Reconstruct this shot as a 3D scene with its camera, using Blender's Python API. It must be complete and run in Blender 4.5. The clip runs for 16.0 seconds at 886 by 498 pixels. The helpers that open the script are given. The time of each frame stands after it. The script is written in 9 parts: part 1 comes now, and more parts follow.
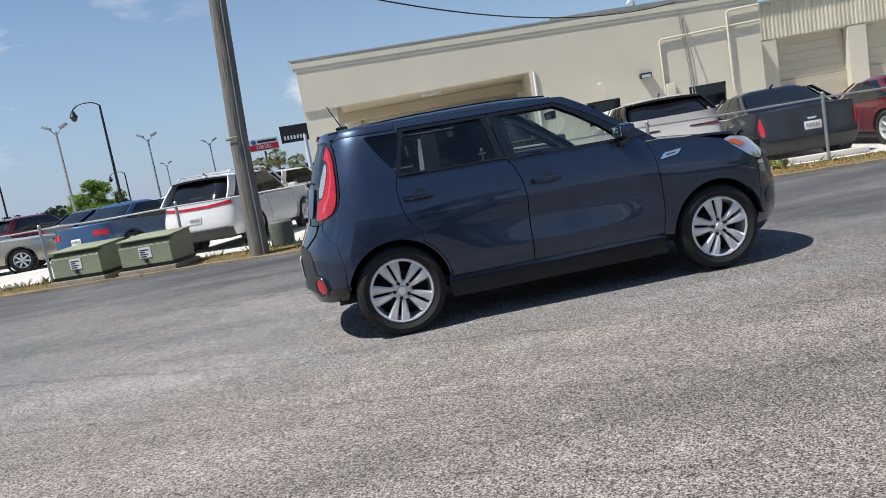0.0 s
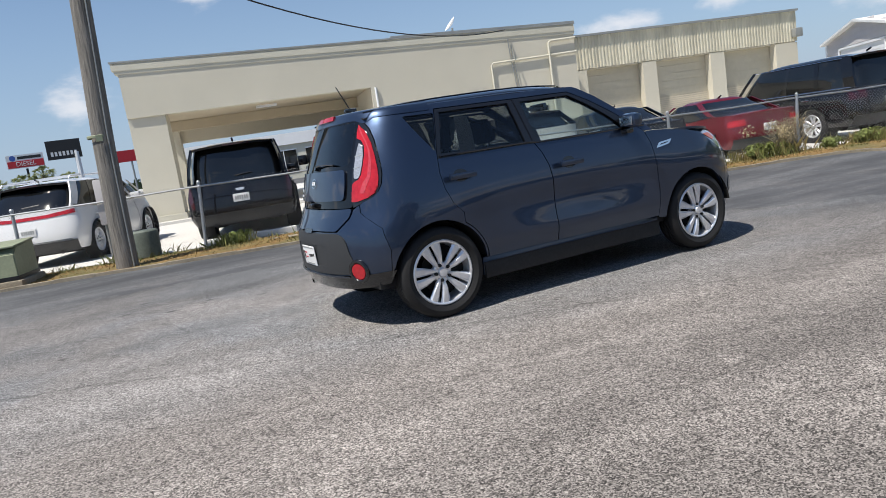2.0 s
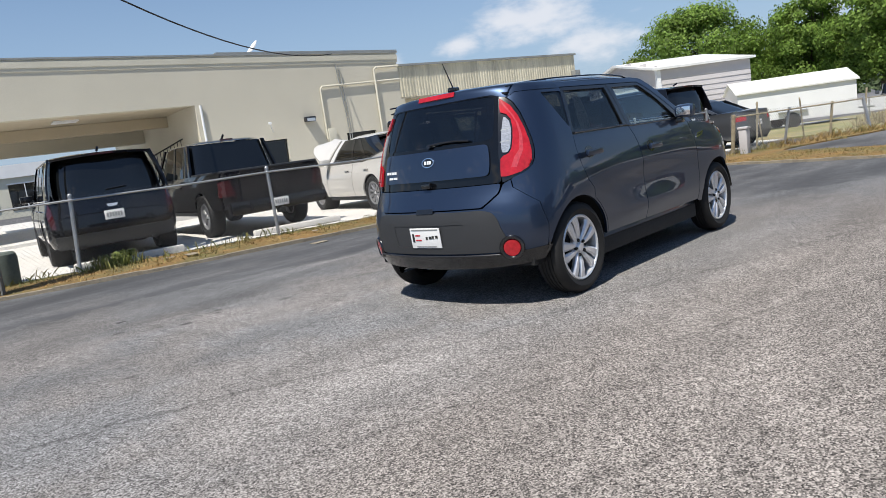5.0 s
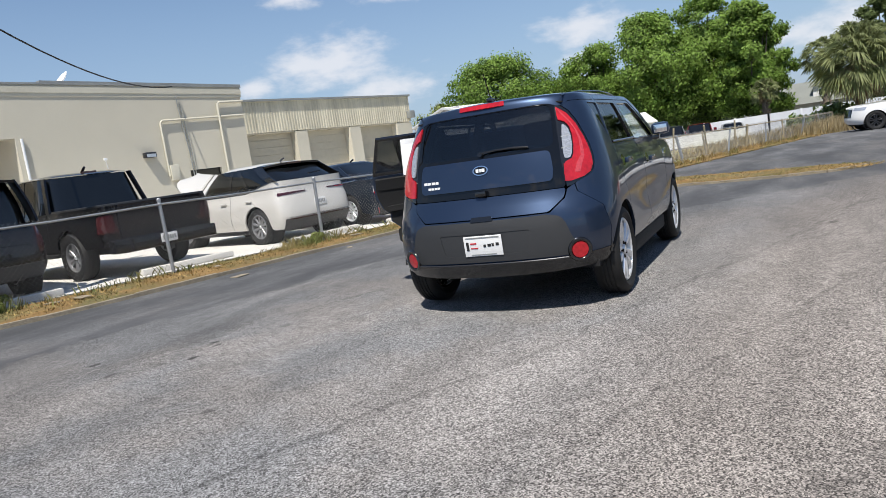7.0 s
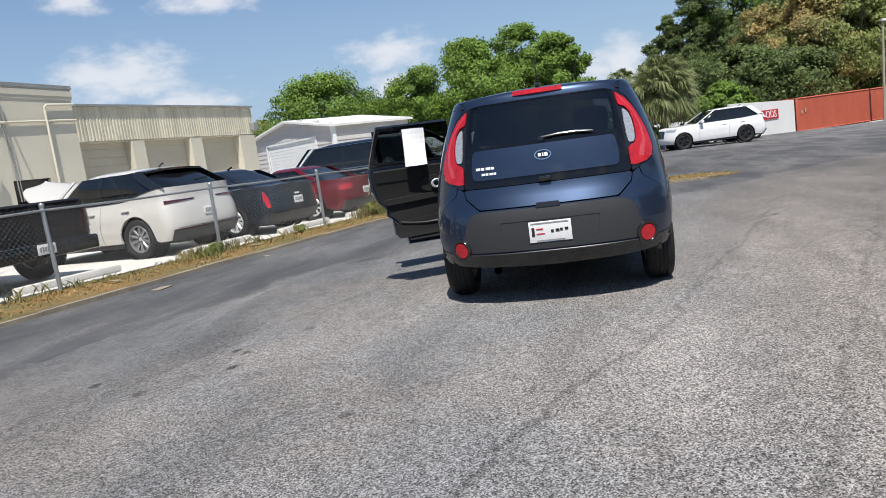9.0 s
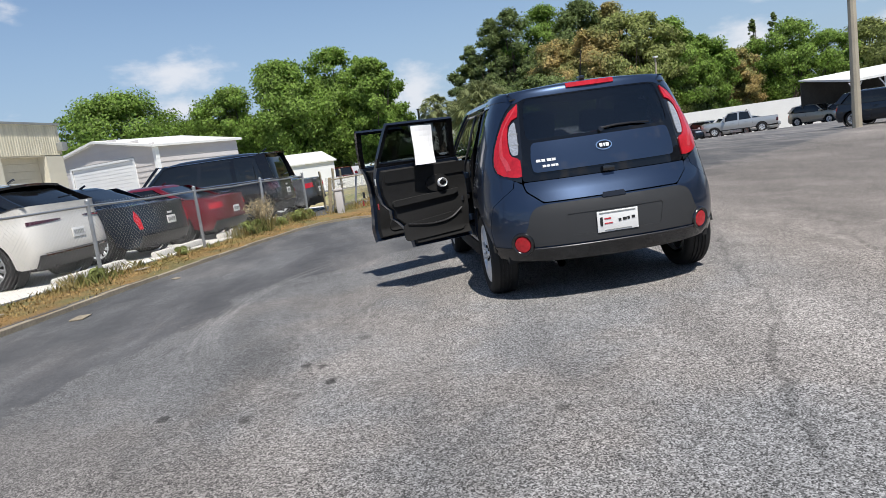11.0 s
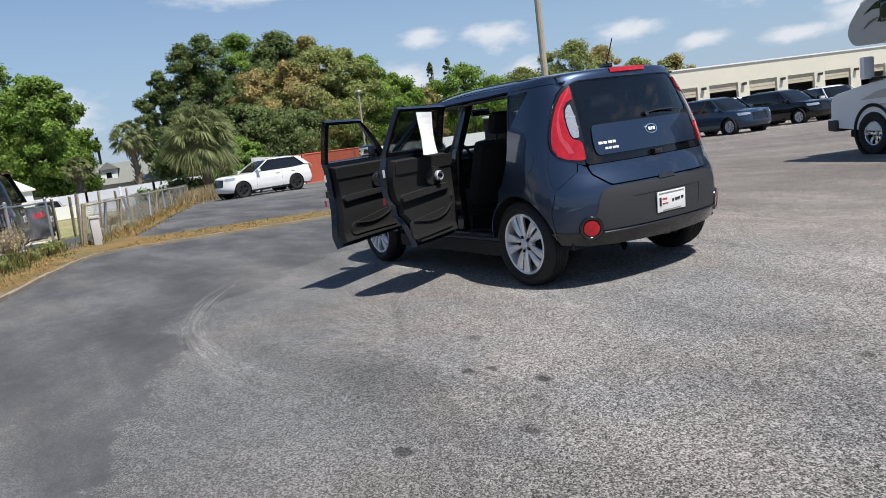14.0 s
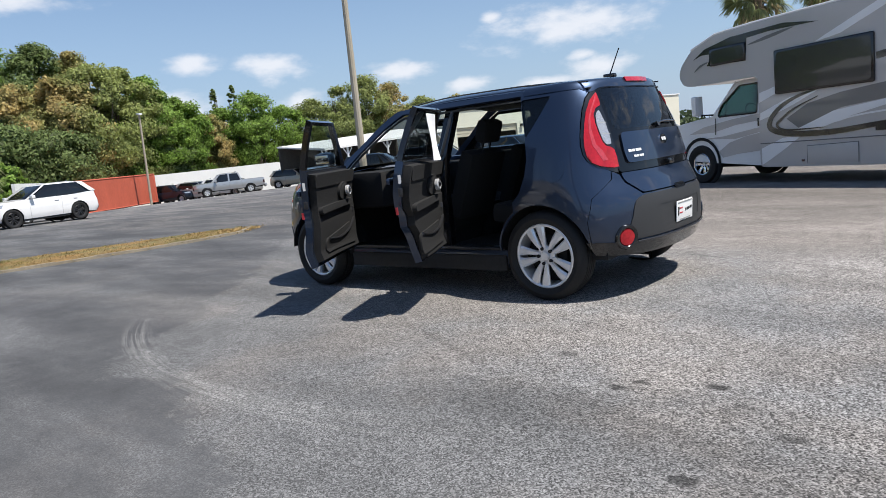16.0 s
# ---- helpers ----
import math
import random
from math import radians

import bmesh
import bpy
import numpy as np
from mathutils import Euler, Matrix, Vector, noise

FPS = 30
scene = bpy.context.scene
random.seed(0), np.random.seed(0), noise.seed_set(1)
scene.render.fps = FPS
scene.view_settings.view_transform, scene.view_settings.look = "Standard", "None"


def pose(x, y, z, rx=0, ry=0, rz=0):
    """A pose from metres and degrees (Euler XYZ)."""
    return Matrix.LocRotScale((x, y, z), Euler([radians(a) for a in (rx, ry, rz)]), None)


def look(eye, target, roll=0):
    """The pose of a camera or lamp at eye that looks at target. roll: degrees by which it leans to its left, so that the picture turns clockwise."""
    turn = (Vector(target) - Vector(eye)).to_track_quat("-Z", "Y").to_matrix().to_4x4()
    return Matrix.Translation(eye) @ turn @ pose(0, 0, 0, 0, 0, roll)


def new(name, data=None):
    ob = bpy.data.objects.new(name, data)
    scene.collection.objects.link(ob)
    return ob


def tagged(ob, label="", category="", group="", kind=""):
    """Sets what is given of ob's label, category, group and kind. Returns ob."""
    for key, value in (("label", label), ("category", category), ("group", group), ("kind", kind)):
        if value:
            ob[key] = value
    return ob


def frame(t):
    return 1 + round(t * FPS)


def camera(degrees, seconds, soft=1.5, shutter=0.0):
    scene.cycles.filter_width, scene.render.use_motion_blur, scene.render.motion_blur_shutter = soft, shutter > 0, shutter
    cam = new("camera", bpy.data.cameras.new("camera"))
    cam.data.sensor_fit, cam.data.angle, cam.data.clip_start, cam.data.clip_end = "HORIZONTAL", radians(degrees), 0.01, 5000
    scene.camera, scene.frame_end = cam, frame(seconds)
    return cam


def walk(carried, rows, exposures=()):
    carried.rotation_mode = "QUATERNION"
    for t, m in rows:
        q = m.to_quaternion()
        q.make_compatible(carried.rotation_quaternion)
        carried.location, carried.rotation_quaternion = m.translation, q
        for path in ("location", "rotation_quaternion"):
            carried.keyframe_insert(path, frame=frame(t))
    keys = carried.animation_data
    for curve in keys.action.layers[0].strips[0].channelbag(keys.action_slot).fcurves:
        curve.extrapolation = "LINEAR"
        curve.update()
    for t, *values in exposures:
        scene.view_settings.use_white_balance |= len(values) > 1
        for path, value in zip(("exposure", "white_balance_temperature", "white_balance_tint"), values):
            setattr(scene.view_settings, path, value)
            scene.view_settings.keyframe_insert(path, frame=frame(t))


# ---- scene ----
cam = camera(64.9, 16.0, soft=0.6)
PATH = [
    (0, (-1.681, -5.934, 1.276), (-1.391, -3.973, 1.008), -9.9),
    (0.5, (-2.14, -5.857, 1.269), (-1.703, -3.924, 1.0), -9.3),
    (1, (-2.578, -5.716, 1.271), (-2.027, -3.813, 0.999), -9.4),
    (1.5, (-3.03, -5.572, 1.27), (-2.321, -3.726, 0.97), -9.3),
    (2, (-3.435, -5.37, 1.262), (-2.575, -3.589, 0.963), -8.7),
    (2.5, (-3.851, -5.178, 1.254), (-2.869, -3.458, 0.972), -8.7),
    (3, (-4.233, -4.904, 1.243), (-3.156, -3.242, 0.965), -8.3),
    (5.5, (-5.94, -3.29, 1.229), (-4.419, -2.022, 0.947), -7.9),
    (6, (-6.22, -2.913, 1.232), (-4.606, -1.76, 0.976), -7.7),
    (6.5, (-6.418, -2.495, 1.233), (-4.731, -1.454, 0.973), -7.8),
    (7, (-6.654, -2.076, 1.229), (-4.893, -1.164, 0.972), -8.3),
    (7.5, (-6.796, -1.638, 1.213), (-4.98, -0.841, 0.952), -8.5),
    (8, (-6.924, -1.191, 1.211), (-5.057, -0.523, 0.949), -8.5),
    (8.5, (-6.993, -0.736, 1.207), (-5.084, -0.208, 0.931), -8.4),
    (9, (-7.013, -0.254, 1.209), (-5.074, 0.153, 0.935), -7.7),
    (11.5, (-6.756, 2.118, 1.217), (-4.798, 1.822, 0.936), -8.3),
    (12, (-6.587, 2.541, 1.212), (-4.652, 2.119, 0.933), -8.5),
    (12.5, (-6.385, 2.967, 1.213), (-4.484, 2.413, 0.934), -8.6),
    (13, (-6.137, 3.362, 1.21), (-4.292, 2.645, 0.923), -8.1),
    (13.5, (-5.869, 3.744, 1.209), (-4.083, 2.89, 0.925), -7.7),
    (14, (-5.577, 4.12, 1.215), (-3.873, 3.119, 0.909), -7.8),
    (14.5, (-5.233, 4.436, 1.224), (-3.597, 3.324, 0.925), -6.6),
    (15, (-4.887, 4.732, 1.229), (-3.362, 3.469, 0.946), -6.2),
    (15.5, (-4.474, 4.943, 1.218), (-3.046, 3.571, 0.94), -6.3),
    (16, (-4.057, 5.155, 1.207), (-2.753, 3.665, 0.919), -6.2),
]
EXPOSURES = ((0, 0.580), (9.2, 0.580), (14, 0.580), (15, 0.700), (16, 0.730))
walk(cam, [(t, look(eye, target, roll)) for t, eye, target, roll in PATH], EXPOSURES)

# ---- light ----
SUN = Vector((-0.53, -0.12, 1.0)).normalized()
world = bpy.data.worlds.new("world")
scene.world = world
world.use_nodes = True


# fair-weather clouds: bearing, height, half width and half height, in degrees
CLOUDS = (
    (79.8, 13.5, 1.5, 0.8), (89.6, 6.7, 1.8, 1.3), (48.2, 6.9, 2.8, 0.7), (40.2, 7.4, 1.6, 0.7), (34.2, 8.5, 4.6, 1.8), (29.6, 6.0, 3.2, 1.4),
    (36.1, 13.8, 2.2, 0.9), (27.3, 13.4, 3.3, 0.7), (13.6, 8.2, 3.2, 1.2), (13.9, 5.7, 1.9, 1.2), (-1.7, 4.7, 2.8, 1.0), (-4.0, 5.0, 2.1, 1.6),
    (-17.7, 12.9, 4.9, 0.8), (-31.3, 8.15, 1.8, 0.65), (-36.9, 7.45, 2.6, 0.85), (-47.2, 6.3, 2.5, 0.75), (-52.1, 4.75, 1.8, 0.5), (-29.9, 4.9, 2.6, 1.3),
    (-60.6, 8.3, 5.8, 1.4), (-61.3, 5.9, 1.0, 0.45), (-62.6, 5.1, 2.3, 0.7), (-38.8, 4.5, 1.8, 0.8), (-58.6, 4.1, 2.0, 0.5), (-54.5, 9.6, 0.8, 0.4))


def build_world():
    nt = world.node_tree
    nt.nodes.clear()
    out = nt.nodes.new("ShaderNodeOutputWorld")
    bg = nt.nodes.new("ShaderNodeBackground")
    sky = nt.nodes.new("ShaderNodeTexSky")
    sky.sky_type = "NISHITA"
    sky.sun_disc = False
    sky.sun_elevation = math.asin(SUN.z)
    sky.sun_rotation = math.atan2(SUN.x, SUN.y)
    sky.air_density, sky.dust_density, sky.ozone_density = 1.0, 0.15, 3.0
    L = nt.links.new

    def node(kind, op=None):
        n = nt.nodes.new(kind)
        if op:
            n.operation = op
        return n

    def ranged(v, f0, f1, t0=0.0, t1=1.0, smooth=False):
        n = node("ShaderNodeMapRange")
        n.interpolation_type = "SMOOTHSTEP" if smooth else "LINEAR"
        for key, x in zip(("From Min", "From Max", "To Min", "To Max"), (f0, f1, t0, t1)):
            n.inputs[key].default_value = x
        L(v, n.inputs["Value"])
        return n.outputs["Result"]

    def both(op, x, y):
        n = node("ShaderNodeMath", op)
        for i, v in enumerate((x, y)):
            if isinstance(v, (int, float)):
                n.inputs[i].default_value = v
            else:
                L(v, n.inputs[i])
        return n.outputs[0]

    def puffs(scale, detail, stretch=2.2):
        mp = node("ShaderNodeMapping")
        mp.inputs["Scale"].default_value = (1.0, 1.0, stretch)
        noi = node("ShaderNodeTexNoise")
        noi.inputs["Scale"].default_value, noi.inputs["Detail"].default_value, noi.inputs["Roughness"].default_value = scale, detail, 0.55
        L(way, mp.inputs["Vector"])
        L(mp.outputs["Vector"], noi.inputs["Vector"])
        return noi.outputs["Fac"]

    way = node("ShaderNodeTexCoord").outputs["Generated"]
    sep = node("ShaderNodeSeparateXYZ")
    L(way, sep.inputs["Vector"])
    near = None
    for bearing, up, wide, tall in CLOUDS:
        c = node("ShaderNodeMapping")
        c.vector_type = "TEXTURE"
        ca, ce = radians(bearing), radians(up)
        c.inputs["Location"].default_value = (math.cos(ca) * math.cos(ce), math.sin(ca) * math.cos(ce), math.sin(ce))
        c.inputs["Rotation"].default_value = (0, 0, ca)
        c.inputs["Scale"].default_value = (1.0, radians(wide) * 1.25, radians(tall) * 1.35)
        L(way, c.inputs["Vector"])
        size = node("ShaderNodeVectorMath", "LENGTH")
        L(c.outputs["Vector"], size.inputs[0])
        near = size.outputs["Value"] if near is None else both("MINIMUM", near, size.outputs["Value"])
    rough = both("MULTIPLY", both("SUBTRACT", puffs(22.0, 6), 0.5), 2.0)
    body = ranged(both("ADD", near, rough), 1.15, 0.05, 0.0, 0.8, True)
    # the rest of the sky, behind the walk, has clouds of the same kind
    rest = ranged(puffs(4.5, 8, 2.6), 0.56, 0.68)
    rest = both("MULTIPLY", rest, ranged(sep.outputs["X"], -0.05, -0.4))
    rest = both("MULTIPLY", rest, both("MULTIPLY", ranged(sep.outputs["Z"], 0.04, 0.12), ranged(sep.outputs["Z"], 0.6, 0.35)))
    cover = both("MAXIMUM", body, rest)
    haze = node("ShaderNodeMix")
    haze.data_type = "RGBA"
    haze.inputs["B"].default_value = (2.75, 3.72, 5.35, 1)
    L(ranged(sep.outputs["Z"], 0.3, 0.0, 0.0, 0.85), haze.inputs["Factor"])
    L(sky.outputs["Color"], haze.inputs["A"])
    mix = node("ShaderNodeMix")
    mix.data_type = "RGBA"
    mix.inputs["B"].default_value = (7.3, 7.4, 7.8, 1)
    L(cover, mix.inputs["Factor"])
    L(haze.outputs["Result"], mix.inputs["A"])
    L(mix.outputs["Result"], bg.inputs["Color"])
    bg.inputs["Strength"].default_value = 0.078
    L(bg.outputs["Background"], out.inputs["Surface"])


build_world()
sun = new("sun", bpy.data.lights.new("sun", "SUN"))
sun.data.energy, sun.data.angle, sun.data.color = 4.0, radians(0.53), (1.0, 0.95, 0.87)
sun.matrix_world = look(SUN * 50, (0, 0, 0))
scene.view_settings.exposure = 0.58

# ---- materials ----


def mat(name, color, rough=0.6, metal=0.0, **kw):
    """A node material. grain/stain: (scale, strength) of small and large colour change; bump: (scale, strength);
    vary: change from object to object; islands: from loose piece to piece; coat, trans, alpha, spec."""
    m = bpy.data.materials.new(name)
    m.use_nodes = True
    nt = m.node_tree
    b = nt.nodes["Principled BSDF"]
    L = nt.links.new
    b.inputs["Base Color"].default_value = (*color, 1)
    b.inputs["Roughness"].default_value = rough
    b.inputs["Metallic"].default_value = metal
    if "coat" in kw:
        b.inputs["Coat Weight"].default_value = kw["coat"]
        b.inputs["Coat Roughness"].default_value = kw.get("coat_rough", 0.03)
    if "trans" in kw:
        b.inputs["Transmission Weight"].default_value = kw["trans"]
    if "spec" in kw:
        b.inputs["Specular IOR Level"].default_value = kw["spec"]
    if "emit" in kw:
        b.inputs["Emission Color"].default_value = (*color, 1)
        b.inputs["Emission Strength"].default_value = kw["emit"]
    tc = nt.nodes.new("ShaderNodeTexCoord")
    src = tc.outputs["Object"]
    if kw.get("stretch"):
        mp = nt.nodes.new("ShaderNodeMapping")
        mp.inputs["Scale"].default_value = kw["stretch"]
        L(src, mp.inputs["Vector"])
        src = mp.outputs["Vector"]
    value = None

    def add(v):
        nonlocal value
        if value is None:
            value = v
        else:
            a = nt.nodes.new("ShaderNodeMath")
            a.operation = "ADD"
            L(value, a.inputs[0])
            L(v, a.inputs[1])
            value = a.outputs[0]

    def noise_value(scale, strength, detail=4, rough_n=0.6):
        n = nt.nodes.new("ShaderNodeTexNoise")
        n.inputs["Scale"].default_value = scale
        n.inputs["Detail"].default_value = detail
        n.inputs["Roughness"].default_value = rough_n
        L(src, n.inputs["Vector"])
        r = nt.nodes.new("ShaderNodeMapRange")
        r.inputs["From Min"].default_value, r.inputs["From Max"].default_value = 0.25, 0.75
        r.inputs["To Min"].default_value, r.inputs["To Max"].default_value = -strength, strength
        L(n.outputs["Fac"], r.inputs["Value"])
        return r.outputs["Result"], n.outputs["Fac"]

    for key in ("grain", "stain", "blot"):
        if key in kw:
            add(noise_value(kw[key][0], kw[key][1])[0])
    for key, node, sock in (("vary", "ShaderNodeObjectInfo", "Random"), ("islands", "ShaderNodeNewGeometry", "Random Per Island")):
        if key in kw:
            n = nt.nodes.new(node)
            r = nt.nodes.new("ShaderNodeMapRange")
            r.inputs["To Min"].default_value, r.inputs["To Max"].default_value = -kw[key], kw[key]
            L(n.outputs[sock], r.inputs["Value"])
            add(r.outputs["Result"])
    if value is not None:
        one = nt.nodes.new("ShaderNodeMath")
        one.operation = "ADD"
        one.inputs[1].default_value = 1.0
        L(value, one.inputs[0])
        mx = nt.nodes.new("ShaderNodeMix")
        mx.data_type, mx.blend_type = "RGBA", "MULTIPLY"
        mx.inputs["Factor"].default_value = 1.0
        if "second" in kw:
            n2 = nt.nodes.new("ShaderNodeTexNoise")
            n2.inputs["Scale"].default_value = kw["second"][1]
            n2.inputs["Detail"].default_value = 5
            L(src, n2.inputs["Vector"])
            rp = nt.nodes.new("ShaderNodeValToRGB")
            c = kw["second"][2] if len(kw["second"]) > 2 else 0.5
            rp.color_ramp.elements[0].position, rp.color_ramp.elements[1].position = c - 0.08, c + 0.08
            rp.color_ramp.elements[0].color = (*color, 1)
            rp.color_ramp.elements[1].color = (*kw["second"][0], 1)
            L(n2.outputs["Fac"], rp.inputs["Fac"])
            L(rp.outputs["Color"], mx.inputs["A"])
        else:
            mx.inputs["A"].default_value = (*color, 1)
        L(one.outputs[0], mx.inputs["B"])
        L(mx.outputs["Result"], b.inputs["Base Color"])
    if "bump" in kw:
        fac = noise_value(kw["bump"][0], 1, 6)[1]
        bp = nt.nodes.new("ShaderNodeBump")
        bp.inputs["Strength"].default_value = kw["bump"][1]
        bp.inputs["Distance"].default_value = kw["bump"][2] if len(kw["bump"]) > 2 else 0.01
        L(fac, bp.inputs["Height"])
        L(bp.outputs["Normal"], b.inputs["Normal"])
    if "rough_stain" in kw:
        r = nt.nodes.new("ShaderNodeMapRange")
        r.inputs["To Min"].default_value = rough - kw["rough_stain"][1]
        r.inputs["To Max"].default_value = rough + kw["rough_stain"][1]
        L(noise_value(kw["rough_stain"][0], 1)[1], r.inputs["Value"])
        L(r.outputs["Result"], b.inputs["Roughness"])
    return m


def glass_mat(name, tint, share, rough=0.0):
    """Window glass: a tinted clear pane with a mirror coat."""
    m = bpy.data.materials.new(name)
    m.use_nodes = True
    nt = m.node_tree
    nt.nodes.clear()
    out = nt.nodes.new("ShaderNodeOutputMaterial")
    tr = nt.nodes.new("ShaderNodeBsdfTransparent")
    tr.inputs["Color"].default_value = (*tint, 1)
    gl = nt.nodes.new("ShaderNodeBsdfGlossy")
    gl.inputs["Roughness"].default_value = rough
    fr = nt.nodes.new("ShaderNodeLayerWeight")
    fr.inputs["Blend"].default_value = 0.5
    pw = nt.nodes.new("ShaderNodeMath")
    pw.operation = "POWER"
    pw.inputs[1].default_value = 4.0
    mx = nt.nodes.new("ShaderNodeMixShader")
    ad = nt.nodes.new("ShaderNodeMath")
    ad.operation = "MULTIPLY_ADD"
    ad.inputs[1].default_value = 0.75
    ad.inputs[2].default_value = share
    nt.links.new(fr.outputs["Facing"], pw.inputs[0])
    nt.links.new(pw.outputs[0], ad.inputs[0])
    nt.links.new(ad.outputs[0], mx.inputs["Fac"])
    nt.links.new(tr.outputs[0], mx.inputs[1])
    nt.links.new(gl.outputs[0], mx.inputs[2])
    nt.links.new(mx.outputs[0], out.inputs["Surface"])
    return m


def paint(name, color, metal=0.35, rough=0.32, spec=0.08):
    return mat(name, color, rough, metal, coat=1.0, coat_rough=0.02, spec=spec, stain=(1.2, 0.04), grain=(900, 0.06))


M = {}
M["concrete"] = mat("concrete", (0.6, 0.58, 0.54), 0.85, grain=(60, 0.1), stain=(0.9, 0.14), bump=(70, 0.2))
M["kerb"] = mat("kerb", (0.27, 0.23, 0.17), 0.9, grain=(40, 0.25), stain=(2.0, 0.3), bump=(60, 0.4))
M["verge"] = mat("verge", (0.24, 0.145, 0.05), 0.95, grain=(28, 0.5), stain=(1.4, 0.25), bump=(40, 1.0, 0.03), second=((0.15, 0.13, 0.05), 1.1, 0.52))
M["dry_grass"] = mat("dry_grass", (0.34, 0.29, 0.15), 0.95, grain=(16, 0.4), stain=(0.7, 0.2), bump=(30, 1.0, 0.03), second=((0.24, 0.25, 0.1), 0.6, 0.52))
M["grass"] = mat("grass", (0.15, 0.14, 0.04), 0.8, islands=0.45, second=((0.3, 0.2, 0.075), 0.9, 0.46), grain=(3, 0.2))
M["weed"] = mat("weed", (0.12, 0.135, 0.035), 0.75, islands=0.5, second=((0.22, 0.17, 0.06), 1.2, 0.52))
M["stucco"] = mat("stucco", (0.56, 0.525, 0.43), 0.92, grain=(30, 0.05), stain=(0.5, 0.06), bump=(120, 0.3, 0.006))
M["stucco_trim"] = mat("stucco_trim", (0.54, 0.515, 0.425), 0.85, grain=(30, 0.06), stain=(0.6, 0.1))
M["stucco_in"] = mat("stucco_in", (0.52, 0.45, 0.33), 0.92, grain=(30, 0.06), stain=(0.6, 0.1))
M["ribbed"] = mat("ribbed", (0.57, 0.53, 0.41), 0.6, 0.05, grain=(8, 0.14), stain=(1.6, 0.26), stretch=(1, 1, 0.15))
M["louver"] = mat("louver", (0.56, 0.5, 0.39), 0.6, grain=(6, 0.05), stain=(0.7, 0.08))
M["rollup"] = mat("rollup", (0.47, 0.43, 0.335), 0.6, grain=(6, 0.05), stain=(0.7, 0.07))
M["galv"] = mat("galv", (0.42, 0.43, 0.44), 0.45, 0.75, grain=(40, 0.15), stain=(3, 0.2))
M["wire"] = mat("wire", (0.22, 0.225, 0.23), 0.55, 0.4, grain=(10, 0.2))
M["pole_wood"] = mat("pole_wood", (0.19, 0.175, 0.155), 0.9, grain=(9, 0.45), stain=(1.3, 0.3), bump=(9, 0.9, 0.03), stretch=(4, 4, 0.25))
M["post_wood"] = mat("post_wood", (0.33, 0.28, 0.19), 0.9, grain=(12, 0.3), stain=(2, 0.2))
M["pole_con"] = mat("pole_con", (0.36, 0.32, 0.25), 0.85, grain=(20, 0.12), stain=(0.7, 0.15))
M["tube_green"] = mat("tube_green", (0.25, 0.275, 0.18), 0.6, grain=(25, 0.1), stain=(1.5, 0.22), rough_stain=(4, 0.15))
M["grey_metal"] = mat("grey_metal", (0.3, 0.31, 0.3), 0.5, 0.3, stain=(2, 0.15), grain=(30, 0.08))
M["black_metal"] = mat("black_metal", (0.012, 0.012, 0.013), 0.45, 0.3, stain=(3, 0.2))
M["rubber"] = mat("rubber", (0.016, 0.016, 0.017), 0.75, grain=(50, 0.3), bump=(60, 0.2))
M["tyre"] = mat("tyre", (0.0065, 0.0065, 0.007), 0.72, grain=(60, 0.3), stain=(6, 0.3))
M["alloy"] = mat("alloy", (0.76, 0.77, 0.79), 0.28, 0.55, grain=(60, 0.05), stain=(9, 0.08))
M["wheel_grey"] = mat("wheel_grey", (0.3, 0.3, 0.31), 0.35, 0.6, stain=(9, 0.1))
M["alloy_dark"] = mat("alloy_dark", (0.06, 0.06, 0.065), 0.35, 0.7, stain=(9, 0.1))
M["chrome"] = mat("chrome", (0.8, 0.81, 0.83), 0.08, 1.0)
M["plastic"] = mat("plastic", (0.026, 0.027, 0.029), 0.55, grain=(300, 0.15), bump=(500, 0.1))
M["trim_black"] = mat("trim_black", (0.008, 0.008, 0.009), 0.18, coat=0.6)
M["under"] = mat("under", (0.012, 0.012, 0.012), 0.9, grain=(20, 0.4))
M["cabin"] = mat("cabin", (0.008, 0.008, 0.0085), 0.85, grain=(150, 0.25), bump=(300, 0.2))
M["cloth"] = mat("cloth", (0.008, 0.008, 0.0085), 0.95, grain=(200, 0.3), bump=(260, 0.4))
M["door_card"] = mat("door_card", (0.007, 0.007, 0.0075), 0.8, grain=(200, 0.2), bump=(350, 0.25))
M["red_lens"] = mat("red_lens", (0.42, 0.012, 0.02), 0.15, coat=0.7, coat_rough=0.02, spec=0.25, grain=(40, 0.2), stain=(9, 0.25))
M["red_guide"] = mat("red_guide", (0.5, 0.045, 0.055), 0.14, coat=1.0, coat_rough=0.02, grain=(60, 0.25))
M["red_dark"] = mat("red_dark", (0.05, 0.004, 0.006), 0.15, coat=1.0, grain=(40, 0.12))
M["clear_lens"] = mat("clear_lens", (0.55, 0.57, 0.6), 0.12, 0.5, coat=1.0, grain=(60, 0.3))
M["tail_clear"] = mat("tail_clear", (0.45, 0.46, 0.48), 0.15, 0.4, coat=1.0, grain=(60, 0.5), stretch=(1, 1, 3))
M["gloss_black"] = mat("gloss_black", (0.004, 0.0042, 0.005), 0.05, spec=0.5)
M["glass_deep"] = glass_mat("glass_deep", (0.25, 0.26, 0.27), 0.075)
M["terminal"] = mat("terminal", (0.11, 0.13, 0.11), 0.7, stain=(4, 0.25), grain=(30, 0.15))
M["seal"] = mat("seal", (0.03, 0.031, 0.033), 0.3, coat=0.5, grain=(60, 0.2))
M["amber"] = mat("amber", (0.6, 0.12, 0.02), 0.15, coat=1.0)
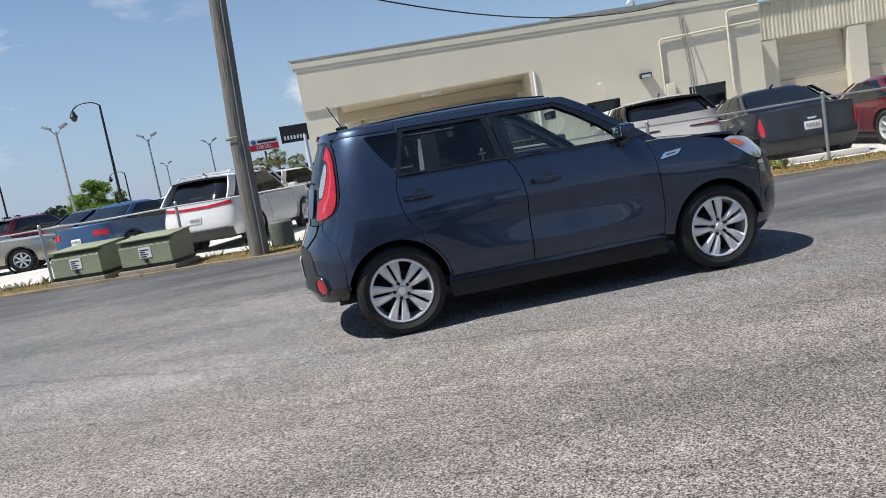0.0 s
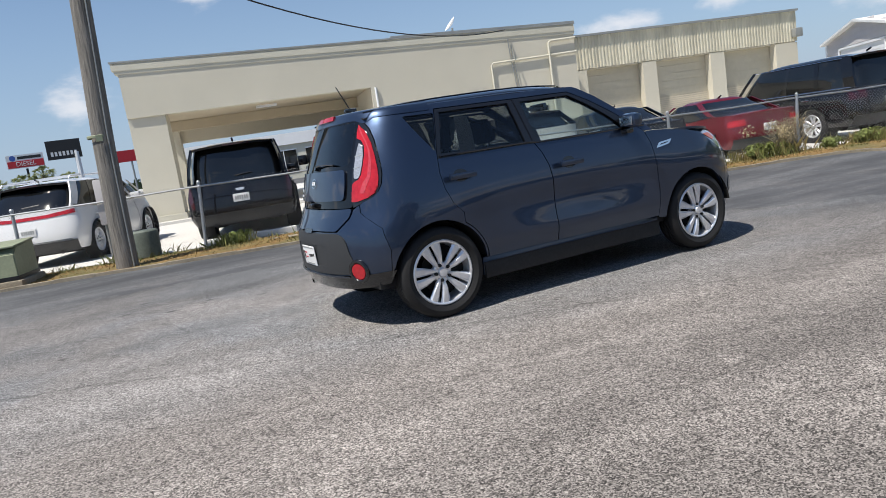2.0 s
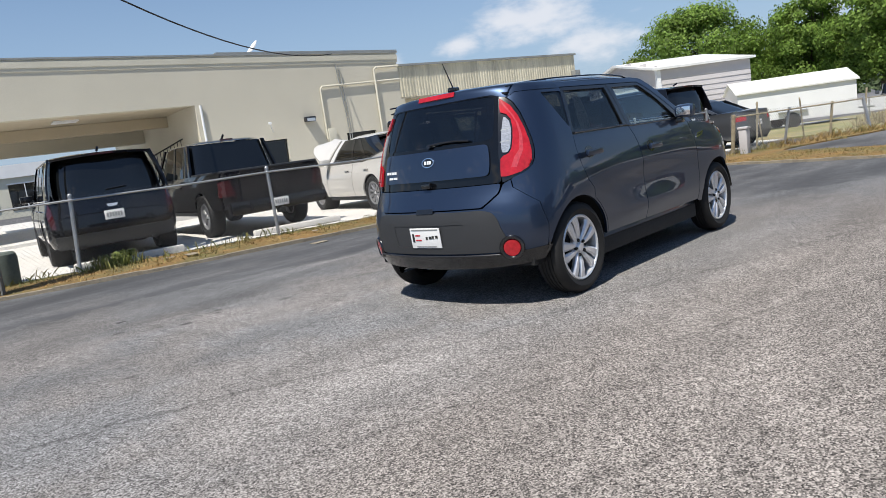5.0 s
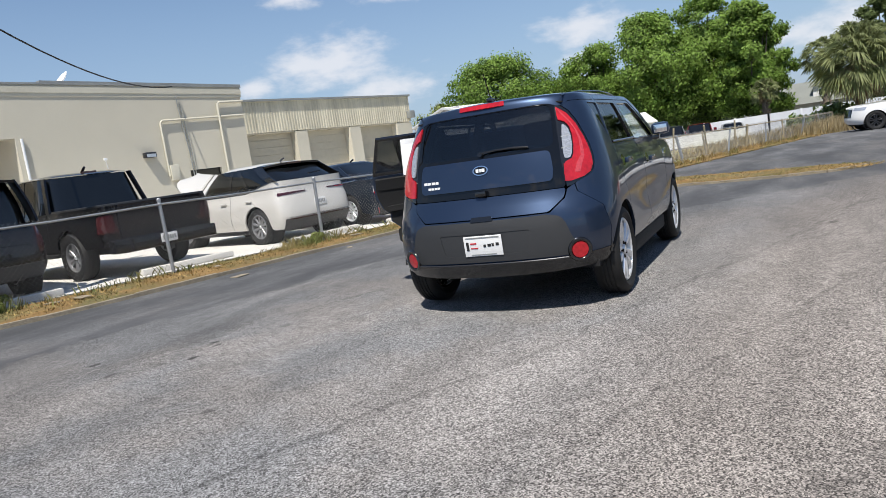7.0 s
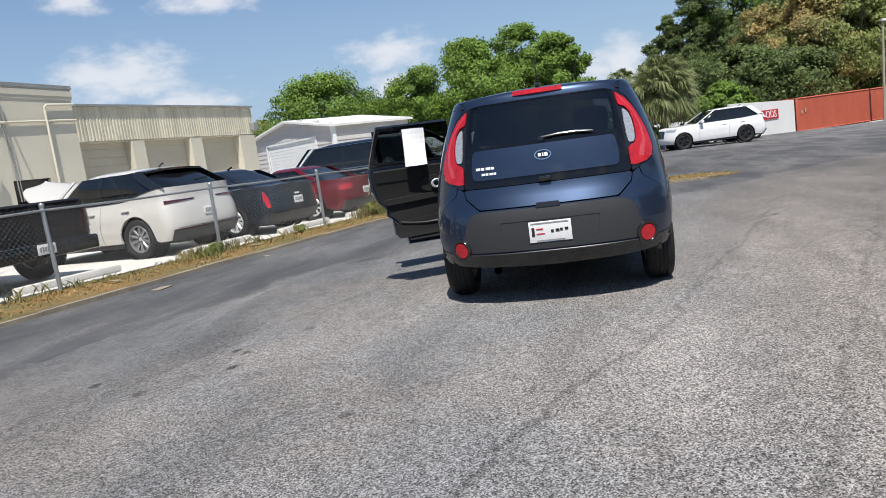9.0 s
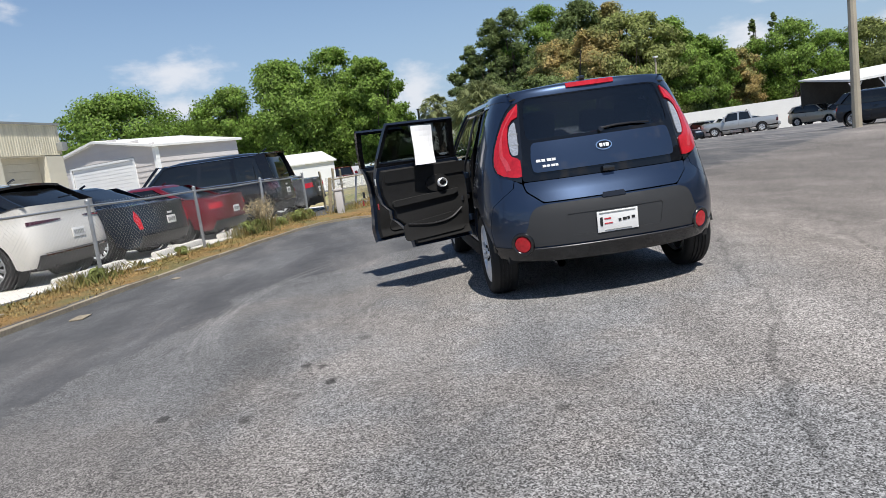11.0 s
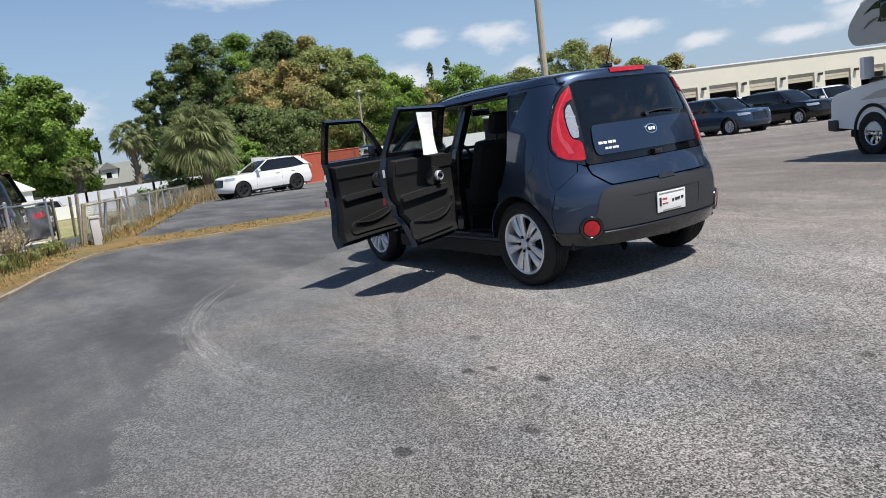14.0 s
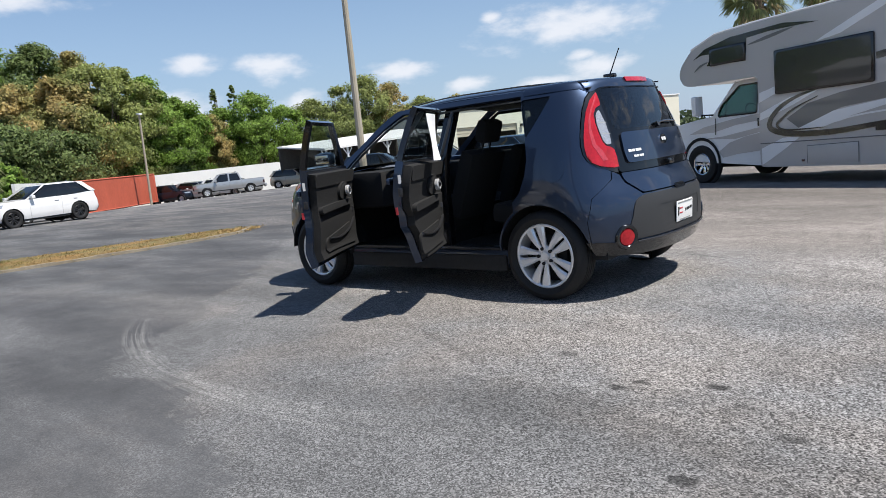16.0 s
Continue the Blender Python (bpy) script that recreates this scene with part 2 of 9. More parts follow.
M["white_plate"] = mat("white_plate", (0.75, 0.75, 0.74), 0.4, stain=(20, 0.03))
M["ink"] = mat("ink", (0.015, 0.015, 0.016), 0.5)
M["ink_red"] = mat("ink_red", (0.5, 0.02, 0.03), 0.5)
M["ink_blue"] = mat("ink_blue", (0.05, 0.12, 0.4), 0.5)

M["dash_red"] = mat("dash_red", (0.45, 0.03, 0.04), 0.4)
M["glass_clear"] = glass_mat("glass_clear", (0.9, 0.95, 0.94), 0.04)
M["glass_dark"] = glass_mat("glass_dark", (0.34, 0.36, 0.37), 0.05)
M["glass_side"] = glass_mat("glass_side", (0.36, 0.38, 0.39), 0.05)
M["glass_black"] = mat("glass_black", (0.006, 0.007, 0.008), 0.04, spec=0.7, stain=(2, 0.2))
M["white_paint"] = mat("white_paint", (0.72, 0.72, 0.7), 0.6, stain=(0.6, 0.06), grain=(12, 0.05))
M["siding"] = mat("siding", (0.5, 0.475, 0.47), 0.55, 0.0, stain=(0.8, 0.05), grain=(20, 0.03))
M["white_metal"] = mat("white_metal", (0.74, 0.75, 0.76), 0.4, stain=(1, 0.05), grain=(20, 0.03))
M["roof_white"] = mat("roof_white", (0.7, 0.7, 0.68), 0.5, stain=(0.7, 0.1), grain=(8, 0.06))
M["container"] = mat("container", (0.42, 0.09, 0.05), 0.6, stain=(0.8, 0.14), grain=(12, 0.12), stretch=(1, 1, 0.3))
M["cream"] = mat("cream", (0.62, 0.6, 0.5), 0.8, stain=(0.4, 0.05), grain=(20, 0.05))
# indoor shade put into a near-black colour, for bay and carport insides
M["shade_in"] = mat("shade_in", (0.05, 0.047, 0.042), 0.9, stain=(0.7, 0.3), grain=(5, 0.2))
M["bark"] = mat("bark", (0.12, 0.095, 0.07), 0.95, grain=(14, 0.4), stain=(2, 0.25), bump=(14, 0.8, 0.04), stretch=(2, 2, 0.5))
M["palm_bark"] = mat("palm_bark", (0.2, 0.155, 0.11), 0.95, grain=(14, 0.4), islands=0.3)


def leaf_mat(name, color, **kw):
    """Leaves: a matt face that also lets some light through."""
    m = mat(name, color, 0.6, spec=0.3, **kw)
    nt = m.node_tree
    b, out = nt.nodes["Principled BSDF"], nt.nodes["Material Output"]
    tl = nt.nodes.new("ShaderNodeBsdfTranslucent")
    mx = nt.nodes.new("ShaderNodeMixShader")
    mx.inputs["Fac"].default_value = 0.48
    nt.links.new(b.inputs["Base Color"].links[0].from_socket, tl.inputs["Color"])
    nt.links.new(b.outputs[0], mx.inputs[1])
    nt.links.new(tl.outputs[0], mx.inputs[2])
    nt.links.new(mx.outputs[0], out.inputs["Surface"])
    return m


M["leaf_oak"] = leaf_mat("leaf_oak", (0.2, 0.305, 0.06), islands=0.55, stain=(0.25, 0.25))
M["leaf_dark"] = leaf_mat("leaf_dark", (0.15, 0.2, 0.07), islands=0.55, stain=(0.25, 0.25))
M["leaf_lime"] = leaf_mat("leaf_lime", (0.27, 0.31, 0.105), islands=0.5, stain=(0.25, 0.25))
M["leaf_rust"] = leaf_mat("leaf_rust", (0.44, 0.34, 0.14), islands=0.5, second=((0.26, 0.27, 0.1), 0.4, 0.5), stain=(0.25, 0.2))
M["frond"] = leaf_mat("frond", (0.24, 0.27, 0.12), islands=0.4)
M["frond_dead"] = leaf_mat("frond_dead", (0.46, 0.38, 0.23), islands=0.4)
M["far_wood"] = mat("far_wood", (0.06, 0.085, 0.035), 0.9, islands=0.4, stain=(0.1, 0.3))
M["shingle"] = mat("shingle", (0.2, 0.21, 0.19), 0.85, grain=(10, 0.2), stain=(0.5, 0.1))
M["glass_cab"] = glass_mat("glass_cab", (0.42, 0.55, 0.5), 0.06)
M["rv_grey"] = mat("rv_grey", (0.5, 0.475, 0.455), 0.35, coat=0.6, stain=(0.7, 0.05))
M["rv_light"] = mat("rv_light", (0.82, 0.82, 0.82), 0.35, coat=0.6, stain=(0.7, 0.04))
M["rv_dark"] = mat("rv_dark", (0.15, 0.147, 0.143), 0.35, coat=0.6)
M["rv_black"] = mat("rv_black", (0.012, 0.012, 0.013), 0.2, coat=0.6)
M["kia_blue"] = paint("kia_blue", (0.027, 0.044, 0.083), 0.75, 0.36, 0.3)
M["car_black"] = paint("car_black", (0.006, 0.006, 0.008), 0.3)
M["car_white"] = paint("car_white", (0.62, 0.6, 0.56), 0.05)
M["car_purewhite"] = paint("car_purewhite", (0.74, 0.74, 0.74), 0.0)
M["car_navy"] = paint("car_navy", (0.012, 0.018, 0.03), 0.3)
M["car_red"] = paint("car_red", (0.15, 0.006, 0.014), 0.3)
M["car_steel"] = paint("car_steel", (0.03, 0.055, 0.1), 0.4)
M["car_bmw"] = paint("car_bmw", (0.035, 0.09, 0.2), 0.4)
M["car_gold"] = paint("car_gold", (0.4, 0.36, 0.29), 0.4)
M["car_silver"] = paint("car_silver", (0.42, 0.43, 0.44), 0.6)
M["car_gunmetal"] = paint("car_gunmetal", (0.11, 0.115, 0.125), 0.6)

M["sheet"] = mat("sheet", (0.85, 0.85, 0.85), 0.7, stain=(5, 0.03))

# ---- helpers for building ----


def ground_z(x, y):
    far = -0.03 * max(0.0, min(x, 60.0) - 40.0)
    return far - 0.0085 * max(0.0, min(x, 60.0) - 1.0) - 0.006 * max(0.0, -max(y, -40.0) - 7.0) - 0.03 * max(0.0, -max(y, -9.2) - 7.0)


def part(name, bm, material, parent=None, label="", angle=35, at=None):
    """Links a bmesh as one mesh object, under a thing or a part."""
    me = bpy.data.meshes.new(name)
    bm.to_mesh(me)
    bm.free()
    for mm in (material if isinstance(material, (list, tuple)) else [material]):
        me.materials.append(M[mm] if isinstance(mm, str) else mm)
    if angle:
        for p in me.polygons:
            p.use_smooth = True
        me.set_sharp_from_angle(angle=radians(angle))
    ob = new(name, me)
    if parent is not None:
        ob.parent = parent
    if at is not None:
        ob.matrix_basis = at
    if label:
        ob["label"] = label
    return ob


def again(ob, at, parent=None):
    """The same mesh once more, as an object of its own."""
    o = ob.copy()
    scene.collection.objects.link(o)
    o.matrix_basis = at
    if parent is not None:
        o.parent = parent
    for c in ob.children:
        again(c, c.matrix_basis.copy(), o)
    return o


def thing(name, label, category, at=None, group="", kind=""):
    ob = new(name)
    ob.empty_display_size = 0.2
    if at is not None:
        ob.matrix_basis = at
    return tagged(ob, label, category, group, kind)


def add_box(bm, x0, x1, y0, y1, z0, z1, bevel=0.0, m=None, index=0):
    vs = [bm.verts.new((x, y, z)) for z in (z0, z1) for y in (y0, y1) for x in (x0, x1)]
    fs = [bm.faces.new([vs[i] for i in q]) for q in ((0, 2, 3, 1), (4, 5, 7, 6), (0, 1, 5, 4), (2, 6, 7, 3), (0, 4, 6, 2), (1, 3, 7, 5))]
    for f in fs:
        f.material_index = index
    if m is not None:
        bmesh.ops.transform(bm, matrix=m, verts=vs)
    if bevel:
        es = list({e for f in fs for e in f.edges})
        bmesh.ops.bevel(bm, geom=es, offset=bevel, segments=2, affect="EDGES", profile=0.6)
    return vs


def box(*a, **k):
    bm = bmesh.new()
    add_box(bm, *a, **k)
    return bm


def frame_of(d):
    d = d.normalized()
    a = d.cross(Vector((0, 0, 1)) if abs(d.z) < 0.9 else Vector((1, 0, 0))).normalized()
    return a, d.cross(a).normalized()


def add_tube(bm, pts, r, n=8, caps=True, r_end=None):
    """A round bar along points; r may be one radius or one for each point."""
    pts = [Vector(p) for p in pts]
    k = len(pts)
    if isinstance(r, (int, float)):
        e = r if r_end is None else r_end
        r = [r + (e - r) * i / max(1, k - 1) for i in range(k)]
    rings, last = [], None
    for i, p in enumerate(pts):
        d = (pts[min(i + 1, k - 1)] - pts[max(i - 1, 0)])
        a, b = frame_of(d)
        if last is not None:
            a = (last - d.normalized() * last.dot(d.normalized())).normalized()
            b = d.normalized().cross(a)
        last = a
        rings.append([bm.verts.new(p + (a * math.cos(2 * math.pi * j / n) + b * math.sin(2 * math.pi * j / n)) * r[i]) for j in range(n)])
    for i in range(k - 1):
        for j in range(n):
            bm.faces.new((rings[i][j], rings[i][(j + 1) % n], rings[i + 1][(j + 1) % n], rings[i + 1][j]))
    if caps:
        bm.faces.new(list(reversed(rings[0])))
        bm.faces.new(rings[-1])
    return bm


def tube(pts, r, n=8, **k):
    return add_tube(bmesh.new(), pts, r, n, **k)


def add_lathe(bm, prof, n=32, axis="y", index=0):
    """Turns a profile of (radius, along) round an axis."""
    rings = []
    for r, h in prof:
        ring = []
        for j in range(n):
            a = 2 * math.pi * j / n
            c, s = r * math.cos(a), r * math.sin(a)
            ring.append(bm.verts.new({"y": (c, h, s), "z": (c, s, h), "x": (h, c, s)}[axis]))
        rings.append(ring)
    for i in range(len(rings) - 1):
        for j in range(n):
            f = bm.faces.new((rings[i][j], rings[i][(j + 1) % n], rings[i + 1][(j + 1) % n], rings[i + 1][j]))
            f.material_index = index
    return bm


def add_prism(bm, poly, fn0, fn1, index=0):
    """A solid between two placings of one 2D outline."""
    a = [bm.verts.new(fn0(*p)) for p in poly]
    b = [bm.verts.new(fn1(*p)) for p in poly]
    k = len(poly)
    fs = [bm.faces.new(a), bm.faces.new(list(reversed(b)))]
    for i in range(k):
        fs.append(bm.faces.new((a[i], b[i], b[(i + 1) % k], a[(i + 1) % k])))
    for f in fs:
        f.material_index = index
    return fs


def slab(poly, z0, z1, lift=None):
    """A flat solid from a plan outline, laid on the ground's fall where lift is given."""
    bm = bmesh.new()
    z = lift or (lambda x, y: 0.0)
    add_prism(bm, poly, lambda x, y: (x, y, z(x, y) + z1), lambda x, y: (x, y, z(x, y) + z0))
    bmesh.ops.recalc_face_normals(bm, faces=bm.faces)
    return bm


def along(pts, step):
    """Points at even steps along a line."""
    pts = [Vector(p) for p in pts]
    out = [pts[0]]
    for a, b in zip(pts, pts[1:]):
        k = max(1, round((b - a).length / step))
        out += [a.lerp(b, (i + 1) / k) for i in range(k)]
    return out


def smooth_line(pts, per=6, closed=False):
    """A smooth curve through the points."""
    pts = [Vector(p) for p in pts]
    k = len(pts)
    out = []
    for i in range(k if closed else k - 1):
        if closed:
            p0, p1, p2, p3 = pts[i - 1], pts[i], pts[(i + 1) % k], pts[(i + 2) % k]
        else:
            p0, p1, p2, p3 = pts[max(i - 1, 0)], pts[i], pts[i + 1], pts[min(i + 2, k - 1)]
        for j in range(per):
            t = j / per
            out.append(0.5 * ((2 * p1) + (p2 - p0) * t + (2 * p0 - 5 * p1 + 4 * p2 - p3) * t * t + (3 * p1 - p0 - 3 * p2 + p3) * t ** 3))
    if not closed:
        out.append(pts[-1])
    return out


rng = random.Random(11)

# ---- ground ----


# oil drips and pale worn spots: place, half sizes, darkening
STAINS = ((-2.95, 2.11, 0.08, 0.05, 0.75), (-3.38, 2.52, 0.1, 0.05, 0.6), (-2.54, 2.29, 0.06, 0.045, 0.65), (-2.06, 1.92, 0.1, 0.06, 0.5), (-2.61, 2.18, 0.06, 0.04, 0.65),
          (-3.13, 3.0, 0.07, 0.05, 0.65), (-3.9, 1.0, 0.06, 0.05, 0.5), (1.6, -2.4, 0.11, 0.08, 0.5), (-0.8, -2.99, 0.09, 0.06, -0.5), (-2.2, 2.6, 0.8, 0.35, 0.25))


def ground_material():
    """Worn aggregate asphalt: pale chips in dark binder, long soft seams, and a smoother, darker lane along the kerb."""
    m = bpy.data.materials.new("asphalt")
    m.use_nodes = True
    M["asphalt"] = m
    nt = m.node_tree
    b = nt.nodes["Principled BSDF"]
    b.inputs["Roughness"].default_value = 0.93
    b.inputs["Specular IOR Level"].default_value = 0.3
    L = nt.links.new
    src = nt.nodes.new("ShaderNodeTexCoord").outputs["Object"]

    def node(kind, op=None, **kw):
        n = nt.nodes.new(kind)
        if op:
            n.operation = op
        return n

    def math_(op, x, y=None, z=None):
        n = node("ShaderNodeMath", op)
        for i, v in enumerate((x, y, z)):
            if v is None:
                continue
            if isinstance(v, (int, float)):
                n.inputs[i].default_value = v
            else:
                L(v, n.inputs[i])
        return n.outputs[0]

    def ranged(v, f0, f1, t0, t1, smooth=False):
        n = nt.nodes.new("ShaderNodeMapRange")
        if smooth:
            n.interpolation_type = "SMOOTHSTEP"
        for k, x in zip(("From Min", "From Max", "To Min", "To Max"), (f0, f1, t0, t1)):
            n.inputs[k].default_value = x
        L(v, n.inputs["Value"])
        return n.outputs["Result"]

    def noise_(scale, detail=4, rough=0.55, vec=None):
        n = nt.nodes.new("ShaderNodeTexNoise")
        n.noise_dimensions = "2D"
        n.inputs["Scale"].default_value, n.inputs["Detail"].default_value, n.inputs["Roughness"].default_value = scale, detail, rough
        L(vec or src, n.inputs["Vector"])
        return n.outputs["Fac"]

    def chips(scale):
        n = nt.nodes.new("ShaderNodeTexVoronoi")
        n.voronoi_dimensions = "2D"
        n.inputs["Scale"].default_value = scale
        L(src, n.inputs["Vector"])
        sp = nt.nodes.new("ShaderNodeSeparateColor")
        L(n.outputs["Color"], sp.inputs["Color"])
        return sp.outputs["Red"], n.outputs["Distance"]

    def across(nx, ny):
        n = node("ShaderNodeVectorMath", "DOT_PRODUCT")
        n.inputs[1].default_value = (nx, ny, 0)
        L(src, n.inputs[0])
        return n.outputs["Value"]

    # the lane along the kerb, with a broken edge
    side = math_("MAXIMUM", math_("SUBTRACT", across(0.26, 0.965), 3.2), math_("SUBTRACT", across(0.72, 0.694), 2.56))
    edge = math_("ADD", math_("MULTIPLY_ADD", noise_(0.75, 7, 0.66), 1.1, -0.55), math_("MULTIPLY_ADD", noise_(6.0, 4, 0.6), 0.3, -0.15))
    edge = math_("ADD", edge, side)
    lane = math_("ADD", ranged(edge, -0.08, 0.12, 0, 0.6, True), ranged(edge, -1.9, -0.1, 0, 0.4, True))
    # worn islands where the chips lie open
    mp = nt.nodes.new("ShaderNodeMapping")
    mp.inputs["Rotation"].default_value = (0, 0, radians(-20))
    mp.inputs["Scale"].default_value = (0.4, 1.3, 1)
    L(src, mp.inputs["Vector"])
    streak = noise_(0.9, 7, 0.6, mp.outputs["Vector"])
    worn = ranged(streak, 0.35, 0.68, 0.0, 1.0, True)
    open_ = math_("SUBTRACT", 1.0, math_("MULTIPLY", lane, ranged(worn, 0, 1, 0.95, 0.55)))
    r1, d1 = chips(175)
    r2, d2 = chips(85)
    chip = math_("ADD", math_("MULTIPLY", r1, 0.76), math_("MULTIPLY", r2, 0.24))
    speck = math_("MULTIPLY_ADD", math_("POWER", chip, 1.6), 2.25, -0.92)
    tone = math_("ADD", math_("MULTIPLY", speck, math_("MULTIPLY_ADD", open_, 0.86, 0.12)), 1.0)
    # broad tonal change
    tone = math_("MULTIPLY", tone, ranged(noise_(0.22, 3, 0.5), 0.3, 0.7, 0.86, 1.13))
    tone = math_("MULTIPLY", tone, ranged(streak, 0.3, 0.7, 0.78, 1.18))
    tone = math_("MULTIPLY", tone, ranged(noise_(5.0, 5, 0.6), 0.3, 0.7, 0.92, 1.08))
    # the middle of the lot, paler round the car
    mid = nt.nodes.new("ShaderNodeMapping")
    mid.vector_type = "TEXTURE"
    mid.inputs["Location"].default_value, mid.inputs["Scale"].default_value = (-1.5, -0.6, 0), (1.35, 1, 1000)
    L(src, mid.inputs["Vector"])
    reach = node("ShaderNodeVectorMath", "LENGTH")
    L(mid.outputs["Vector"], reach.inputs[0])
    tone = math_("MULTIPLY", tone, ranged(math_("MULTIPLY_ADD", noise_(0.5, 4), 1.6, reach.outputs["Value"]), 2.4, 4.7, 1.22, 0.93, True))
    # the asphalt grows paler towards the far end of the lot
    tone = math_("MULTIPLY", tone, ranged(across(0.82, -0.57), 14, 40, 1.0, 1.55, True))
    # seams between the paved strips, a hand wide and soft
    warp = math_("ADD", math_("MULTIPLY_ADD", noise_(0.5, 2), 0.5, -0.25), math_("MULTIPLY_ADD", noise_(5, 4), 0.16, -0.08))
    pos = math_("ADD", across(0.387, 0.922), warp)
    fade = ranged(noise_(0.35, 3), 0.35, 0.6, 0.35, 1.0)
    for c, w, k in ((-1.545, 0.035, 0.34), (-2.66, 0.04, 0.26), (-3.62, 0.05, 0.26), (1.38, 0.04, 0.2), (-0.29, 0.04, 0.16), (-5.9, 0.08, 0.28)):
        off = math_("ABSOLUTE", math_("SUBTRACT", pos, c))
        dark = math_("MULTIPLY", ranged(off, 0.0, w, k, 0.0, True), fade)
        tone = math_("MULTIPLY", tone, math_("SUBTRACT", 1.0, dark))
    # oil drips, worn spots and a turning tyre's pale arcs
    wob = math_("MULTIPLY_ADD", noise_(9.0, 5, 0.65), 1.3, -0.65)
    for x, y, rx, ry, k in STAINS:
        n = nt.nodes.new("ShaderNodeMapping")
        n.vector_type = "TEXTURE"
        n.inputs["Location"].default_value, n.inputs["Scale"].default_value = (x, y, 0), (rx, ry, 1000)
        L(src, n.inputs["Vector"])
        far = node("ShaderNodeVectorMath", "LENGTH")
        L(n.outputs["Vector"], far.inputs[0])
        spot = ranged(math_("ADD", far.outputs["Value"], wob), 1.0, 0.35, 0.0, k, True)
        tone = math_("MULTIPLY", tone, math_("SUBTRACT", 1.0, spot))
    n = nt.nodes.new("ShaderNodeMapping")
    n.vector_type = "TEXTURE"
    n.inputs["Location"].default_value, n.inputs["Scale"].default_value = (-0.75, -1.63, 0), (1, 1, 1000)
    L(src, n.inputs["Vector"])
    far = node("ShaderNodeVectorMath", "LENGTH")
    L(n.outputs["Vector"], far.inputs[0])
    ring = math_("SUBTRACT", far.outputs["Value"], 4.86)
    comb = nt.nodes.new("ShaderNodeCombineXYZ")
    L(math_("MULTIPLY", ring, 30.0), comb.inputs["X"])
    L(across(0.8, 0.0), comb.inputs["Y"])
    lines = ranged(noise_(1.0, 3, 0.6, comb.outputs["Vector"]), 0.4, 0.62, 0.0, 1.0)
    arcs = math_("MULTIPLY", lines, ranged(math_("ABSOLUTE", ring), 0.05, 0.15, 1.0, 0.0, True))
    arcs = math_("MULTIPLY", arcs, math_("MULTIPLY", ranged(across(1, 0), -2.6, -1.6, 0, 1, True), ranged(across(1, 0), 2.3, 1.2, 0, 1, True)))
    arcs = math_("MULTIPLY", arcs, ranged(across(0, 1), 1.0, 2.0, 0, 1))
    hue = nt.nodes.new("ShaderNodeMix")
    hue.data_type = "RGBA"
    hue.inputs["A"].default_value = (0.172, 0.172, 0.174, 1)
    hue.inputs["B"].default_value = (0.2, 0.181, 0.166, 1)
    L(math_("MAXIMUM", ranged(noise_(0.4, 6, 0.62), 0.42, 0.62, 0.0, 0.6, True), ranged(math_("MULTIPLY_ADD", noise_(0.6, 5), 1.5, across(0.15, 1.0)), 0.4, -1.6, 0.0, 1.0, True)), hue.inputs["Factor"])
    mx = nt.nodes.new("ShaderNodeMix")
    mx.data_type = "RGBA"
    mx.inputs["B"].default_value = (0.084, 0.086, 0.091, 1)
    L(math_("MULTIPLY", lane, ranged(worn, 0, 1, 0.95, 0.6)), mx.inputs["Factor"])
    L(hue.outputs["Result"], mx.inputs["A"])
    dust = nt.nodes.new("ShaderNodeMix")
    dust.data_type = "RGBA"
    dust.inputs["B"].default_value = (0.24, 0.238, 0.234, 1)
    L(math_("MULTIPLY", arcs, 0.62), dust.inputs["Factor"])
    L(mx.outputs["Result"], dust.inputs["A"])
    mu = nt.nodes.new("ShaderNodeMix")
    mu.data_type, mu.blend_type = "RGBA", "MULTIPLY"
    mu.inputs["Factor"].default_value = 1
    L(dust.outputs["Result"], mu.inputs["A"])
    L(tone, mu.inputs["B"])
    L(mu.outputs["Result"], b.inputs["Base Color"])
    bp = nt.nodes.new("ShaderNodeBump")
    bp.inputs["Strength"].default_value, bp.inputs["Distance"].default_value = 0.22, 0.004
    L(math_("MULTIPLY", math_("ADD", chip, math_("MULTIPLY", d1, -0.6)), open_), bp.inputs["Height"])
    L(bp.outputs["Normal"], b.inputs["Normal"])


def build_ground():
    xs = [-2500, -900, -300, -120, -60, -30, *range(-15, 62, 3), 80, 130, 300, 900, 2500]
    ys = [-2500, -900, -300, -120, -60, -45, -40, *range(-36, 26, 3), 40, 80, 160, 400, 1000, 2500]
    bm = bmesh.new()
    grid = [[bm.verts.new((x, y, ground_z(x, y))) for x in xs] for y in ys]
    for j in range(len(ys) - 1):
        for i in range(len(xs) - 1):
            bm.faces.new((grid[j][i], grid[j][i + 1], grid[j + 1][i + 1], grid[j + 1][i]))
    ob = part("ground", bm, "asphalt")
    return tagged(ob, "worn grey aggregate asphalt of a car lot with a darker lane", "ground", kind="structure")


ground_material()
build_ground()

FENCE = lambda x: 7.84 - 0.301 * (x + 1.78)
KERB = smooth_line([(-16, 10.9), (-8.1, 8.45), (-4.2, 7.2), (-1.0, 5.95), (2.6, 5.1), (6.1, 4.2), (8.7, 3.35), (9.35, 2.75), (9.2, 1.9), (8.7, 0.6), (8.2, -1.2), (8.15, -2.6), (8.7, -3.3)], 6)
STRIP_BACK = smooth_line([(8.7, -3.3), (9.6, -2.9), (10.4, -1.2), (11.3, 0.6), (12.4, 1.9), (16, 1.0), (24, -1.3), (36, -4.9)], 5)
FENCE_TWO = [(12.2, 3.05), (18.0, 1.2), (24.0, -0.4), (30.0, -2.4), (35.5, -4.0)]


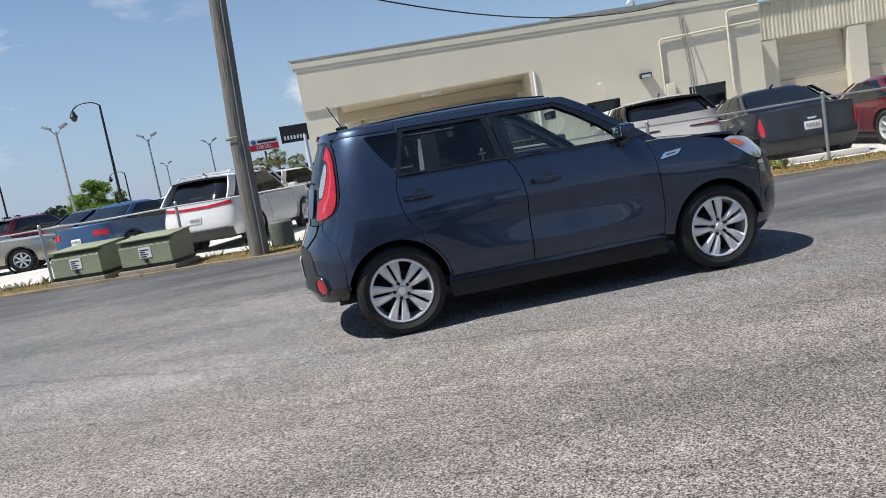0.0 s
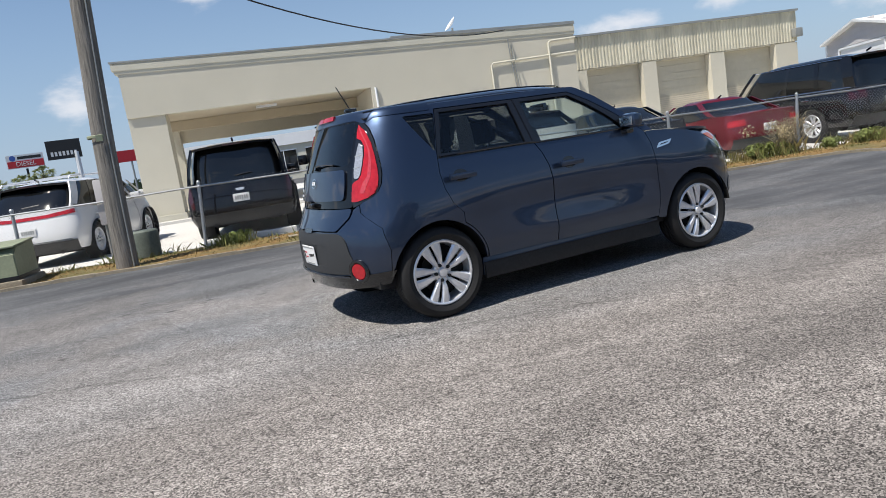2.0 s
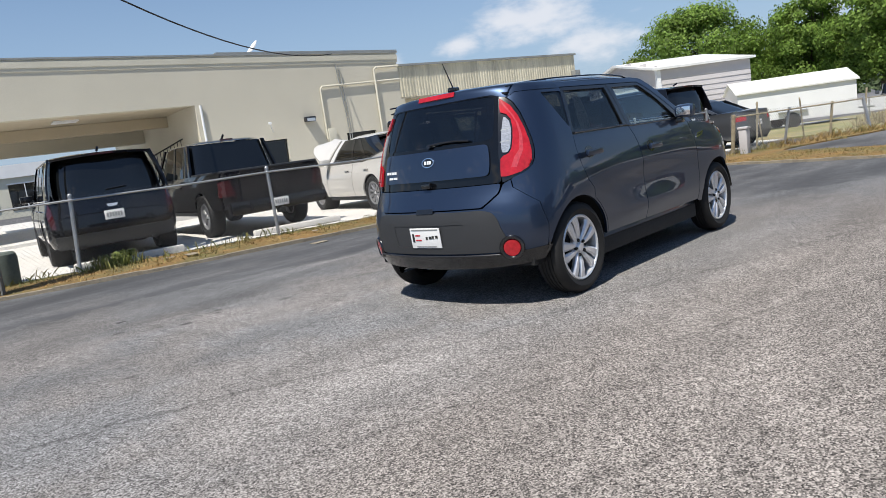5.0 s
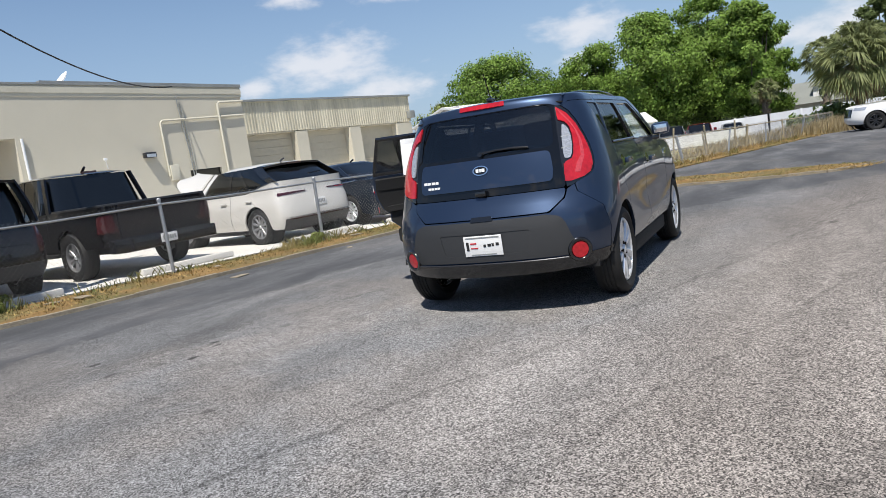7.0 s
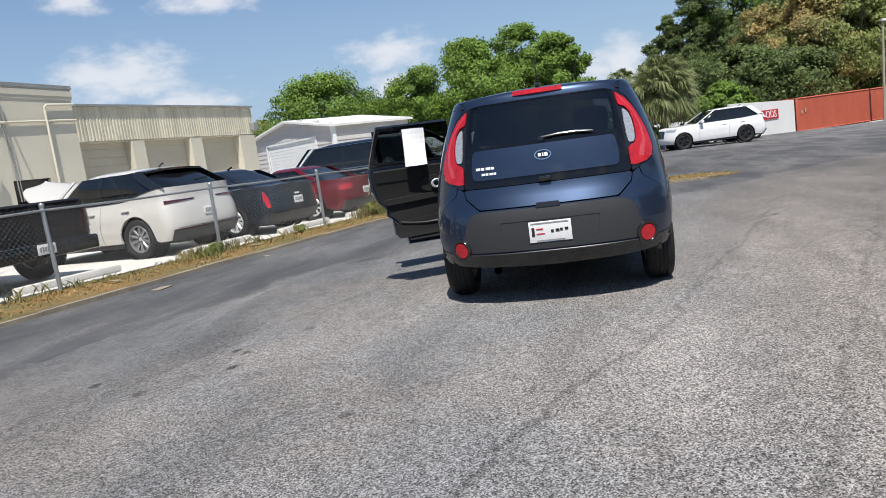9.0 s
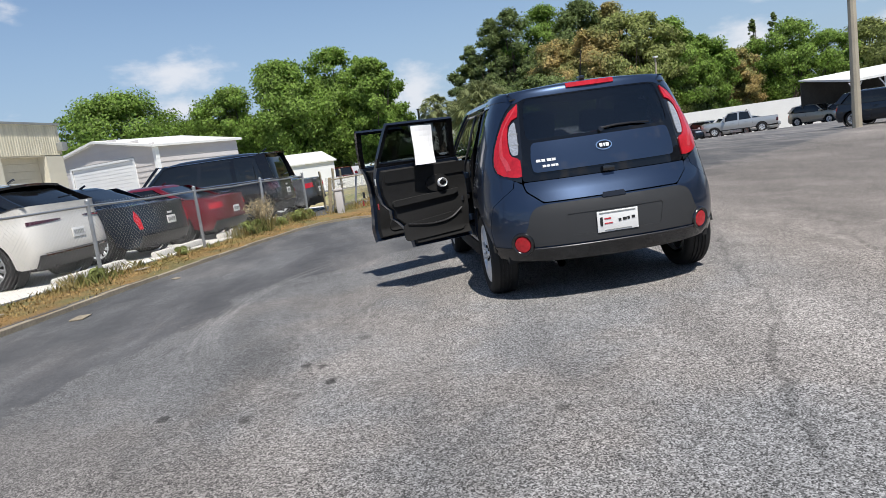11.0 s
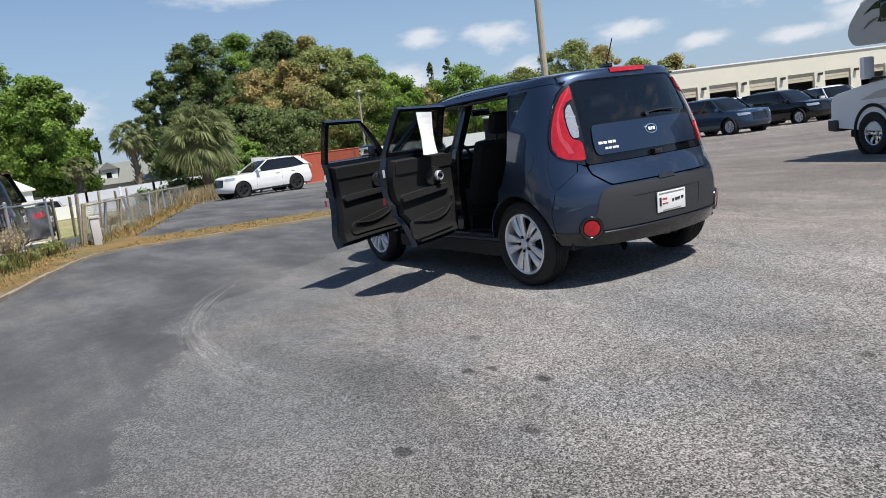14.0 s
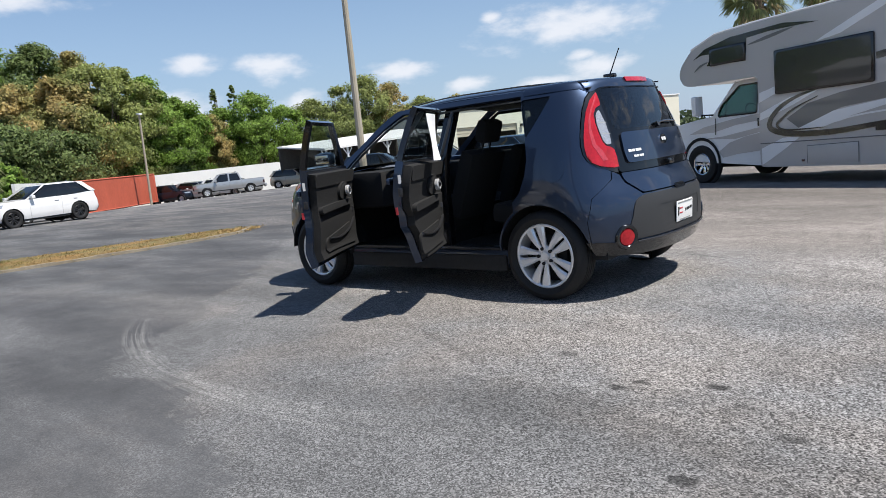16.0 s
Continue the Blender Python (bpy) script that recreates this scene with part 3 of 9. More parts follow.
def build_verge():
    back = [Vector((x, FENCE(x) + 0.15)) for x in (12, 8, 4, 0, -4, -8, -12, -16)]
    back = [Vector((p[0], p[1] + 0.1)) for p in reversed(FENCE_TWO)] + back
    poly = [tuple(p) for p in KERB] + [tuple(p) for p in STRIP_BACK[1:]] + [tuple(p) for p in back]
    ob = part("verge", slab(poly, -0.1, 0.035, ground_z), "verge", angle=0)
    tagged(ob, "strip of bare orange earth and dry grass beside the lane", "verge", kind="structure")
    bm = bmesh.new()
    line = [p.to_3d() for p in KERB]
    for i in range(len(line) - 1):
        a, b = line[i], line[i + 1]
        d = (b - a).normalized()
        n = Vector((-d.y, d.x, 0)) * (0.04 + 0.008 * math.sin(i * 2.3))
        wob = 0.02 * math.sin(i * 1.7)
        for s, e in ((0.0, 1.0),):
            p, q = a.lerp(b, s), a.lerp(b, e)
            vs = []
            for z in (-0.08, 0.05 + wob * 0.3):
                for c in (p + n, p - n, q - n, q + n):
                    vs.append(bm.verts.new((c.x, c.y, ground_z(c.x, c.y) + z)))
            for f in ((3, 2, 1, 0), (4, 5, 6, 7), (0, 1, 5, 4), (1, 2, 6, 5), (2, 3, 7, 6), (3, 0, 4, 7)):
                bm.faces.new([vs[k] for k in f])
    tagged(part("kerb", bm, "kerb", angle=0), "low dirty concrete kerb edging the lane", "kerb", kind="structure")
    for poly in ([(-30, FENCE(-30) + 0.3), (1, FENCE(1) + 0.3), (1, 46.33), (-40, 60), (-60, 30)], [(1, FENCE(1) + 0.3), (12, FENCE(12) + 0.3), (30, 2.4), (34, 22), (20, 40), (1, 46.33)]):
        ob = part("pavement", slab(poly, -0.15, 0.03, ground_z), "concrete", angle=0)
        tagged(ob, "pale concrete of the neighbouring parking lot", "pavement", kind="structure")
    front = [tuple(p) for p in FENCE_TWO if p[0] > 17.5]
    front.sort()
    poly = [(17.5, 3.2)] + front + [(front[-1][0] + 6, front[-1][1] + 2), (44.0, 9.0), (40.0, 16.0), (20.5, 9.5)]
    ob = part("field", slab(poly, -0.1, 0.05, ground_z), "dry_grass", angle=0)
    tagged(ob, "field of short dry yellow grass behind the wire fence", "grass", kind="structure")


build_verge()


def tuft(bm, x, y, z, h, r, n, spread=0.6):
    for _ in range(n):
        a = rng.uniform(0, 2 * math.pi)
        px, py = x + rng.gauss(0, r * 0.5), y + rng.gauss(0, r * 0.5)
        hh = h * rng.uniform(0.5, 1.1)
        lean = rng.uniform(0.1, spread) * hh
        w = rng.uniform(0.004, 0.011)
        dx, dy = math.cos(a), math.sin(a)
        p = [Vector((px - dy * w, py + dx * w, z)), Vector((px + dy * w, py - dx * w, z)),
             Vector((px + dx * lean * 0.4 + dy * w * 0.7, py + dy * lean * 0.4 - dx * w * 0.7, z + hh * 0.6)), Vector((px + dx * lean, py + dy * lean, z + hh))]
        v = [bm.verts.new(q) for q in p]
        bm.faces.new((v[0], v[1], v[2]))
        bm.faces.new((v[0], v[2], v[3]))


def build_grass():
    bm = bmesh.new()
    for i in range(2600):
        x = rng.uniform(-9, 12)
        k = rng.betavariate(2.2, 1.2)
        i0 = min(range(len(KERB)), key=lambda j: abs(KERB[j].x - x) if j < 40 else 99)
        y = KERB[i0].y + 0.12 + k * (FENCE(x) - KERB[i0].y)
        tuft(bm, x, y, ground_z(x, y) + 0.03, rng.uniform(0.012, 0.045), 0.12, rng.randint(3, 6), 1.5)
    for i in range(1900):
        t = rng.random()
        u = rng.random()
        a = KERB[40 + int(t * (len(KERB) - 42))]
        b = STRIP_BACK[min(len(STRIP_BACK) - 1, int((1 - t) * 18))]
        p = a.lerp(b, 0.04 + 0.92 * u)
        tuft(bm, p.x + rng.gauss(0, 0.15), p.y + rng.gauss(0, 0.15), ground_z(p.x, p.y) + 0.03, rng.uniform(0.012, 0.04), 0.12, rng.randint(3, 5), 1.6)
    for i in range(900):
        t = rng.random() * 3.99
        k = int(t)
        a, b = Vector(FENCE_TWO[k]), Vector(FENCE_TWO[k + 1])
        p = a.lerp(b, t - k)
        x, y = p.x + rng.gauss(0, 0.3), p.y + rng.gauss(-0.2, 0.35)
        tuft(bm, x, y, ground_z(x, y) + 0.02, rng.uniform(0.04, 0.24), 0.15, rng.randint(4, 8), 0.9)
    tagged(part("grass", bm, "grass", angle=0), "sparse dry grass growing on the verge", "grass", kind="stuff")
    bm = bmesh.new()
    for i in range(330):
        x = rng.uniform(-9, 12)
        y = FENCE(x) + rng.gauss(-0.05, 0.16)
        big = rng.random() ** 3
        tuft(bm, x, y, ground_z(x, y) + 0.03, 0.04 + 0.16 * big, 0.16, rng.randint(6, 14), 1.2)
    for cx, h in ((-1.3, 0.22), (3.9, 0.2), (8.7, 0.25), (9.3, 0.34), (11.2, 0.28), (11.6, 0.24)):
        for i in range(16):
            x = cx + rng.gauss(0, 0.25)
            tuft(bm, x, FENCE(x) + rng.gauss(0, 0.12), ground_z(x, 4) + 0.03, h, 0.2, 14, 0.6)
    tagged(part("weeds", bm, "weed", angle=0), "green weeds growing along the foot of the fence", "weeds", kind="stuff")


build_grass()

# ---- beige building ----
BLD = pose(12.88, 15.18, 0, 0, 0, -12.45)


def ribbed_sheet(w, z0, z1, y, pitch=0.1, depth=0.03):
    """A vertically ribbed metal sheet from 0 to w, facing -y, with thickness."""
    bm = bmesh.new()
    xs = []
    x = 0.0
    while x < w:
        for dx, d in ((0, 0), (0.35, 0), (0.45, 1), (0.85, 1), (0.95, 0)):
            xs.append((min(w, x + dx * pitch), d))
        x += pitch
    front = [[bm.verts.new((x, y - d * depth, z)) for x, d in xs] for z in (z0, z1)]
    rear = [[bm.verts.new((x, y + 0.02, z)) for x, d in xs] for z in (z0, z1)]
    for i in range(len(xs) - 1):
        bm.faces.new((front[0][i], front[0][i + 1], front[1][i + 1], front[1][i]))
        bm.faces.new((rear[0][i + 1], rear[0][i], rear[1][i], rear[1][i + 1]))
        bm.faces.new((front[0][i + 1], front[0][i], rear[0][i], rear[0][i + 1]))
        bm.faces.new((front[1][i], front[1][i + 1], rear[1][i + 1], rear[1][i]))
    return bm


def build_main_building():
    b = thing("building", "beige stucco commercial building with drive-through canopy and parapet", "building", BLD)
    wall = lambda n, *a, **k: part(n, box(*a), k.get("m", "stucco"), b, angle=0)
    # solid wing with two window openings
    wall("wall", -7.53, -5.8, 0, 0.25, 0, 4.36)
    wall("wall", -5.8, -4.7, 0, 0.25, 2.08, 4.36)
    wall("wall", -5.8, -4.7, 0, 0.25, 0, 1.3)
    wall("wall", -4.7, -2.45, 0, 0.25, 0, 4.36)
    wall("wall", -2.45, -1.25, 0, 0.25, 2.02, 4.36)
    wall("wall", -2.45, -1.25, 0, 0.25, 0, 1.3)
    wall("wall", -1.25, 0, 0, 0.25, 0, 4.36)
    wall("wall", -0.25, 0, 0.25, 14, 0, 4.36)
    wall("wall", -7.53, -7.28, 0.25, 14, 0, 4.36)
    wall("wall", -7.28, -0.25, 13.75, 14, 0, 4.36)
    # canopy: beams, columns, rear frame
    wall("beam", -15.2, -7.53, 0, 0.4, 3.42, 4.36)
    wall("column", -15.2, -14.1, 0.07, 1.1, 0, 3.42)
    wall("column", -15.2, -14.5, 7.4, 8.0, 0, 3.42)
    wall("beam", -15.2, -14.8, 0.4, 8.0, 3.42, 4.36)
    wall("beam", -14.8, -7.53, 7.6, 8.0, 2.85, 4.36)
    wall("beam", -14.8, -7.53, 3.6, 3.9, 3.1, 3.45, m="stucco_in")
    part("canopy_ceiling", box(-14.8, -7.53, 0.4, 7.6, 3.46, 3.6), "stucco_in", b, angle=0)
    part("ramp_slab", box(-15.6, -7.6, -0.6, 9, 0.0, 0.12), "concrete", b, angle=0)
    part("plinth", box(-15.26, -14.04, -0.06, 1.16, 0.12, 0.3), "stucco_trim", b, angle=0)
    # parapet with stepped cornice
    for y0, z0, z1, u0 in ((-0.025, 4.36, 4.46, -15.3), (-0.045, 4.46, 4.63, -15.36), (-0.02, 4.63, 4.69, -15.26)):
        part("cornice", box(u0, 0.02 - y0 * 0.3, y0, 0.3, z0, z1), "stucco_trim", b, angle=0)
        part("cornice", box(u0, u0 + 0.45, 0.3, 8.0, z0, z1), "stucco_trim", b, angle=0)
    part("coping", box(-15.4, 0.06, -0.055, 0.34, 4.69, 4.74), "grey_metal", b, angle=0)
    part("coping", box(-6.6, 0.06, -0.04, 0.3, 4.744, 4.8), "grey_metal", b, angle=0)
    part("roof", box(-15.0, -0.1, 0.3, 14, 4.3, 4.42), "roof_white", b, angle=0)
    for u0, u1, z0 in ((-2.45, -1.25, 1.3), (-5.8, -4.7, 1.3)):
        w = part("window", box(u0, u1, 0.12, 0.15, z0, 2.05), "glass_black", b, angle=0)
        part("frame", box(u0, u1, 0.07, 0.12, 1.99, 2.05), "trim_black", w, angle=0)
        part("frame", box(u0, u1, 0.07, 0.12, 1.68, 1.72), "trim_black", w, angle=0)
        part("sill", box(u0 - 0.05, u1 + 0.05, -0.05, 0.1, z0 - 0.06, z0), "stucco_trim", w, angle=0)
    # pipes on the facade
    part("pipe", tube([(-3.23, -0.06, 1.9), (-3.23, -0.06, 3.6), (-3.16, -0.06, 3.68), (0.0, -0.06, 3.74)], 0.035), "stucco_trim", b)
    part("pipe", tube([(-1.04, -0.08, 1.7), (-1.04, -0.08, 4.13), (-0.95, -0.08, 4.2), (0.0, -0.08, 4.22)], 0.04), "stucco_trim", b)
    part("conduit", tube([(-2.35, -0.05, 1.4), (-2.38, -0.05, 2.6), (-2.5, -0.05, 4.0), (-2.52, -0.05, 4.36)], 0.018, 6), "grey_metal", b)
    part("conduit", tube([(-2.27, -0.05, 1.4), (-2.3, -0.05, 2.9), (-2.42, -0.05, 4.2)], 0.012, 6), "grey_metal", b)
    part("pipe", tube([(-8.0 + 0.62, -0.05, 0.1), (-7.38, -0.05, 3.4)], 0.04), "white_metal", b)
    part("meter_box", box(-3.2, -2.9, -0.14, 0, 1.75, 2.25, bevel=0.02), "stucco_trim", b)
    lamp = part("wall_lamp", box(-4.0, -3.62, -0.2, 0, 2.55, 2.72, bevel=0.03), "alloy_dark", b)
    part("lens", box(-3.96, -3.66, -0.215, -0.19, 2.56, 2.66), "clear_lens", lamp)
    part("bracket", tube([(-5.15, 0, 2.35), (-5.35, -0.35, 2.62)], 0.015, 6), "white_metal", b)
    part("flood_head", box(-5.41, -5.31, -0.42, -0.34, 2.57, 2.65, bevel=0.02), "white_metal", b)
    part("canopy_light", box(-11.3, -10.6, 1.6, 2.3, 3.42, 3.46), "white_metal", b)
    # steel stair rail under the canopy
    for i in range(9):
        u = -8.6 + i * 0.12
        part("baluster", box(u, u + 0.02, 2.0, 2.02, 0.9, 2.1 + 0.05 * i), "black_metal", b, angle=0)
    part("handrail", tube([(-8.7, 2.01, 2.05), (-7.55, 2.01, 2.55)], 0.025, 6), "black_metal", b)
    # the parapet climbs gently towards the canopy
    for ob in list(b.children):
        for v in ob.data.vertices:
            if v.co.z > 4.25:
                v.co.z += 0.0275 * max(0.0, -v.co.x)
    dish = thing("satellite_dish", "small pale satellite dish on the flat roof", "dish", BLD @ pose(-1.43, 10.0, 4.42, 0, 0, 30))
    part("mast", tube([(0, 0, 0), (0, 0, 2.2)], 0.05, 8), "grey_metal", dish)
    part("reflector", add_lathe(bmesh.new(), [(0.02, 0.0), (0.2, 0.03), (0.38, 0.1), (0.39, 0.12), (0.2, 0.05), (0.02, 0.02)], 20), "white_metal", dish, at=pose(0, 0, 2.35, 40, 0, 60))


build_main_building()


def build_bay_building():
    b = thing("service_building", "beige service building with three closed roll-up doors and ribbed metal fascia", "building", BLD @ pose(0, 1.6, 0))
    edges = [(1.1, 3.5), (4.1, 6.55), (7.2, 9.65)]
    part("fascia", ribbed_sheet(10.75, 3.2, 4.4, -0.05, 0.14, 0.015), "ribbed", b, angle=0, at=pose(0, 0, 0))
    part("coping", box(-0.05, 10.8, -0.16, 0.3, 4.4, 4.48), "grey_metal", b, angle=0)
    part("lintel", box(0, 10.7, 0.0, 0.3, 3.15, 4.4), "stucco", b, angle=0)
    part("side_wall", box(10.45, 10.7, 0.3, 11, 0, 4.38), "stucco", b, angle=0)
    part("roof", box(0.1, 10.45, 0.3, 11, 4.2, 4.3), "roof_white", b, angle=0)
    part("gutter_box", box(10.5, 10.85, -0.3, 0.0, 3.35, 3.7, bevel=0.03), "grey_metal", b)
    prev = 0.0
    for i, (u0, u1) in enumerate(edges + [(10.7, 0)]):
        part("pier", box(prev, u0, -0.1, 0.3, 0, 3.15), "stucco", b, angle=0)
        prev = u1
        if u1:
            door = part("rollup_door", box(u0, u1, 0.3, 0.34, 0, 3.15), "rollup", b, angle=0)
            z = 0.0
            while z < 3.14:
                h = 0.075 if z < 1.7 else 0.3
                part("slat", box(u0 + 0.01, u1 - 0.01, 0.2 if z < 1.7 else 0.27, 0.24 if z < 1.7 else 0.3, z, min(3.15, z + h * (0.75 if z < 1.7 else 0.97))), "louver" if z < 1.7 else "rollup", door, angle=0)
                z += h


build_bay_building()

# ---- chain-link fence ----


def chain_link(a, b, h, pitch=0.075, r=0.00105):
    """Diamond mesh between two points on the ground, as thin crossing wires."""
    a, b = Vector(a), Vector(b)
    n = (b - a).length
    d = (b - a) / n
    s = Vector((-d.y, d.x, 0)) * 0.004
    bm = bmesh.new()
    k = int((n + h) / pitch)
    for sign in (1, -1):
        for i in range(k + 1):
            x0 = i * pitch - h
            lo, hi = max(x0, 0.0), min(x0 + h, n)
            if hi - lo < 0.02:
                continue
            z0, z1 = lo - x0, hi - x0
            if sign < 0:
                lo, hi = n - lo, n - hi
            p = a + d * lo + Vector((0, 0, 0.05 + z0)) + s * sign
            q = a + d * hi + Vector((0, 0, 0.05 + z1)) + s * sign
            u, v = frame_of(q - p)
            ring = [[bm.verts.new(c + (u * math.cos(t) + v * math.sin(t)) * r) for t in (0, 2.094, 4.189)] for c in (p, q)]
            for j in range(3):
                bm.faces.new((ring[0][j], ring[0][(j + 1) % 3], ring[1][(j + 1) % 3], ring[1][j]))
    return bm


def build_fence():
    h = 1.12
    xs = [-13.4, -10.5, -7.6, -4.7, -1.78, 1.27, 4.15, 7.05, 9.75, 12.2]
    pts = [Vector((x, FENCE(x), ground_z(x, 4) + 0.03)) for x in xs]
    f = thing("chain_link_fence", "galvanised chain-link fence with round posts beside the lane", "fence")
    for i, p in enumerate(pts):
        lean = (0.1, 0.03) if i == 4 else (rng.gauss(0, 0.02), rng.gauss(0, 0.02))
        post = part("post", tube([p - Vector((0, 0, 0.1)), p + Vector((lean[0], lean[1], h + 0.06))], 0.03, 10), "galv", f)
        part("cap", add_lathe(bmesh.new(), [(0.036, 0.0), (0.036, 0.03), (0.02, 0.05), (0.0, 0.055)], 10, "z"), "galv", post, at=Matrix.Translation(p + Vector((lean[0], lean[1], h + 0.05))))
    for a, b in zip(pts, pts[1:]):
        up = Vector((0, 0, h))
        mid = (a + b) / 2 + up - Vector((0, 0, 0.015))
        part("top_rail", tube([a + up, mid, b + up], 0.017, 8), "galv", f)
        part("mesh", chain_link(a, b, h), "wire", f, angle=0)
    # older run along the back lot
    g = thing("wire_fence", "old wire fence with leaning timber and steel posts in dry grass", "fence")
    line = [Vector((p[0], p[1], 0)) for p in FENCE_TWO]
    pp = along(line, 1.9)
    tops = []
    for i, p in enumerate(pp):
        z = ground_z(p.x, p.y)
        lean = Vector((rng.gauss(0, 0.12), rng.gauss(0, 0.12), 0))
        top = Vector((p.x, p.y, z + 1.0)) + lean
        tops.append(top)
        part("post", tube([Vector((p.x, p.y, z - 0.1)), top], 0.035 if i % 3 else 0.05, 7), "galv" if i % 2 else "post_wood", g)
    for a, b in zip(tops, tops[1:]):
        part("rail", tube([a - Vector((0, 0, 0.06)), b - Vector((0, 0, 0.06))], 0.022, 6), "post_wood", g)
    for a, b in zip(pp, pp[1:]):
        za = Vector((0, 0, ground_z(a.x, a.y)))
        part("mesh", chain_link(a + za, b + za, 0.95, 0.09, 0.003), "wire", g, angle=0)
    for i, (x, y) in enumerate(((15.5, 3.4), (17.6, 2.9), (20.5, 1.9), (23.5, 1.0), (13.8, 3.0), (27, 0.2))):
        z = ground_z(x, y)
        p = thing("fence_plank", "leaning pale timber plank propped in the dry grass", "plank", pose(x, y, z), group="planks by the wire fence")
        part("board", box(-0.06, 0.06, -0.02, 0.02, -0.05, 1.25), "post_wood", p, at=pose(0, 0, 0, rng.uniform(-8, 8), rng.uniform(-16, 4), 20), angle=0)


build_fence()

# ---- car bodies ----
from mathutils.geometry import delaunay_2d_cdt


def curve(*pts):
    """A smooth function through (place, value) pairs, flat beyond its ends."""
    xs = [p[0] for p in pts]
    ys = [p[1] for p in pts]
    k = len(xs)
    sl = []
    for i in range(k):
        if i in (0, k - 1):
            j = min(i, k - 2)
            sl.append((ys[j + 1] - ys[j]) / (xs[j + 1] - xs[j]))
        else:
            a = (ys[i] - ys[i - 1]) / (xs[i] - xs[i - 1])
            b = (ys[i + 1] - ys[i]) / (xs[i + 1] - xs[i])
            sl.append(0.0 if a * b <= 0 else 2 * a * b / (a + b))

    def f(x):
        if x <= xs[0]:
            return ys[0]
        if x >= xs[-1]:
            return ys[-1]
        i = 0
        while x > xs[i + 1]:
            i += 1
        h = xs[i + 1] - xs[i]
        t = (x - xs[i]) / h
        return ((2 * t ** 3 - 3 * t * t + 1) * ys[i] + (t ** 3 - 2 * t * t + t) * h * sl[i] + (-2 * t ** 3 + 3 * t * t) * ys[i + 1] + (t ** 3 - t * t) * h * sl[i + 1])
    return f


class Hull:
    """A car's skin: heights of a rounded plan outline. u runs from the nose (0) along the left side to the tail (1)."""

    def __init__(s, width, rear, front, df, dr, nf=2.5, nr=2.8, bulge=()):
        s.w, s.rear, s.front, s.bulge = width, rear, front, bulge
        s.xf, s.xr = max(front(0.2 + 0.02 * i) for i in range(45)), min(rear(0.2 + 0.02 * i) for i in range(60))
        pts = []
        for i in range(61):
            a = math.pi / 2 * i / 60
            pts.append((s.xf - df + df * math.cos(a) ** (2 / nf), math.sin(a) ** (2 / nf)))
        for i in range(1, 60):
            t = i / 60
            pts.append((s.xf - df + (s.xr + dr - s.xf + df) * t, 1.0))
        for i in range(61):
            a = math.pi / 2 * i / 60
            pts.append((s.xr + dr - dr * math.sin(a) ** (2 / nr), math.cos(a) ** (2 / nr)))
        s.len = [0.0]
        for p, q in zip(pts, pts[1:]):
            s.len.append(s.len[-1] + math.hypot(q[0] - p[0], (q[1] - p[1]) * 0.9))
        s.total = s.len[-1]
        s.pts = pts
        s.us = np.array(s.len)
        s.px = np.array([p[0] for p in pts])
        s.py = np.array([p[1] for p in pts])
        s.mid = (s.xf + s.xr) / 2

    def at(s, u, z):
        x = float(np.interp(u, s.us, s.px))
        c = float(np.interp(u, s.us, s.py))
        if x > s.mid:
            k = (x - s.mid) / (s.xf - s.mid)
            x += (s.front(z) - s.xf) * k ** 3
        else:
            k = (s.mid - x) / (s.mid - s.xr)
            x += (s.rear(z) - s.xr) * k ** 3
        w = s.w(z)
        for bx, bz, rx, rz, d in s.bulge:
            w += d * math.exp(-((x - bx) / rx) ** 2 - ((z - bz) / rz) ** 2)
        return Vector((x, c * w, z))

    def normal(s, u, z):
        e = 0.004
        n = (s.at(u + e, z) - s.at(u - e, z)).cross(s.at(u, z + e) - s.at(u, z - e))
        n.normalize()
        return n if n.dot(s.at(u, z) - Vector((s.mid, 0, z))) > 0 else -n

    def side(s, x, z):
        lo, hi = 0.0, s.total
        for _ in range(22):
            m = (lo + hi) / 2
            if s.at(m, z).x > x:
                lo = m
            else:
                hi = m
        return (lo + hi) / 2, z

    def back(s, y, z, rear=True):
        if y < 0:
            u, z = s.back(-y, z, rear)
            return (2 * s.total - u if rear else -u), z
        y = min(y, 0.965 * s.w(z))
        lo, hi = (s.total * 0.5, s.total) if rear else (s.total * 0.5, 0.0)
        for _ in range(22):
            m = (lo + hi) / 2
            if s.at(m, z).y > y:
                lo = m
            else:
                hi = m
        return (lo + hi) / 2, z

    def point(s, u, z, out=0.0):
        if u > s.total:
            p = s.point(2 * s.total - u, z, out)
            return Vector((p.x, -p.y, p.z))
        if u < 0:
            p = s.point(-u, z, out)
            return Vector((p.x, -p.y, p.z))
        p = s.at(u, z)
        return p + s.normal(u, z) * out if out else p


def inside(p, poly):
    c = False
    j = len(poly) - 1
    for i in range(len(poly)):
        a, b = poly[i], poly[j]
        if (a[1] > p[1]) != (b[1] > p[1]) and p[0] < (b[0] - a[0]) * (p[1] - a[1]) / (b[1] - a[1]) + a[0]:
            c = not c
        j = i
    return c


def densify(poly, step):
    out = []
    for i, a in enumerate(poly):
        b = poly[(i + 1) % len(poly)]
        k = max(1, math.ceil(math.hypot(b[0] - a[0], b[1] - a[1]) / step))
        out += [(a[0] + (b[0] - a[0]) * j / k, a[1] + (b[1] - a[1]) * j / k) for j in range(k)]
    return out


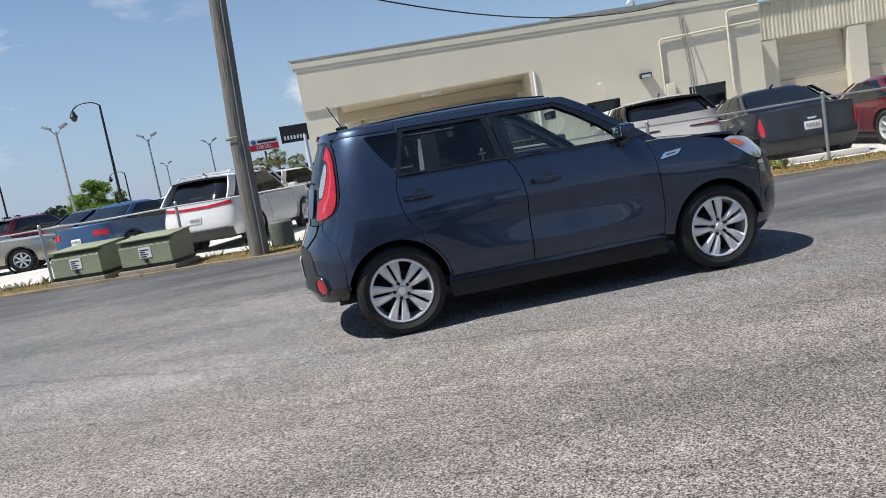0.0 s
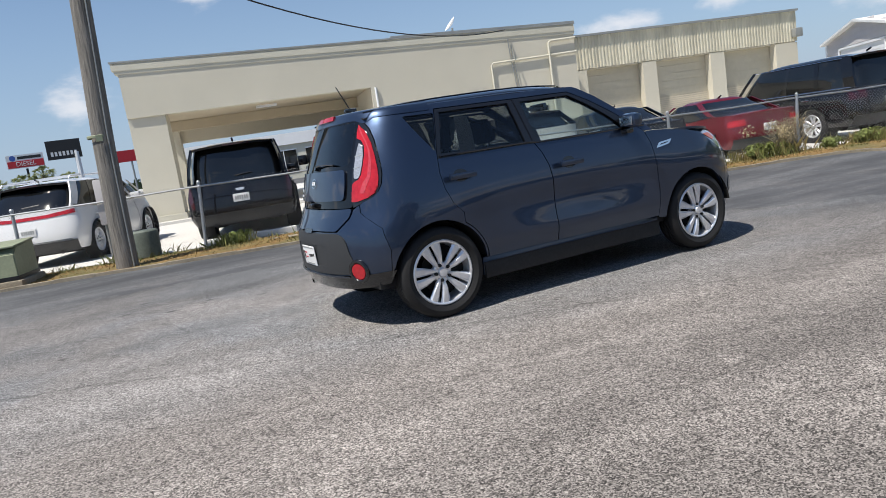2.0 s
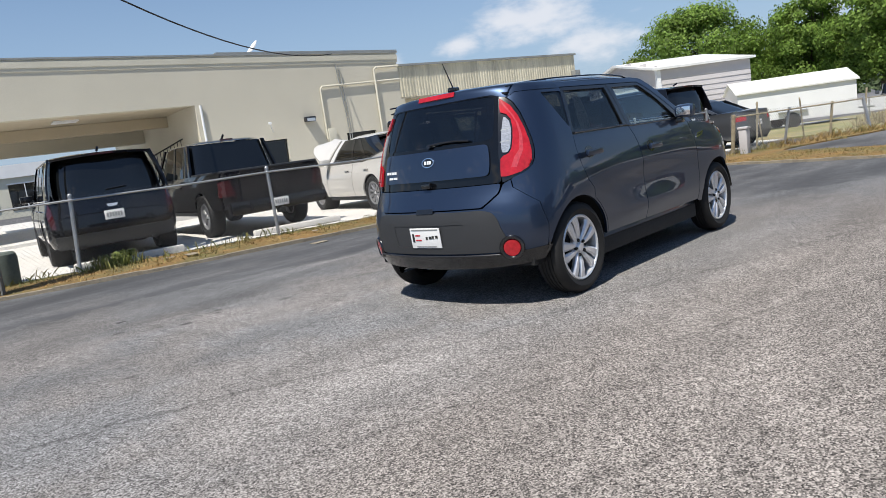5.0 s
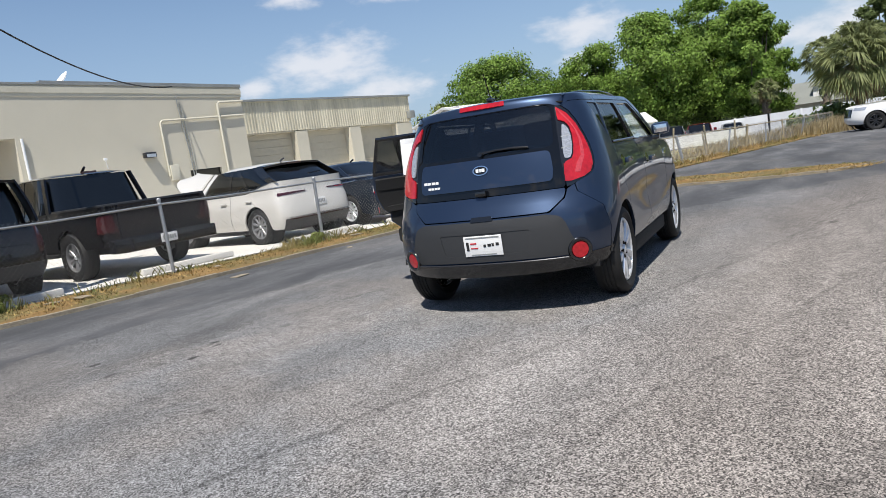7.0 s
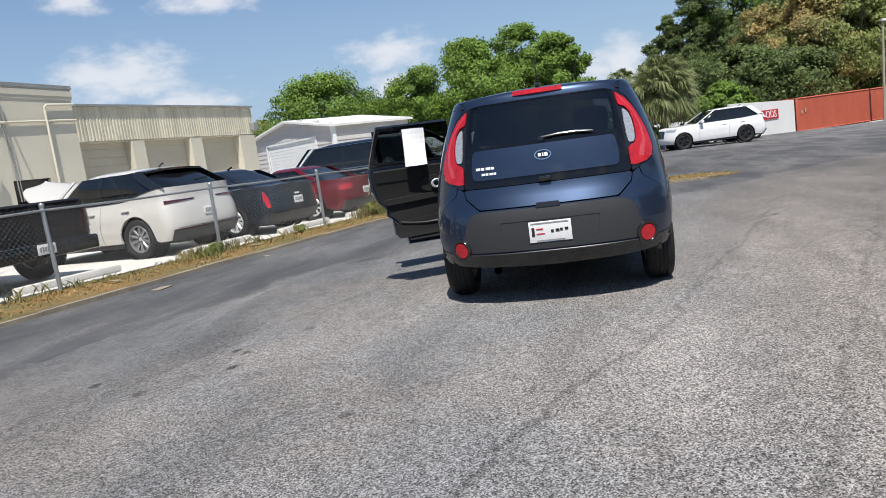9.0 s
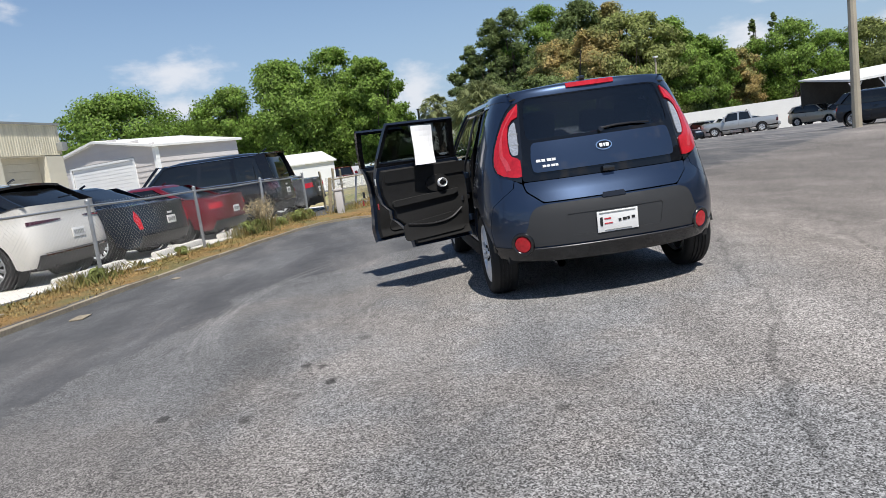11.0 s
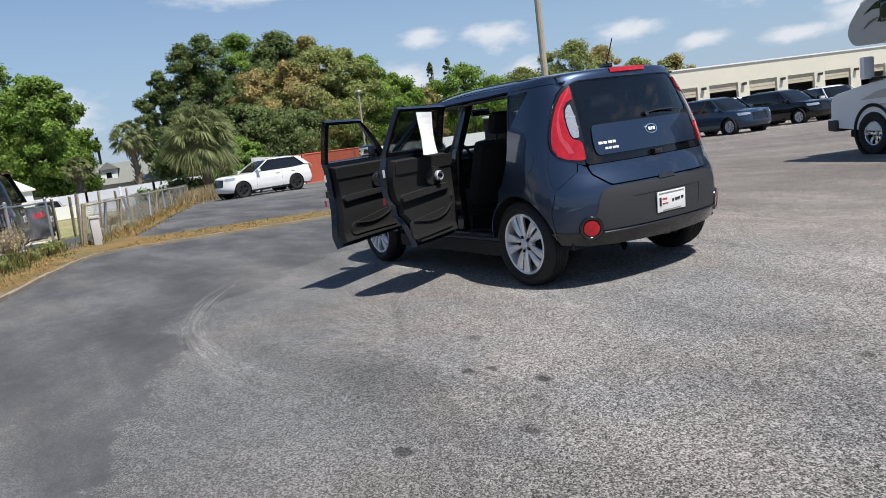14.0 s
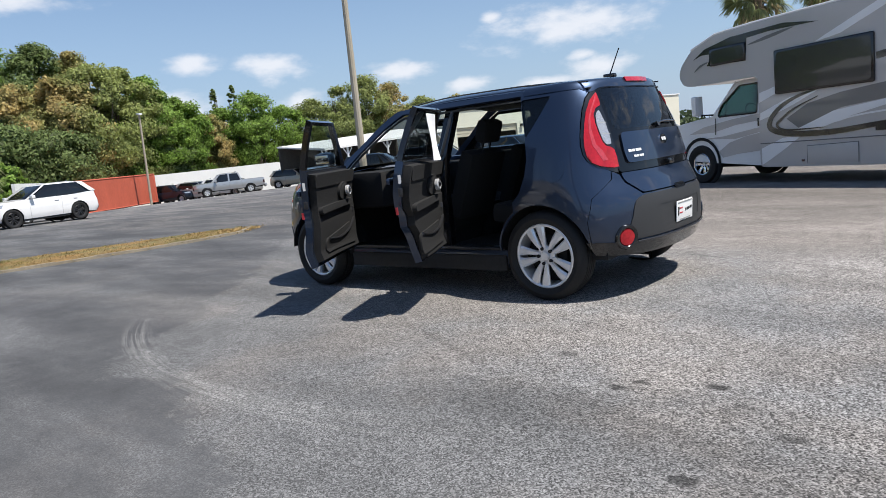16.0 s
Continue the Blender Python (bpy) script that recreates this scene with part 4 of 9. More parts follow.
def sheet_mesh(outline, fn, thick, step=0.06, holes=(), mirror=False, both=False, bm=None, index=0):
    """A solid panel: a 2D outline with holes, meshed inside, laid on fn(a, b, out) and given thickness inwards."""
    loops = [densify(outline, step)] + [densify(h, step) for h in holes]
    verts, edges = [], []
    for lp in loops:
        o = len(verts)
        verts += [Vector(p) for p in lp]
        edges += [(o + i, o + (i + 1) % len(lp)) for i in range(len(lp))]
    rim = len(verts)
    x0, x1 = min(p[0] for p in outline), max(p[0] for p in outline)
    y0, y1 = min(p[1] for p in outline), max(p[1] for p in outline)
    k = 0
    y = y0 + step * 0.5
    while y < y1:
        x = x0 + step * (0.25 + 0.5 * (k % 2))
        while x < x1:
            if inside((x, y), loops[0]) and not any(inside((x, y), h) for h in loops[1:]):
                if min((x - v.x) ** 2 + (y - v.y) ** 2 for v in verts[:rim]) > (0.45 * step) ** 2:
                    verts.append(Vector((x, y)))
            x += step
        y += step * 0.87
        k += 1
    vo, eo, fo, _, _, _ = delaunay_2d_cdt(verts, edges, [], 0, 1e-6)
    faces = []
    for f in fo:
        c = (sum(vo[i][0] for i in f) / len(f) + 1.7e-5, sum(vo[i][1] for i in f) / len(f) + 2.9e-5)
        if inside(c, loops[0]) and not any(inside(c, h) for h in loops[1:]):
            faces.append(f)
    bm = bm or bmesh.new()
    for sgn in ((1, -1) if both else ((-1,) if mirror else (1,))):
        fl = Vector((1, sgn, 1))
        top = [bm.verts.new(fn(v[0], v[1], 0.0) * fl) for v in vo]
        low = [bm.verts.new(fn(v[0], v[1], -thick) * fl) for v in vo]
        made = []
        count = {}
        for f in faces:
            made.append(bm.faces.new([top[i] for i in f]))
            made.append(bm.faces.new([low[i] for i in reversed(f)]))
            for a, b in zip(f, list(f[1:]) + [f[0]]):
                key = (min(a, b), max(a, b))
                count[key] = None if key in count else (a, b)
        for e in count.values():
            if e:
                made.append(bm.faces.new((top[e[1]], top[e[0]], low[e[0]], low[e[1]])))
        for f in made:
            f.material_index = index
        bmesh.ops.recalc_face_normals(bm, faces=made)
        bmesh.ops.delete(bm, geom=[v for v in top + low if not v.link_faces], context="VERTS")
    return bm


def arc(cx, cz, r, a0, a1, k=14):
    return [(cx + r * math.cos(radians(a0 + (a1 - a0) * i / k)), cz + r * math.sin(radians(a0 + (a1 - a0) * i / k))) for i in range(k + 1)]


def rounded(pts, r=0.03, k=4):
    """A polygon with its corners rounded."""
    out = []
    n = len(pts)
    for i in range(n):
        p, a, b = Vector(pts[i]), Vector(pts[i - 1]), Vector(pts[(i + 1) % n])
        ra = min(r, 0.45 * (a - p).length)
        rb = min(r, 0.45 * (b - p).length)
        s, e = p + (a - p).normalized() * ra, p + (b - p).normalized() * rb
        for j in range(k + 1):
            t = j / k
            out.append(tuple(s * (1 - t) ** 2 + p * 2 * t * (1 - t) + e * t * t))
    return out


def make_wheel(r=0.335, rim_r=0.216, width=0.215, spokes=5, twin=True, face="alloy", dish=0.02):
    """A wheel on its axle: tyre and rim; the outer face looks to +y. Returns the meshes' builders."""
    w = width / 2
    ty = bmesh.new()
    k = r - rim_r
    prof = [(rim_r - 0.01, -w * 0.7), (rim_r + 0.01, -w * 0.82), (rim_r + k * 0.45, -w), (r - 0.025, -w * 0.93), (r - 0.006, -w * 0.75), (r, -w * 0.45)]
    for g in (-0.42, -0.14, 0.14, 0.42):
        prof += [(r, w * g - 0.008), (r - 0.007, w * g - 0.006), (r - 0.007, w * g + 0.006), (r, w * g + 0.008)]
    prof += [(r, w * 0.45), (r - 0.006, w * 0.75), (r - 0.025, w * 0.93), (rim_r + k * 0.45, w), (rim_r + 0.01, w * 0.82), (rim_r - 0.01, w * 0.7)]
    add_lathe(ty, prof, 48)
    rm = bmesh.new()
    add_lathe(rm, [(rim_r + 0.004, w * 0.78), (rim_r - 0.004, w * 0.84), (rim_r - 0.016, w * 0.8), (rim_r - 0.022, w * 0.6), (rim_r - 0.03, 0), (rim_r - 0.03, -w * 0.8)], 40, index=0)
    add_lathe(rm, [(0.0, w * 0.62 - dish), (0.066, w * 0.62 - dish), (0.074, w * 0.56 - dish), (0.078, w * 0.3)], 24, index=0)
    fy = w * 0.62 - dish
    for i in range(spokes):
        for s in ((-1, 1) if twin else (0,)):
            a0 = 2 * math.pi * i / spokes + math.pi / 2
            tip = a0 + s * (0.21 if spokes <= 5 else 0.14)
            root = a0 + s * (0.3 if spokes <= 5 else 0.2)
            r0, r1 = 0.045, rim_r - 0.012
            hw0, hw1 = ((0.012, 0.04) if spokes <= 5 else (0.017, 0.03)) if twin else (0.024, 0.034)
            prof = []
            for t in (0.0, 0.35, 0.7, 1.0):
                rr = r0 + (r1 - r0) * t
                aa = root + (tip - root) * t
                c = Vector((math.cos(aa) * rr, fy + 0.012 * t + 0.01 * math.sin(math.pi * t), math.sin(aa) * rr))
                tdir = Vector((-math.sin(aa), 0, math.cos(aa)))
                h = hw0 + (hw1 - hw0) * t
                prof.append([c - tdir * h - Vector((0, 0.008, 0)), c - tdir * h * 0.55 + Vector((0, 0.006, 0)), c + tdir * h * 0.55 + Vector((0, 0.006, 0)), c + tdir * h - Vector((0, 0.008, 0)), c + tdir * h * 0.7 - Vector((0, 0.035, 0)), c - tdir * h * 0.7 - Vector((0, 0.035, 0))])
            rows = [[rm.verts.new(p) for p in q] for q in prof]
            for q0, q1 in zip(rows, rows[1:]):
                for j in range(6):
                    rm.faces.new((q0[j], q0[(j + 1) % 6], q1[(j + 1) % 6], q1[j]))
            rm.faces.new(rows[0])
            rm.faces.new(list(reversed(rows[-1])))
    bmesh.ops.recalc_face_normals(rm, faces=rm.faces)
    hb = bmesh.new()
    add_lathe(hb, [(0.0, fy + 0.022), (0.03, fy + 0.02), (0.036, fy + 0.012), (0.038, fy - 0.02)], 16)
    lg = bmesh.new()
    for i in range(5):
        a = 2 * math.pi * i / 5 + 0.314 * 5
        c = Vector((math.cos(a) * 0.057, 0, math.sin(a) * 0.057))
        n0 = len(lg.verts)
        add_lathe(lg, [(0.0, fy + 0.019), (0.0125, fy + 0.018), (0.014, fy - 0.02)], 8)
        lg.verts.ensure_lookup_table()
        bmesh.ops.translate(lg, vec=c, verts=lg.verts[n0:])
    dk = bmesh.new()
    add_lathe(dk, [(0.0, -0.005), (0.15, -0.005), (0.15, 0.012), (0.06, 0.02), (0.0, 0.02)], 28)
    add_lathe(dk, [(rim_r - 0.03, -w * 0.35), (0.0, -w * 0.35)], 24)
    return ty, rm, hb, lg, dk, face


WHEELS = {}


def fit_wheel(parent, key, at, **kw):
    """A wheel with tyre, rim, hub and brake; wheels of one kind share their meshes."""
    if key not in WHEELS:
        ty, rm, hb, lg, dk, face = make_wheel(**kw)
        w = part("wheel", ty, "tyre", parent, at=at)
        part("rim", rm, face, w)
        part("hub_cap", hb, "alloy" if face != "alloy_dark" else "alloy_dark", w)
        lg.faces.ensure_lookup_table()
        left = set(lg.faces)
        while left:
            seed = [left.pop()]
            isle = []
            while seed:
                f = seed.pop()
                isle.append(f)
                for e in f.edges:
                    for g in e.link_faces:
                        if g in left:
                            left.discard(g)
                            seed.append(g)
            one = bmesh.new()
            made = {}
            for f in isle:
                for v in f.verts:
                    if v not in made:
                        made[v] = one.verts.new(v.co)
                one.faces.new([made[v] for v in f.verts])
            part("lug_nut", one, "under", w)
        lg.free()
        part("brake_disc", dk, "under", w)
        WHEELS[key] = w
        return w
    return again(WHEELS[key], at, parent)


def bars(bm, x0, z0, w, h, rows, y=0.0, fill=0.8):
    """Plain bars in place of small writing."""
    k = len(rows)
    for i, share in enumerate(rows):
        zz = z0 + h * (1 - (i + 1) / k)
        add_box(bm, x0, x0 + w * share, y - 0.002, y, zz, zz + h / k * fill)


PLATE = {}


def number_plate(parent, at, dark=False):
    """A plate with plain bars."""
    p = part("number_plate", box(-0.152, 0.152, -0.006, 0.006, -0.076, 0.076, bevel=0.004), "white_plate", parent, at=at)
    for i in range(6):
        at_i = pose(-0.105 + i * 0.042, 0, 0)
        if "bar" in PLATE:
            again(PLATE["bar"], at_i, p)
        else:
            PLATE["bar"] = part("bar", box(-0.015, 0.015, -0.009, -0.0065, -0.035, 0.035), "grey_metal", p, angle=0, at=at_i)
    return p


def grid_mesh(fn, nu, nv, bm=None):
    bm = bm or bmesh.new()
    vs = [[bm.verts.new(fn(i / nu, j / nv)) for i in range(nu + 1)] for j in range(nv + 1)]
    fs = []
    for j in range(nv):
        for i in range(nu):
            fs.append(bm.faces.new((vs[j][i], vs[j][i + 1], vs[j + 1][i + 1], vs[j + 1][i])))
    return bm, fs


def thicken(bm, d):
    """Gives an open sheet thickness against its normals."""
    bm.normal_update()
    top = list(bm.verts)
    low = {v: bm.verts.new(v.co - v.normal * d) for v in top}
    for f in list(bm.faces):
        bm.faces.new([low[v] for v in reversed(f.verts)])
    for e in [e for e in bm.edges if len(e.link_faces) == 1 and e.verts[0] in low and e.verts[1] in low]:
        a, b = e.verts
        bm.faces.new((a, b, low[b], low[a]))
    bmesh.ops.recalc_face_normals(bm, faces=bm.faces)
    return bm


def upward(bm):
    bm.normal_update()
    if sum(f.normal.z * f.calc_area() for f in bm.faces) < 0:
        bmesh.ops.reverse_faces(bm, faces=bm.faces)
    return bm


STYLES = {
    # belt height, roof: rear top, front top; greenhouse foot: rear, front; deck heights; as shares of length or height
    "suv": dict(belt=0.62, gr=0.02, gt=0.115, gf=0.72, gw=0.55, hood=0.56, tail=0.665, sill=0.17),
    "crossover": dict(belt=0.635, gr=0.045, gt=0.17, gf=0.72, gw=0.55, hood=0.57, tail=0.745, sill=0.17),
    "estate": dict(belt=0.65, gr=0.035, gt=0.14, gf=0.7, gw=0.5, hood=0.6, tail=0.69, sill=0.17),
    "big": dict(belt=0.6, gr=0.01, gt=0.05, gf=0.74, gw=0.6, hood=0.58, tail=0.6, sill=0.18),
    "sedan": dict(belt=0.64, gr=0.14, gt=0.3, gf=0.7, gw=0.52, hood=0.58, tail=0.69, sill=0.16),
}


def car(name, label, style, L, W, H, wb, color, at, group="parked cars", wheel="alloy", spokes=5, light="bar", wr=0.36, open_hood=False, roof_rack=False, fo=0.5, pillar="trim_black", chrome=False, plate=True, tail="red_lens", front_seen=False, rear_pillar=""):
    """A parked car: skin with wheel arches, decks, glazed cabin, roof, lamps, bumpers and wheels. x is forward; the origin is under the rear axle."""
    s = STYLES[style]
    ro = (L - wb) * (1 - fo)
    xr, xf = -ro, wb + (L - wb) * fo
    hw = W / 2
    zb, sill = H * s["belt"], H * s["sill"]
    zt, zh = H * s["tail"], H * s["hood"]
    root = thing(name, label, "car", at, group)
    hull = Hull(curve((sill, hw * 0.94), (zb * 0.45, hw * 0.995), (zb * 0.7, hw), (zb, hw * 0.93)),
                curve((sill, xr + 0.12), (H * 0.3, xr), (H * 0.42, xr + 0.02), (zb, xr + (0.05 if style == "sedan" else 0.1))),
                curve((sill, xf - 0.14), (H * 0.28, xf), (H * 0.4, xf - 0.03), (zb, xf - 0.16)), 0.85, 0.4 if style == "sedan" else 0.32, 2.3, 3.0)
    gr0, gt0, gf0, gw0 = (xr + L * s[k] for k in ("gr", "gt", "gf", "gw"))
    top = curve((xr, zt), (max(gr0, xr + 0.15), zt + 0.01), (gr0 + L * 0.25, zb + 0.01), (gf0 - 0.1, zb), (gf0 + 0.25, zb - 0.02), (xf - 0.35, zh + 0.03), (xf, zh - 0.06))
    ra = wr + 0.05
    a0 = math.degrees(math.asin(min(0.9, (sill + 0.05 - wr) / ra))) if sill + 0.05 < wr else 3
    uv = lambda pts: [hull.side(x, z) for x, z in pts]
    # lower skin, split at the tail and nose
    xs = np.linspace(xf - 0.02, xr + 0.02, 40)
    up = [(u, top(hull.at(u, zb).x)) for u in np.linspace(0.0, hull.total, 60)]
    low = uv([(xr + 0.45, sill)] + [(wb * 0 - ra * math.cos(radians(a)), wr + ra * math.sin(radians(a))) for a in np.linspace(-8, 188, 18)] + [(wb - ra * math.cos(radians(a)), wr + ra * math.sin(radians(a))) for a in np.linspace(-8, 188, 18)] + [(xf - 0.5, sill)])
    outline = up + [(hull.total, sill + 0.04)] + low + [(0.0, sill + 0.04)]
    body = part("body", sheet_mesh(outline, hull.point, 0.03, 0.11, both=True), color, root)
    # decks before and behind the cabin
    def deck(x0, x1, crown, n, name_):
        def f(i, j):
            x = x0 + (x1 - x0) * i
            k = 2 * j - 1
            u = hull.side(min(max(x, xr + 0.03), xf - 0.03), zb)[0]
            y = hull.at(u, top(x)).y
            return Vector((x, k * y * 0.995, top(x) - 0.004 + crown * (1 - k * k)))
        bm, _ = grid_mesh(f, n, 10)
        return part(name_, thicken(upward(bm), 0.03), color, root)
    hood = deck(gf0 - 0.12, xf - 0.06, 0.05, 12, "bonnet")
    if open_hood:
        hood.matrix_basis = Matrix.Translation((gf0, 0, zb)) @ Matrix.Rotation(radians(-38), 4, "Y") @ Matrix.Translation((-gf0, 0, -zb))
        part("engine_bay", box(gf0, xf - 0.2, -hw * 0.75, hw * 0.75, sill, zb - 0.12), "under", root)
    if style == "sedan":
        deck(xr + 0.03, gr0 + 0.35, 0.03, 8, "boot_lid")
    # cabin: rings from the belt to the roof
    wb_, wt_ = hw * 0.915, hw * (0.74 if style == "sedan" else 0.78)
    def ring(t, k):
        x0, x1 = gr0 + (gt0 - gr0) * t + 0.02, gf0 + (gw0 - gf0) * t
        w = wb_ + (wt_ - wb_) * t
        cx, hx = (x0 + x1) / 2, (x1 - x0) / 2
        a = 2 * math.pi * k
        n = 6.0
        c, d = math.cos(a), math.sin(a)
        q = (abs(c) ** n + abs(d) ** n) ** (-1 / n)
        zz0 = top(cx + hx * c * q)
        z = zz0 - 0.01 + (H - 0.07 - zz0) * t
        bow = 0.025 * math.sin(math.pi * t)
        return Vector((cx + (hx + bow) * c * q, (w + bow) * d * q, z))
    bm, _ = grid_mesh(lambda i, j: ring(j, i), 72, 6)
    bmesh.ops.remove_doubles(bm, verts=bm.verts, dist=0.0005)
    bmesh.ops.recalc_face_normals(bm, faces=bm.faces)
    part("glazing", bm, "glass_black", root)
    def roof(i, j):
        p = ring(1.0, i)
        x0, x1 = gt0 + 0.02, gw0
        c = Vector(((x0 + x1) / 2, 0, H))
        k = j
        q = c.lerp(Vector((p.x, p.y, H)), k)
        q.z = H - 0.125 * k ** 7 - 0.03 * k * k
        return Vector((c.x + (q.x - c.x) * (1 + 0.015 * (k == 1)), q.y * (1 + 0.015 * (k == 1)), q.z + 0.005))
    bm, _ = grid_mesh(roof, 72, 7)
    bmesh.ops.remove_doubles(bm, verts=bm.verts, dist=0.0005)
    part("roof", upward(bm), color, root)
    if style != "sedan":
        def lip(i, j):
            k = 2 * j - 1
            return Vector((gt0 + 0.16 - (0.3 - 0.07 * k * k) * i, k * wt_ * 0.97, H - 0.03 - 0.035 * k * k - 0.02 * i))
        sp = part("roof_spoiler", thicken(upward(grid_mesh(lip, 4, 12)[0]), 0.04), pillar if style in ("suv", "crossover") else color, root)
        part("high_brake_lamp", box(-0.012, 0.012, -0.18, 0.18, -0.012, 0.012), "red_dark", sp, at=pose(gt0 - 0.14, 0, H - 0.07), angle=0)
        part("rear_wiper", tube([(gr0 + 0.0, 0.05, zt + 0.09), (gr0 + 0.0, -0.28, zt + 0.11)], 0.012, 5), "trim_black", root)
    # pillars and waist strip
    def pillar_at(x0, x1, wide, mat_, nm="pillar"):
        for sy in (1, -1):
            bmp = bmesh.new()
            rows = []
            for t in (0.0, 0.25, 0.5, 0.75, 1.0):
                xx = x0 + (x1 - x0) * t
                ww = wb_ + (wt_ - wb_) * t + 0.025 * math.sin(math.pi * t) + 0.004
                z = top(xx) + (H - 0.075 - top(xx)) * t
                rows.append([bmp.verts.new((xx + d, sy * (ww + o), z)) for d, o in ((-wide, 0), (wide, 0), (wide, -0.03), (-wide, -0.03))])
            for q0, q1 in zip(rows, rows[1:]):
                for j in range(4):
                    bmp.faces.new((q0[j], q0[(j + 1) % 4], q1[(j + 1) % 4], q1[j]))
            bmesh.ops.recalc_face_normals(bmp, faces=bmp.faces)
            part(nm, bmp, mat_, root)
    mid = (gr0 + gf0) / 2
    pillar_at(gf0 - 0.1, gw0 + 0.0, 0.045, color)
    pillar_at(mid + 0.1, mid + 0.02, 0.05, pillar)
    if style != "sedan":
        pillar_at(gr0 + L * 0.2, gt0 + L * 0.17, 0.06, color if style == "big" else pillar)
        pillar_at(gr0 + 0.13, gt0 + 0.13, 0.14, rear_pillar or color)
    else:
        pillar_at(gr0 + 0.14, gt0 + 0.06, 0.09, color)
    for sy in (1, -1):
        part("waist_trim", tube([(x, sy * (wb_ + 0.012), top(x) + 0.012) for x in np.linspace(gr0 + 0.1, gf0 - 0.15, 8)], 0.012, 6), "chrome" if chrome else "trim_black", root)
        if chrome and style == "big":
            part("roof_trim", tube([(x, sy * (wt_ + 0.016), H - 0.1) for x in np.linspace(gt0 + 0.2, gw0 - 0.05, 8)], 0.011, 6), "chrome", root)
        part("rocker", box(ra + 0.02, wb - ra - 0.02, sy * hw * 0.86 - 0.05, sy * hw * 0.86 + 0.05, sill - 0.06, sill + 0.03, bevel=0.02), "plastic", root)
        mir = part("mirror", box(-0.06, 0.1, -0.11, 0.11, -0.07, 0.07, bevel=0.03), color, root, at=pose(gf0 - 0.32, sy * (wb_ + 0.14), zb + 0.09))
        part("arm", box(-0.02, 0.03, -0.14 if sy > 0 else 0.08, -0.08 if sy > 0 else 0.14, -0.06, -0.02), "plastic", mir)
        for hx in ((mid + 0.28, mid - 0.62) if style != "sedan" else (mid + 0.25, mid - 0.6)):
            u, z = hull.side(hx, zb * 0.86)
            p = hull.point(u, z, 0.02)
            part("door_handle", box(-0.1, 0.1, -0.018, 0.018, -0.016, 0.016, bevel=0.01), "chrome" if chrome else color, root, at=pose(p.x, sy * p.y, p.z))
        for sx in (mid + 0.06, gf0 - 0.18, gr0 + L * 0.235):
            if sx > ra:
                u = [hull.side(sx + 0.02 * math.sin(k * 0.9), sill + 0.04 + (zb - sill - 0.06) * k / 6) for k in range(7)]
                part("door_seam", tube([Vector((q.x, sy * q.y, q.z)) for q in (hull.point(a, b, 0.0005) for a, b in u)], 0.004, 5), "trim_black", root)
    # tail: bumper, lamps, glass surround, plate
    half = lambda y, z: hull.back(y, z)
    def back_panel(pts, thick, mat_, nm, out=0.012, mirror_too=False, parent=root, label_=""):
        ol = [half(y, z) for y, z in densify(pts, 0.12)]
        return part(nm, sheet_mesh(ol, lambda a, b, o: hull.point(a, b, out + o), thick, 0.07, both=mirror_too), mat_, parent, label_)
    if light == "bar":
        back_panel([(-hw * 0.93, zb * 0.95), (-hw * 0.4, zb * 0.92), (hw * 0.4, zb * 0.92), (hw * 0.93, zb * 0.95), (hw * 0.93, zb * 1.03), (hw * 0.4, zb * 0.98), (-hw * 0.4, zb * 0.98), (-hw * 0.93, zb * 1.03)], 0.02, tail, "tail_lamp")
    elif light == "thin":
        for sy in (1, -1):
            back_panel([(sy * hw * 0.3, zb * 0.93), (sy * hw * 0.97, zb * 0.9), (sy * hw * 0.97, zb * 0.955), (sy * hw * 0.3, zb * 0.952)], 0.02, "red_dark", "tail_lamp")
        back_panel([(sy * hw * 0.55, zb * 0.928), (sy * hw * 0.97, zb * 0.91), (sy * hw * 0.97, zb * 0.925), (sy * hw * 0.55, zb * 0.936)], 0.004, "red_lens", "light_strip", 0.016)
        back_panel([(-hw * 0.8, zb * 0.44), (hw * 0.8, zb * 0.44), (hw * 0.8, zb * 0.46), (-hw * 0.8, zb * 0.46)], 0.01, "red_dark", "reflector_strip")
    elif light == "tall":
        for sy in (1, -1):
            back_panel([(sy * hw * 0.86, zb * 0.6), (sy * hw * 0.92, zb * 0.6), (sy * hw * 0.96, zb * 0.8), (sy * hw * 0.98, zb * 0.97), (sy * hw * 0.9, zb * 0.97), (sy * hw * 0.87, zb * 0.8)], 0.02, tail, "tail_lamp")
    else:
        for sy in (1, -1):
            back_panel([(sy * hw * 0.58, zb * 0.8), (sy * hw * 0.97, zb * 0.78), (sy * hw * 0.97, zb * 0.93), (sy * hw * 0.6, zb * 0.95)], 0.02, tail, "tail_lamp")
    back_panel([(-hw * 0.88, sill - 0.02), (hw * 0.88, sill - 0.02), (hw * 0.9, sill + 0.2), (-hw * 0.9, sill + 0.2)], 0.05, "plastic", "rear_bumper", 0.012)
    if plate:
        p = hull.point(hull.total, zb * 0.7, 0.015)
        number_plate(root, Matrix.Translation(p) @ pose(0, 0, 0, 0, 0, -90) @ pose(0, 0, 0, -4, 0, 0))
    if chrome:
        back_panel(rounded([(-0.09, zb * 0.86), (0.09, zb * 0.86), (0.06, zb * 0.82), (-0.06, zb * 0.82)], 0.01), 0.008, "alloy", "emblem", 0.012)
    back_panel([(-hw * 0.82, sill + 0.215), (hw * 0.82, sill + 0.215), (hw * 0.82, sill + 0.222), (-hw * 0.82, sill + 0.222)], 0.003, "trim_black", "tailgate_seam", 0.002)
